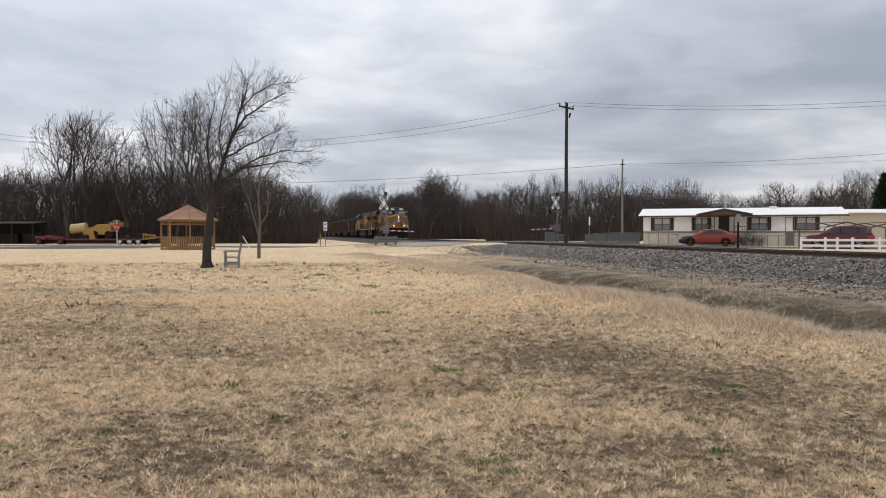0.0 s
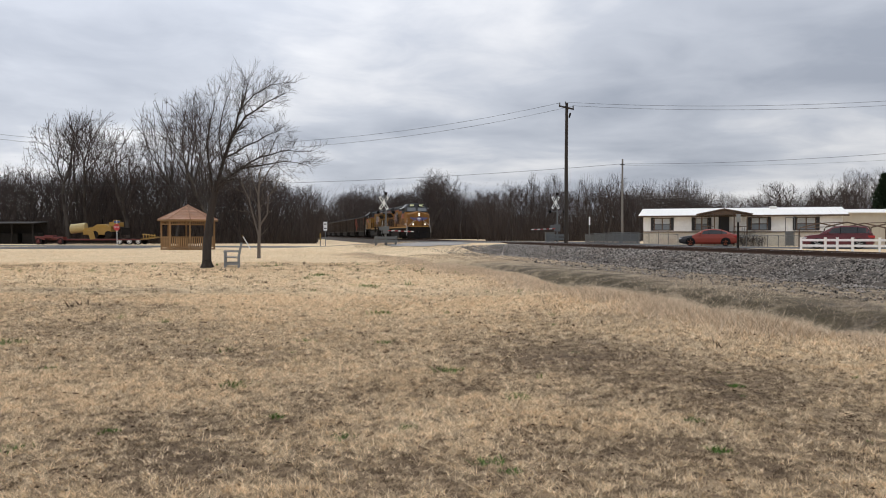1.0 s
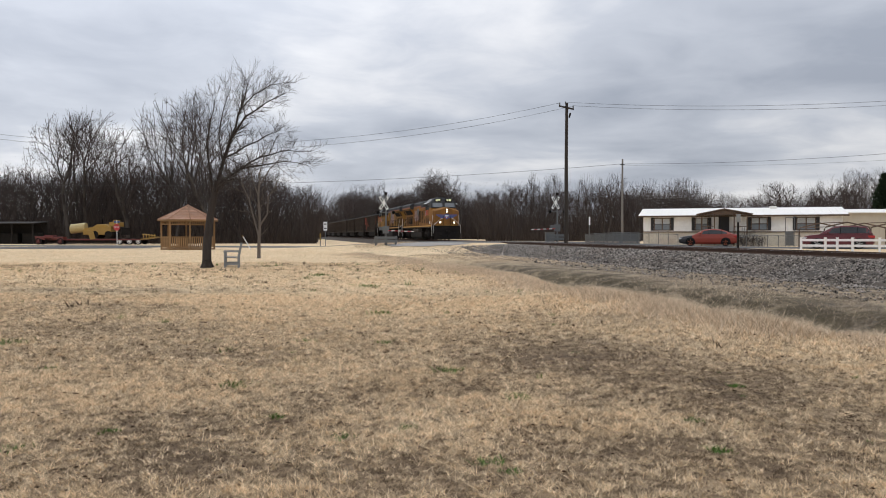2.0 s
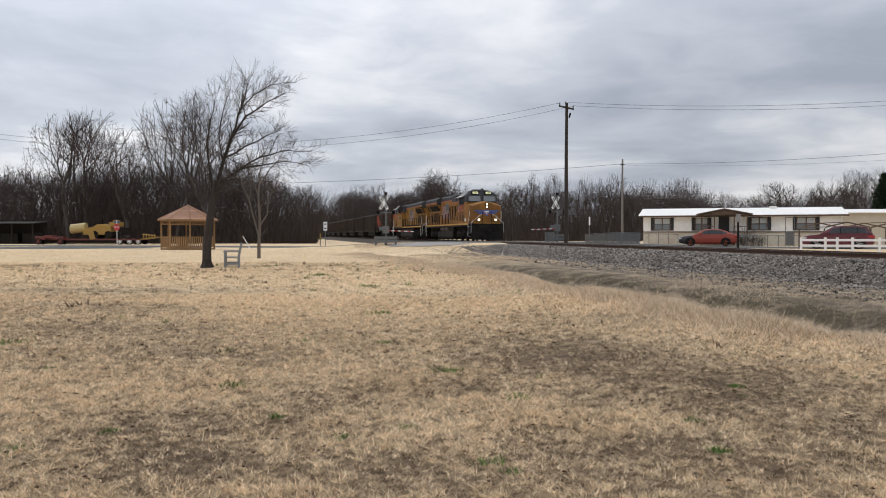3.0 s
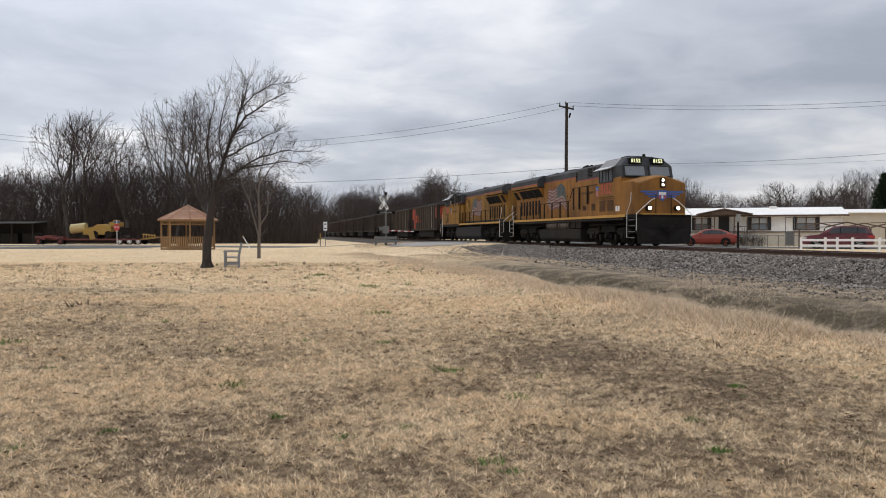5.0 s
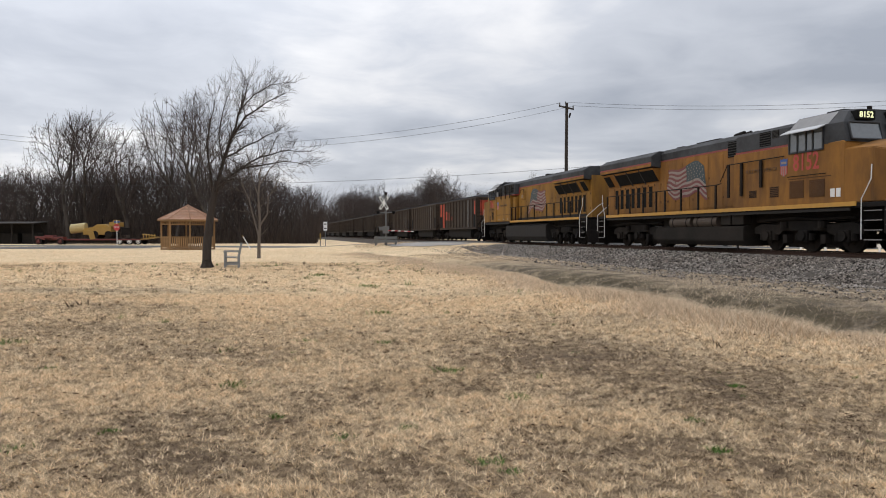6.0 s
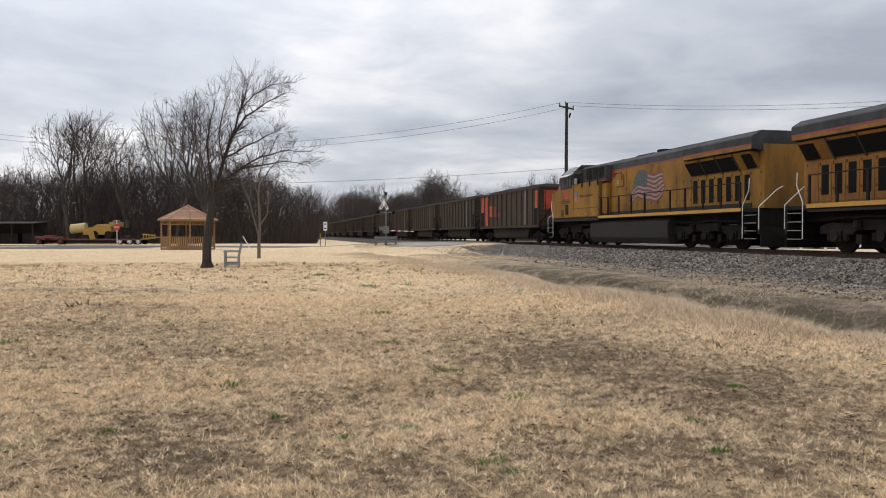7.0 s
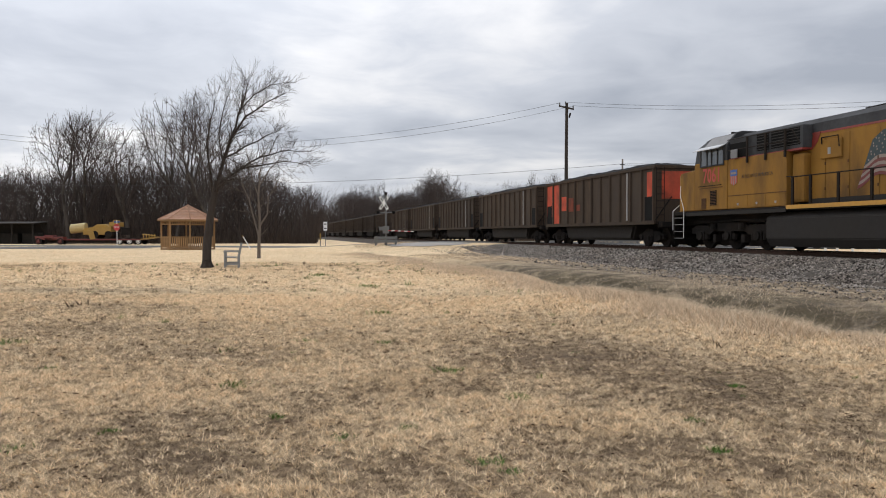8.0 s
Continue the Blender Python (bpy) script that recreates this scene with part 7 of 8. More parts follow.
# ---- gazebo ----
def gazebo():
    E = empty("gazebo")
    R, Re = 2.08, 2.38
    angs = [math.pi / 8 + k * math.pi / 4 for k in range(8)]
    pts = [Vector((R * math.cos(a), R * math.sin(a), 0)) for a in angs]
    ev = [Vector((Re * math.cos(a), Re * math.sin(a), 2.42)) for a in angs]
    bm = B()
    slab(bm, [((R + 0.08) * math.cos(a), (R + 0.08) * math.sin(a)) for a in angs], "z", -0.1, 0.10)
    part("floor_deck", bm, M_PLANKY, E)
    for p in pts:
        bm = B()
        box(bm, p.x - 0.06, p.x + 0.06, p.y - 0.06, p.y + 0.06, 0.1, 2.45, 0.01)
        part("post", bm, M_PLANKY, E)
    apex = Vector((0, 0, 3.62))
    rf = empty("roof")
    rf.parent = E
    rf["label"] = "shallow eight-sided terracotta shingle roof"
    for k in range(8):
        a, b = ev[k], ev[(k + 1) % 8]
        n = 9
        for i in range(n):        # overlapping courses of shingles
            f0, f1 = i / n, (i + 1) / n
            q = [a.lerp(apex, f0), b.lerp(apex, f0), b.lerp(apex, f1), a.lerp(apex, f1)]
            bm = B()
            lift = Vector((0, 0, 0.035))
            lo = [bm.verts.new(v) for v in q]
            hi = [bm.verts.new(q[0] + lift), bm.verts.new(q[1] + lift), bm.verts.new(q[2] + lift * 0.2), bm.verts.new(q[3] + lift * 0.2)]
            if (q[2] - q[3]).length < 1e-4:
                continue
            bm.faces.new(lo[::-1])
            bm.faces.new(hi)
            for j in range(4):
                bm.faces.new((lo[j], lo[(j + 1) % 4], hi[(j + 1) % 4], hi[j]))
            part("shingle_course", bm, M_SHINGLE, rf)
        bm = B()
        tube(bm, [a + Vector((0, 0, 0.03)), apex + Vector((0, 0, 0.03))], 0.05, 5)
        part("hip_cap", bm, M_SHINGLE, rf)
    bm = B()
    tube(bm, [(0, 0, 3.55), (0, 0, 3.78)], 0.09, 8, 0.02)
    part("finial", bm, M_SHINGLE, rf)
    for k in range(8):
        a, b = pts[k], pts[(k + 1) % 8]
        d = (b - a).normalized()
        bm = B()
        ed = [ev[k] - Vector((0, 0, 0.1)), ev[(k + 1) % 8] - Vector((0, 0, 0.1))]
        v = [bm.verts.new(ed[0]), bm.verts.new(ed[1]), bm.verts.new(ed[1] + Vector((0, 0, 0.12))), bm.verts.new(ed[0] + Vector((0, 0, 0.12)))]
        w = [bm.verts.new(q.co * 1.0 - Vector((q.co.x, q.co.y, 0)).normalized() * 0.04) for q in v]
        bm.faces.new(v)
        bm.faces.new(w[::-1])
        for j in range(4):
            bm.faces.new((v[j], v[(j + 1) % 4], w[(j + 1) % 4], w[j]))
        part("eave_board", bm, M_PLANKY, E)

        def beam(z0, z1, name, th=0.025):
            bm = B()
            nrm = Vector((-d.y, d.x, 0)) * th
            q = [a - nrm, b - nrm, b + nrm, a + nrm]
            slab(bm, [(p.x, p.y) for p in q], "z", z0, z1)
            part(name, bm, M_PLANKY, E)
        beam(2.28, 2.42, "top_beam")
        beam(2.02, 2.08, "frieze_rail")
        if k == 1:
            nrail = False
        else:
            beam(0.98, 1.06, "hand_rail", 0.04)
            beam(0.16, 0.24, "bottom_rail")
        L = (b - a).length
        src = None
        for i in range(1, 9):
            q = a.lerp(b, i / 9)
            ang = math.atan2(d.y, d.x)
            for z0, z1, nm, hw in ((2.08, 2.28, "spindle", 0.03), (0.24, 0.98, "baluster", 0.055)):
                if nm == "baluster" and k == 1:
                    continue
                bm = B()
                box(bm, -hw, hw, -0.012, 0.012, z0, z1)
                o = part(nm, bm, M_PLANKY, E)
                o.matrix_basis = Matrix.Translation(q) @ Matrix.Rotation(ang, 4, "Z")
    x = px_at(333, 63.2)
    placed(E, x, 63.2, 0, 0.02)
    tagged(E, "open eight-sided timber gazebo with a terracotta shingle roof", "gazebo")


gazebo()


def bench():
    E = empty("bench")
    L = 1.25
    for y in (-L / 2, L / 2):
        bm = B()
        slab(bm, [(-0.27, 0.0), (-0.20, 0.0), (-0.20, 0.62), (-0.27, 0.62)], "y", y - 0.035, y + 0.035)
        slab(bm, [(0.22, 0.0), (0.30, 0.0), (0.30, 0.42), (0.40, 0.95), (0.33, 0.95), (0.22, 0.42)], "y", y - 0.035, y + 0.035)
        part("end_frame", bm, M_GREYWOOD, E)
        bm = B()
        box(bm, -0.31, 0.32, y - 0.05, y + 0.05, 0.60, 0.645, 0.01)
        part("armrest", bm, M_GREYWOOD, E)
        bm = B()
        box(bm, -0.24, 0.25, y - 0.02, y + 0.02, 0.12, 0.20)
        part("stretcher", bm, M_GREYWOOD, E)
    for k in range(5):
        bm = B()
        x = -0.27 + k * 0.115
        box(bm, x, x + 0.095, -L / 2, L / 2, 0.40 - 0.008 * k, 0.43 - 0.008 * k, 0.006)
        part("seat_slat", bm, M_GREYWOOD, E)
    for k in range(4):
        bm = B()
        z = 0.5 + k * 0.12
        x = 0.245 + (z - 0.42) * 0.19
        box(bm, x, x + 0.025, -L / 2, L / 2, z, z + 0.09, 0.005)
        part("back_slat", bm, M_GREYWOOD, E)
    placed(E, px_at(410, 29.4), 29.4, 14)
    tagged(E, "weathered grey wooden park bench under the lawn tree", "bench")


bench()


# ---- level crossing signals ----
def crossing_signal(px, D, flip):
    E = empty("crossing_signal")
    bm = B()
    tube(bm, [(0, 0, 0), (0, 0, 4.05)], 0.06, 8)
    tube(bm, [(0, 0, 0), (0, 0, 0.5)], 0.12, 8)
    part("mast", bm, M_GALV, E)
    for s in (1, -1):
        bm = B()
        box(bm, -0.61, 0.61, -0.012, 0.012, -0.115, 0.115, 0.004)
        bl = part("crossbuck_blade", bm, M_SIGNWHITE, E, "white crossbuck blade with dark lettering bars")
        bl.matrix_basis = Matrix.Translation((-0.16, -0.10 - 0.03 * (s > 0), 3.42)) @ Matrix.Rotation(radians(25), 4, "Z") @ Matrix.Rotation(s * radians(56), 4, "Y")
        for x0 in (-0.5, 0.16):
            bm = B()
            box(bm, x0, x0 + 0.34, -0.018, -0.013, -0.05, 0.05)
            part("lettering_bar", bm, M_BLACK, bl)
    bm = B()
    tube(bm, [(-0.75, 0, 2.65), (0.75, 0, 2.65)], 0.03, 6)
    part("light_bracket", bm, M_GALV, E)
    for x in (-0.62, 0.62):
        bm = B()
        tube(bm, [(x, -0.05, 2.65), (x, 0.06, 2.65)], 0.13, 16)
        li = part("flasher_backplate", bm, M_BLACK, E, "round black flasher with red lens")
        bm = B()
        tube(bm, [(x, -0.14, 2.65), (x, -0.05, 2.65)], 0.09, 12)
        part("lens_hood", bm, M_BLACK, li)
    bm = B()
    tube(bm, [(0, 0, 4.05), (0, 0, 4.3)], 0.1, 8, 0.14)
    part("bell", bm, M_DARK, E)
    bm = B()
    box(bm, -0.25, 0.25, -0.2, 0.2, 0.95, 1.55, 0.03)
    box(bm, -0.62, -0.2, -0.12, 0.12, 1.2, 1.5, 0.02)
    part("gate_mechanism", bm, M_GALV, E, "grey gate motor housing")
    arm = empty("gate_arm")
    arm.parent = E
    n = 8
    for k in range(n):
        bm = B()
        x0 = 0.2 + k * 0.26
        box(bm, *sorted((flip * x0, flip * (x0 + 0.26))), -0.27, -0.24, 1.15 - 0.01 * k, 1.21 - 0.01 * k)
        part("arm_band", bm, M_SIGNWHITE if k % 2 else M_SIGNRED, arm)
    for x in (-0.55, -0.8):
        bm = B()
        box(bm, *sorted((flip * x, flip * (x - 0.1))), -0.2, 0.2, 1.05, 1.45, 0.02)
        part("counterweight", bm, M_DARK, E)
    # guard rails round the base
    for y in (-0.55, 0.55):
        for z in (0.22, 0.5):
            bm = B()
            box(bm, -0.9, 0.9, y - 0.03, y + 0.03, z, z + 0.2, 0.01)
            part("guard_board", bm, M_GALV, E)
        for x in (-0.8, 0.8):
            bm = B()
            box(bm, x - 0.06, x + 0.06, y - 0.09 if y > 0 else y + 0.03, y - 0.03 if y > 0 else y + 0.09, -0.1, 0.75)
            part("guard_post", bm, M_GALV, E)
    placed(E, px_at(px, D), D, 0)
    tagged(E, "railway crossing signal with white crossbuck and gate arm", "crossing signal", group="signals of the level crossing")


crossing_signal(683, 62, 1)
crossing_signal(986, 66, -1)
bm = B()
slab(bm, [(-0.35, 0.0), (0.35, 0.0), (0.35, 0.9), (-0.35, 0.9)], "y", -0.3, 0.3)
cab_ = empty("relay_cabinet")
part("cabinet_body", bm, M_GALV, cab_)
bm = B()
slab(bm, [(-0.42, 0.9), (0.42, 0.9), (0.42, 0.95), (-0.42, 0.95)], "y", -0.38, 0.38)
part("cabinet_lid", bm, M_GALV, cab_)
placed(cab_, px_at(973, 70), 70, 15)
tagged(cab_, "grey metal relay cabinet beside the crossing", "cabinet")


def signpost(name, px, D, ztop, pw, ph, mat, post, label, cat, square=False, bars=0, zpole=None):
    E = empty(name)
    bm = B()
    if square:
        box(bm, -0.05, 0.05, -0.05, 0.05, -0.1, ztop, 0.005)
    else:
        tube(bm, [(0, 0, -0.1), (0, 0, ztop)], 0.035, 6)
    part("post", bm, post, E)
    bm = B()
    box(bm, -pw / 2, pw / 2, -0.075, -0.055, ztop - ph, ztop, 0.004)
    panel = part("panel", bm, mat, E)
    for k in range(bars):
        bm = B()
        z = ztop - ph * (0.25 + 0.5 * k / max(1, bars - 1))
        box(bm, -pw * 0.32, pw * 0.32, -0.082, -0.076, z - ph * 0.06, z + ph * 0.06)
        part("lettering_bar", bm, M_BLACK, panel)
    placed(E, px_at(px, D), D)
    return tagged(E, label, cat)


signpost("road_sign", 1306, 45, 2.35, 0.26, 0.48, M_SIGNBACK, M_DARK, "bare back of a small road sign on a dark post", "sign", True)
signpost("track_sign", 576, 74, 2.45, 0.36, 0.85, M_SIGNWHITE, M_GALV, "narrow white trackside sign on a post", "sign", False, 2)
signpost("marker_post", 1043, 72, 2.55, 0.13, 0.75, M_SIGNWHITE, M_GALV, "slim white marker on a thin post", "marker")
signpost("marker_post", 567, 75, 1.35, 0.12, 0.7, M_MACHINE, M_GALV, "slim yellow marker on a thin post", "marker")


def stop_sign():
    E = empty("stop_sign")
    bm = B()
    tube(bm, [(0, 0, -0.1), (0, 0, 2.95)], 0.04, 6)
    part("post", bm, M_SIGNWHITE, E)
    bm = B()
    slab(bm, [(0.38 * math.cos(math.pi / 8 + k * math.pi / 4) / math.cos(math.pi / 8), 2.1 + 0.38 * math.sin(math.pi / 8 + k * math.pi / 4) / math.cos(math.pi / 8)) for k in range(8)],
         "y", -0.07, -0.05)
    pl = part("octagon", bm, M_SIGNRED, E, "red octagonal plate")
    text_mesh("lettering", "STOP", 0.26, M_SIGNWHITE, pl, Matrix.Translation((0, -0.076, 2.1)) @ Matrix.Rotation(math.pi / 2, 4, "X"), 0.003)
    bm = B()
    box(bm, -0.35, 0.35, -0.015, 0.015, 2.62, 2.84)
    part("street_name_plate", bm, M_SIGNBLUE, E, "blue street name plate")
    placed(E, px_at(207, 90), 90)
    tagged(E, "red octagonal stop sign with a blue plate above", "stop sign")


stop_sign()
stake = empty("leaning_stake")
bm = B()
tube(bm, [(0, 0, -0.1), (-0.68, 0, 1.05)], 0.035, 6)
part("shaft", bm, M_SIGNWHITE, stake)
bm = B()
tube(bm, [(-0.68, 0, 1.05), (-0.72, 0, 1.12)], 0.045, 6)
part("cap", bm, M_MACHINE, stake)
placed(stake, px_at(445, 62), 62)
tagged(stake, "thin pale leaning stake beside the road", "stake")


# ---- poles and wires ----
def wire_pole(px, D, top, r, mat, arm, label):
    E = empty("utility_pole")
    x = px_at(px, D)
    z0 = gz(x, D)
    bm = B()
    n = 8
    tube(bm, [(0.012 * math.sin(k), 0.01 * math.cos(2 * k), -0.3 + (top - z0 + 0.3) * k / n) for k in range(n + 1)], r, 10, r * 0.66)
    part("pole", bm, mat, E)
    t = top - z0
    if arm:
        bm = B()
        slab(bm, [(-0.62, t - 0.30), (0.55, t - 0.56), (0.55, t - 0.44), (-0.62, t - 0.18)], "y", -0.16, -0.06)
        part("crossarm", bm, mat, E)
        for dx, dz in ((-0.55, -0.18), (-0.1, -0.1), (0.5, -0.42)):
            bm = B()
            tube(bm, [(dx, -0.1, t + dz), (dx, -0.1, t + dz + 0.2)], 0.05, 8)
            part("insulator", bm, M_GALV, E)
        bm = B()
        tube(bm, [(0.2, -0.1, t - 1.15), (0.28, -0.1, t - 0.8)], 0.07, 8)
        part("fuse", bm, M_DARK, E)
    else:
        bm = B()
        box(bm, -0.3, 0.3, -0.1, -0.04, t - 0.68, t - 0.6)
        part("bracket", bm, M_DARK, E)
    E.matrix_world = pose(x, D, z0)
    tagged(E, label, "utility pole", group="utility poles")
    return Vector((x, D, top))


pa = wire_pole(1002, 60, 11.55, 0.17, M_POLE, True, "tall dark wooden utility pole with a short crossarm")
pb = wire_pole(1101, 85, 9.65, 0.14, M_POLEGREY, False, "shorter grey wooden utility pole behind the crossing")


def wire(p, q, sag, r, n=26):
    bm = B()
    tube(bm, [p.lerp(q, k / n) - Vector((0, 0, sag * 4 * (k / n) * (1 - k / n))) for k in range(n + 1)], r, 4)
    tagged(obj("overhead_wire", bm, M_WIRE), "thin sagging overhead wire between utility poles", "wire", group="overhead wires")


wire(pa + Vector((-0.55, -0.1, 0.0)), Vector((-49.5, 60, 11.6)), 3.3, 0.011)
wire(pa + Vector((0.5, -0.1, -0.25)), Vector((-49.5, 61, 11.3)), 3.4, 0.011)
wire(pa + Vector((-0.1, -0.1, 0.05)), Vector((44, 46, 10.8)), 0.9, 0.011)
wire(pa + Vector((0.5, -0.1, -0.22)), Vector((44, 46, 10.5)), 0.9, 0.011)
wire(pb + Vector((0.0, -0.1, -0.55)), Vector((-75, 88, 7.8)), 1.6, 0.017)
wire(pb + Vector((0.0, -0.1, -0.55)), Vector((50, 60, 9.0)), 0.6, 0.015)
wire(pb + Vector((0.0, -0.1, -0.7)), Vector((50, 60, 8.2)), 0.6, 0.008)


# ---- machinery on a trailer by the woods ----
def machine():
    E = empty("paving_machine")
    bm = B()
    tube(bm, [(-3.9, -0.6, 1.75), (-3.75, -0.6, 1.75), (-2.2, -0.6, 1.95), (-2.1, -0.6, 1.95)], 0.62, 14, 0.55)
    part("tank", bm, M_CREAM, E, "cream rounded tank")
    bm = B()
    slab(bm, [(-2.3, 1.0), (1.2, 1.0), (1.2, 2.0), (0.5, 2.35), (-0.6, 2.3), (-1.0, 1.9), (-2.3, 1.85)], "y", -1.1, 1.1)
    bmesh.ops.bevel(bm, geom=list(bm.edges), offset=0.06, segments=1, affect="EDGES")
    part("hull", bm, M_MACHINE, E, "yellow engine hull")
    bm = B()
    slab(bm, [(-1.7, 1.6), (-0.9, 1.4), (-0.7, 0.5), (-1.3, 0.4)], "y", -1.25, -1.1)
    part("lift_arm", bm, M_MACHINE, E)
    for x in (-0.8, 0.9):
        bm = B()
        tube(bm, [(x, -1.15, 1.05), (x, 1.15, 1.05)], 0.45, 14)
        part("drum", bm, M_DARK, E)
    bm = B()
    tube(bm, [(-0.2, -0.3, 2.2), (-0.2, -0.3, 3.0)], 0.07, 8)
    part("exhaust", bm, M_DARK, E)
    bm = B()
    box(bm, 0.9, 2.0, -0.9, 0.9, 2.05, 2.6, 0.05)
    box(bm, 1.2, 1.7, -0.5, 0.5, 2.6, 2.85, 0.05)
    part("operator_platform", bm, M_MACHINE, E)
    bm = B()
    box(bm, 2.3, 2.9, -0.6, 0.6, 1.0, 1.9, 0.05)
    part("seat_box", bm, M_DARK, E)
    tagged(E, "yellow paving machine with a cream tank on a trailer", "machine")
    T = empty("flatbed_trailer")
    bm = B()
    box(bm, -7.0, 4.6, -1.2, 1.2, 0.55, 0.72, 0.02)
    part("deck", bm, M_MACHRED, T, "dull red trailer deck")
    bm = B()
    for y in (-1.0, 1.0):
        box(bm, -7.0, 4.6, y - 0.08, y + 0.08, 0.35, 0.55)
    part("chassis_beam", bm, M_DARK, T)
    for x in (2.0, 3.2, 4.3):
        for y in (-1.05, 1.05):
            wheel(T, x, y, 0.42, M_SIGNWHITE, 6)
    bm = B()
    slab(bm, [(4.6, 0.6), (6.4, 0.9), (6.4, 1.0), (4.6, 0.72)], "y", -1.2, 1.2)
    part("ramp", bm, M_MACHINE, T, "yellow loading ramp")
    bm = B()
    for k in range(5):
        tube(bm, [(5.0 + 0.35 * k, -1.2, 0.7), (5.0 + 0.35 * k, -1.2, 1.35)], 0.05, 5)
    tube(bm, [(4.9, -1.2, 1.3), (6.5, -1.2, 1.1)], 0.07, 5)
    part("ramp_rail", bm, M_MACHINE, T)
    tagged(T, "red flatbed trailer carrying the paving machine", "trailer")
    G = empty("grader_attachment")
    for k, (x, z, l) in enumerate(((-1.6, 0.9, 1.2), (-0.5, 1.05, 1.0), (0.6, 0.85, 1.3))):
        bm = B()
        box(bm, x - l / 2, x + l / 2, -0.5, 0.5, z - 0.25, z + 0.12, 0.04)
        tube(bm, [(x - l / 2, -0.55, z + 0.1), (x + l / 2, -0.55, z - 0.3)], 0.06, 5)
        part("implement_beam", bm, M_MACHRED, G)
    for x in (-1.8, 0.9):
        for y in (-0.5, 0.5):
            wheel(G, x, y, 0.4, M_MACHRED, 6)
    tagged(G, "faded red towed implement beside the trailer", "implement")
    D = 96.0
    x0 = px_at(193, D)
    placed(E, x0 - 0.5, D, 0, 0.2)
    placed(T, x0 - 0.2, D, 0, -0.02)
    placed(G, px_at(108, D), D - 1.5, 0, 0)


machine()


def open_shed():
    """A low dark open-fronted shed under the trees."""
    E = empty("open_shed")
    W2 = 4.6
    bm = B()
    slab(bm, [(-1.9, 2.62), (1.9, 2.9), (1.9, 3.0), (-1.9, 2.72)], "x", -W2, W2)
    part("roof", bm, M_SHEDROOF, E, "dull dark sheet roof")
    bm = B()
    box(bm, -W2 + 0.15, W2 - 0.15, 1.55, 1.65, 0.0, 2.84)
    part("back_wall", bm, M_DARKBOARD, E)
    for x in (-W2 + 0.3, -1.5, 1.5, W2 - 0.3):
        bm = B()
        box(bm, x - 0.08, x + 0.08, -1.6, -1.44, -0.1, 2.66, 0.01)
        part("post", bm, M_DARKBOARD, E)
    for x0, x1 in ((-4.2, -1.8), (-1.2, 1.2), (1.8, 4.0)):
        bm = B()
        box(bm, x0, x1, 0.2, 1.5, 0.0, 1.2 + 0.15 * x0 % 0.4, 0.1)
        part("stored_bale", bm, M_DARKBOARD, E)
    placed(E, px_at(14, 101), 101, -3)
    tagged(E, "dark open-fronted shed below the bare woods", "shed")


def evergreen():
    """A dense dark cedar: a short trunk and a crown of many small sprays."""
    rng = np.random.default_rng(19)
    E = empty("evergreen_tree")
    h = 8.4
    bm = B()
    tube(bm, [(0, 0, -0.1), (0.05, 0, h * 0.5), (0, 0.05, h * 0.94)], 0.17, 7, 0.02)
    part("trunk", bm, M_BARK, E)
    n = 9000
    z = h * (0.08 + 0.92 * rng.random(n) ** 1.15)
    a = rng.uniform(0, 6.28, n)
    edge = 1.95 * np.clip(1.25 * (1 - z / h), 0, 0.9) ** 0.7 * (1 + 0.22 * np.sin(a * 3 + z * 2.1) + 0.15 * np.sin(a * 7 - z * 3.7))
    r = edge * np.sqrt(rng.random(n))
    P = np.stack([r * np.cos(a), r * np.sin(a), z], -1)
    way = np.stack([np.cos(a) * 0.3, np.sin(a) * 0.3, np.full(n, 0.22)], -1) + rng.normal(0, 0.12, (n, 3))
    side = rng.normal(0, 0.055, (n, 3))
    V = np.stack([P - side, P + side, P + way], 1).reshape(-1, 3)
    tri_mesh("crown", V, np.arange(3 * n).reshape(-1, 3), M_CEDAR, E)
    placed(E, px_at(1566, 93), 93)
    tagged(E, "dense dark green cedar among bare trees", "tree")


open_shed()
evergreen()

# ---- grass, weeds and leaves ----
def blades(P, H, W, rng, lean=0.6, curl=True):
    """Single blades: base point, length, width."""
    n = len(P)
    a = rng.uniform(0, 2 * np.pi, n)
    l = rng.normal(0, lean, (n, 2)) * H[:, None]
    wv = np.stack([np.cos(a) * W, np.sin(a) * W, np.zeros(n)], -1)
    tip = P + np.concatenate([l, H[:, None]], 1)
    mid = P + np.concatenate([l * 0.35, 0.62 * H[:, None]], 1)
    if not curl:
        V = np.stack([P - wv, P + wv, tip], 1)
        return V.reshape(-1, 3), np.arange(3 * n).reshape(-1, 3)
    V = np.stack([P - wv, P + wv, mid + wv * 0.8, mid - wv * 0.8, tip], 1)
    T = np.array([(0, 1, 2), (0, 2, 3), (3, 2, 4)])[None] + (np.arange(n) * 5)[:, None, None]
    return V.reshape(-1, 3), T.reshape(-1, 3)


def wedge(rng, n, d0, d1, half=0.64):
    d = np.sqrt(rng.uniform(d0 * d0, d1 * d1, n))
    x = rng.uniform(-half, half, n) * d
    return x, d


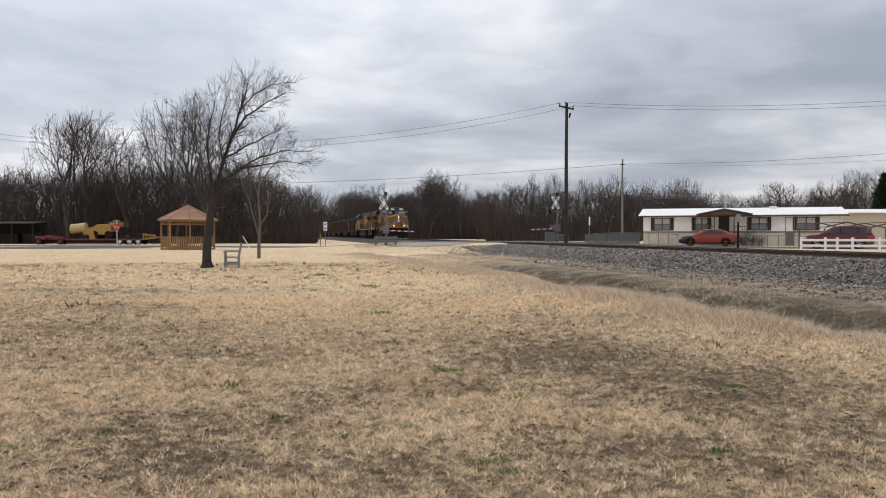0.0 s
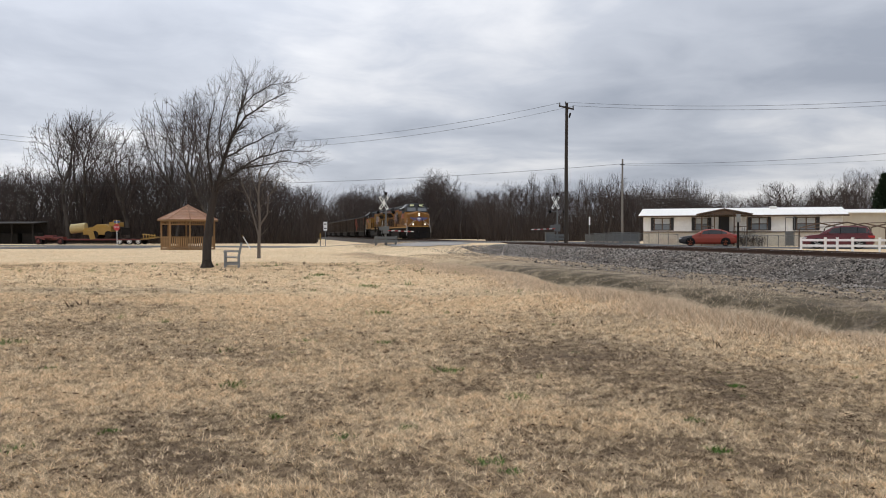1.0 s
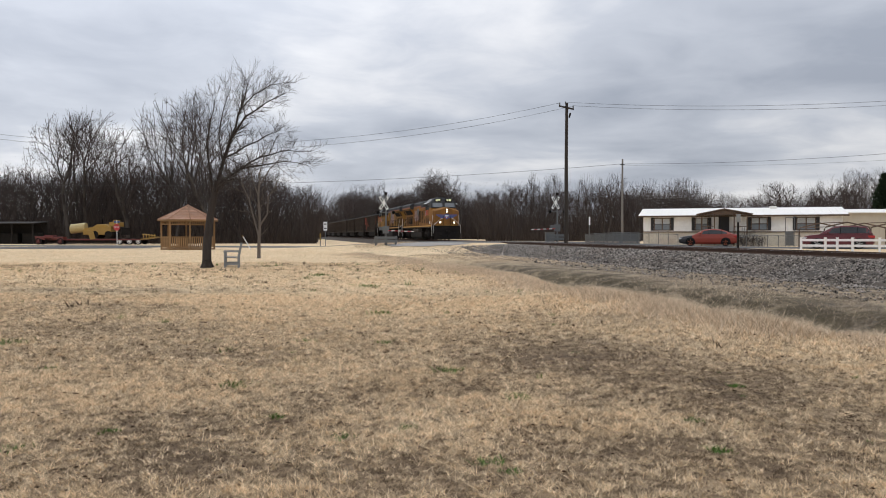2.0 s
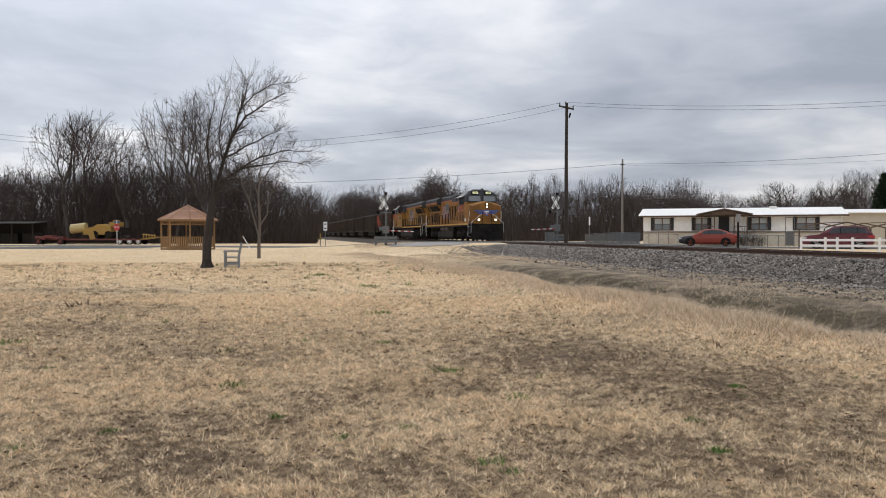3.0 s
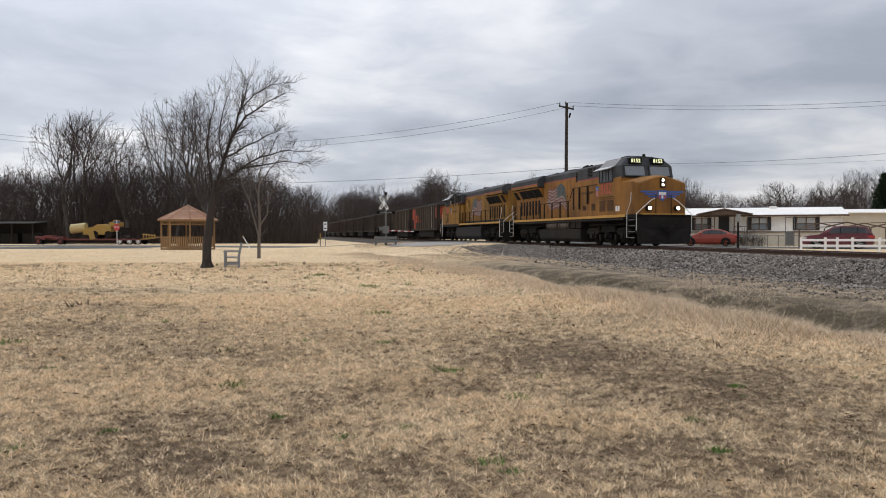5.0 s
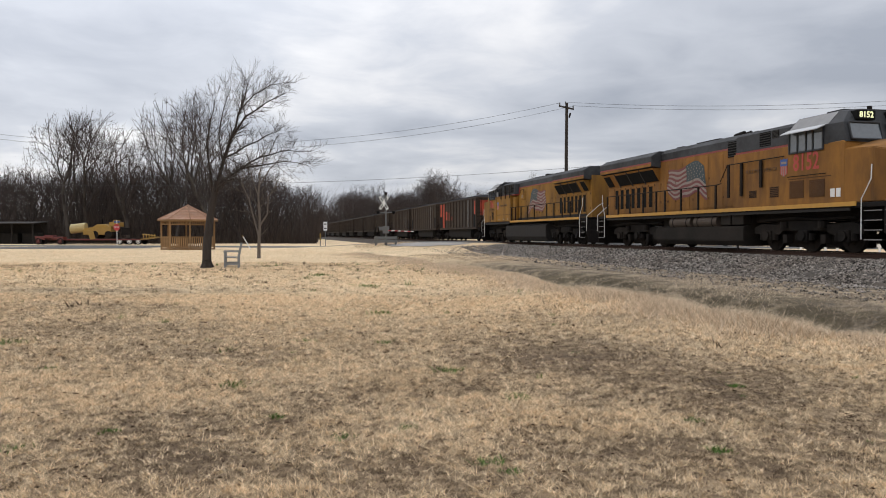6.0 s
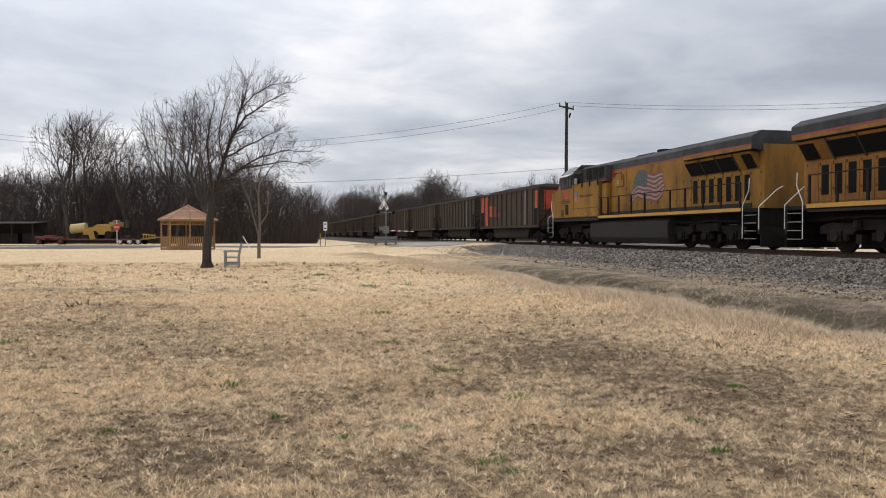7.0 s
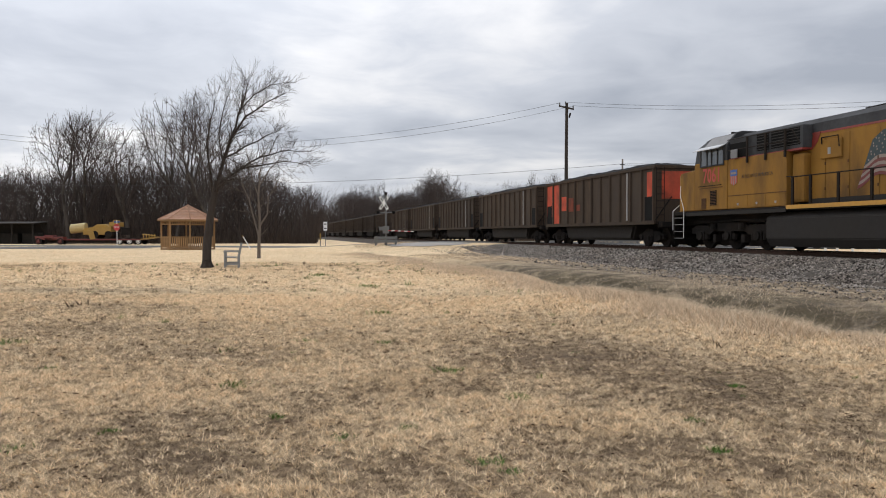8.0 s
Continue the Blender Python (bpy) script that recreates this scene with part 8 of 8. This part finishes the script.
def tuft_field(x, y):
    """How thick the turf stands, 0 to 1, in tufts a hand wide and in larger drifts."""
    out = np.empty(len(x))
    for i in range(len(x)):
        v = Vector((x[i], y[i], 0))
        out[i] = (0.5 + 0.70 * noise.noise(v * 13) + 0.55 * noise.noise(v * 5.5 + Vector((3, 5, 2))) + 0.26 * noise.noise(v * 2.1 + Vector((7, 3, 1)))
                  + 0.30 * noise.noise(v * 0.22 + Vector((1, 9, 4))))
    return np.clip(out + 0.12, 0, 1)


def lawn_grass():
    rng = np.random.default_rng(31)
    Vs, Ts, n0, tones = [], [], 0, []
    for d0, d1, clumps, per, h, w, spread in ((3.4, 8.5, 46000, 9, 0.031, 0.0028, 0.015), (8.5, 17, 60000, 7, 0.036, 0.0046, 0.026), (17, 34, 52000, 6, 0.036, 0.0075, 0.07), (34, 62, 14000, 6, 0.035, 0.012, 0.25)):
        x, y = wedge(rng, clumps, d0, d1)
        f = tuft_field(x, y)
        worn = bare_shade_at(x, y)
        tuft = (0.30 + 1.0 * f) * rng.uniform(0.55, 1.45, clumps) * (1 - 0.45 * worn)
        keep = rng.random(clumps) < (0.62 + 0.4 * f) * (1 - 0.35 * worn)
        x, y, tuft, f, worn = x[keep], y[keep], tuft[keep], f[keep], worn[keep]
        # dark where turf is thin: shade between tufts put into colour; worn spots add theirs
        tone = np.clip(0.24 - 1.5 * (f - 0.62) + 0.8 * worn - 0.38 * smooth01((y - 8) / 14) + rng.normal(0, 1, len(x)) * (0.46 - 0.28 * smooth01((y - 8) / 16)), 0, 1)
        m = len(x)
        X = np.repeat(x, per) + rng.normal(0, spread, m * per)
        Y = np.repeat(y, per) + rng.normal(0, spread, m * per)
        K, TN = np.repeat(tuft, per), np.repeat(tone, per)
        ex, ey = X - T0X, Y
        a, u = ex * DX + ey * DY, -ex * DY + ey * DX
        ok = u > ditch_u(a) + 0.9
        X, Y, K, TN = X[ok], Y[ok], K[ok], TN[ok]
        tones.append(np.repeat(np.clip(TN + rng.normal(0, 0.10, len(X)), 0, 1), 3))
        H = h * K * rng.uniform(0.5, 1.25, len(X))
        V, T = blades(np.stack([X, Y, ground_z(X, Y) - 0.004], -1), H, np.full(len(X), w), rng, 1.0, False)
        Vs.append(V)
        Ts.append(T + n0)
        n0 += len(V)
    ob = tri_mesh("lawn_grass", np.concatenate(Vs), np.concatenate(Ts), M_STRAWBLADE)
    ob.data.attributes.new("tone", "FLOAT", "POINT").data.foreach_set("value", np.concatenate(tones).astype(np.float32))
    tagged(ob, "short dry straw-coloured grass of the lawn", "grass", kind="stuff")


def verge_grass():
    rng = np.random.default_rng(33)
    n = 120000
    a = 6 + 48 * rng.random(n) ** 1.25
    u = ditch_u(a) + 1.75 + np.where(rng.random(n) < 0.72, rng.normal(0, 0.42, n), np.abs(rng.normal(0, 1.3, n)))
    k = np.clip(1 - np.abs(u - ditch_u(a) - 1.9) / 2.2, 0.25, 1)
    clump = 0.45 + 0.75 * np.clip(waves(a * 1.7, u * 1.6, 4.0) + 0.5, 0, 1)
    x, y = T0X + a * DX - u * DY, a * DY + u * DX
    keep = y > 3
    x, y, k, clump, a = x[keep], y[keep], k[keep], clump[keep], a[keep]
    H = 0.22 * k * clump * rng.uniform(0.5, 1.2, len(x)) * np.clip(1.25 - a / 70, 0.5, 1.1)
    V, T = blades(np.stack([x, y, ground_z(x, y) - 0.01], -1), H, 0.0026 + 0.00016 * a, rng, 0.75, False)
    ob = tri_mesh("verge_grass", V, T, M_VERGE)
    tagged(ob, "taller dry grass along the ditch", "grass", kind="stuff")
    # dull matted grass on the bank, with paler tussocks
    for name, n, low, height, mat, label in (("bank_grass", 90000, -0.25, 0.055, M_BANKGRASS, "dull matted grass on the dirt bank"),
                                             ("bank_tussocks", 80000, 0.42, 0.085, M_VERGE, "pale dry tussocks on the dirt bank")):
        a = 8 + 62 * rng.random(n) ** 1.2
        u = rng.uniform(5.2, 12.5, n)
        ok = u < ditch_u(a) + 0.2
        a, u = a[ok], u[ok]
        lie = waves(a * 0.8, u * 1.3, 8.0) + 0.22 * rng.normal(size=len(a))
        keep = lie > low
        a, u, lie = a[keep], u[keep], lie[keep]
        x, y = T0X + a * DX - u * DY, a * DY + u * DX
        H = height * rng.uniform(0.4, 1.3, len(x)) * np.clip(0.5 + lie, 0.4, 1.3)
        V, T = blades(np.stack([x, y, ground_z(x, y) - 0.01], -1), H, 0.0019 + 0.00013 * a, rng, 1.0, False)
        tagged(tri_mesh(name, V, T, mat), label, "grass", kind="stuff")


def weeds():
    rng = np.random.default_rng(35)
    for px, py, size in ((790, 658, 0.9), (675, 556, 1.1), (652, 508, 1.0), (415, 684, 1.0), (17, 608, 1.2), (14, 800, 0.7), (190, 766, 0.5), (868, 822, 0.7), (905, 838, 0.5),
                         (925, 706, 0.8), (718, 760, 0.6), (605, 776, 0.6), (484, 740, 0.5), (1226, 746, 0.5), (1272, 800, 0.6), (570, 488, 1.0), (1305, 685, 0.5), (680, 607, 0.6),
                         (540, 605, 0.6), (85, 655, 0.6)):
        h = EYE_Z + 0.2
        D = 1350 * h / (py - 415.4)
        for _ in range(4):
            D = 1350 * (EYE_Z - gz(px_at(px, D), D)) / (py - 415.4)
        x = px_at(px, D)
        n = 46
        r = 0.075 * size * (0.6 + D / 14)
        X, Y = x + rng.normal(0, r, n), D + rng.normal(0, r * 0.9, n)
        V, T = blades(np.stack([X, Y, ground_z(X, Y) - 0.004], -1) - np.array([x, D, gz(x, D)]), 0.055 * size * rng.uniform(0.5, 1.3, n) * (0.8 + D / 40), np.full(n, 0.003 + 0.0004 * D), rng, 0.8)
        first = np.arange(n) * 5      # runners from the root join the blades
        V = np.concatenate([V, [(0, 0, -0.004)]])
        T = np.concatenate([T, np.stack([np.full(n, len(V) - 1), first, first + 1], -1)])
        ob = tri_mesh("weed_tuft", V, T, M_WEED)
        ob.location = (x, D, gz(x, D))
        tagged(ob, "small green weed tuft in the dry lawn", "weed", group="green weeds in the lawn")


def leaves():
    rng = np.random.default_rng(37)
    Vs, Ts, n0 = [], [], 0
    for d0, d1, n, s in ((3.5, 9, 900, 0.016), (9, 30, 3600, 0.027)):
        x, y = wedge(rng, n, d0, d1)
        ex, ey = x - T0X, y
        a, u = ex * DX + ey * DY, -ex * DY + ey * DX
        ok = u > ditch_u(a) + 0.8
        x, y = x[ok], y[ok]
        m = len(x)
        z = ground_z(x, y) + 0.02 + 0.02 * rng.random(m)
        ang = rng.uniform(0, 6.28, m)
        S = s * rng.uniform(0.6, 1.4, m)
        base = np.array([(-1, 0, 0), (-0.2, 0.55, 0.25), (1, 0, 0.1), (-0.2, -0.55, 0.3), (0, 0, -0.1)])
        B0 = base[None] * S[:, None, None]
        c, sn = np.cos(ang)[:, None], np.sin(ang)[:, None]
        V = np.stack([B0[..., 0] * c - B0[..., 1] * sn + x[:, None], B0[..., 0] * sn + B0[..., 1] * c + y[:, None], B0[..., 2] * rng.uniform(0.2, 1.8, m)[:, None] + z[:, None]], -1)
        T = np.array([(0, 4, 1), (1, 4, 2), (2, 4, 3), (3, 4, 0)])[None] + (np.arange(m) * 5)[:, None, None] + n0
        Vs.append(V.reshape(-1, 3))
        Ts.append(T.reshape(-1, 3))
        n0 += m * 5
    ob = tri_mesh("fallen_leaves", np.concatenate(Vs), np.concatenate(Ts), M_LEAF)
    tagged(ob, "scattered brown fallen leaves on the lawn", "leaves", kind="stuff")


def dead_tufts():
    """Small dark dead tufts and greenish ones among the straw."""
    rng = np.random.default_rng(41)
    for name, n, per, mat, label in (("dead_tufts", 3400, 9, M_DEADTUFT, "small dark dead tufts in the straw lawn"), ("green_sprigs", 420, 10, M_WEED, "tiny green sprigs in the straw lawn")):
        x, y = wedge(rng, n, 5.5, 33)
        keep = np.array([noise.noise(Vector((px * 0.35, py * 0.35, 4.0))) for px, py in zip(x, y)]) + 0.25 * rng.normal(size=n) > -0.08
        a, u = track_au(x, y)
        keep &= u > ditch_u(a) + 1.0
        x, y = x[keep], y[keep]
        size = rng.lognormal(0, 0.4, len(x)) * (0.45 + y / 34)
        S = np.repeat(size, per)
        X, Y = np.repeat(x, per) + rng.normal(0, 0.030, len(S)) * S, np.repeat(y, per) + rng.normal(0, 0.045, len(S)) * S
        V, T = blades(np.stack([X, Y, ground_z(X, Y) - 0.004], -1), 0.046 * S * rng.uniform(0.5, 1.2, len(S)), 0.0055 * S, rng, 0.7, False)
        tagged(tri_mesh(name, V, T, mat), label, "grass", kind="stuff")


lawn_grass()
dead_tufts()
verge_grass()
weeds()
leaves()


# ---- what moves ----
def motions():
    times = [0.5 * k for k in range(17)]
    for ob, off, turned in TRAIN:
        walk(ob, [(t, train_pose(off, turned, t)) for t in times])
    # wheels roll: one row for each thirtieth of a second
    ticks = [k / FPS for k in range(241)]
    for ob, off, turned in TRAIN:
        for w in [c for c in ob.children if c.name.startswith("wheelset")]:
            x, r = w.location.x, w.location.z
            rate = math.degrees(TRAIN_V / r) * (-1 if turned else 1)
            walk(w, [(t, pose(x, 0, r, 0, rate * t, 0)) for t in ticks])


motions()
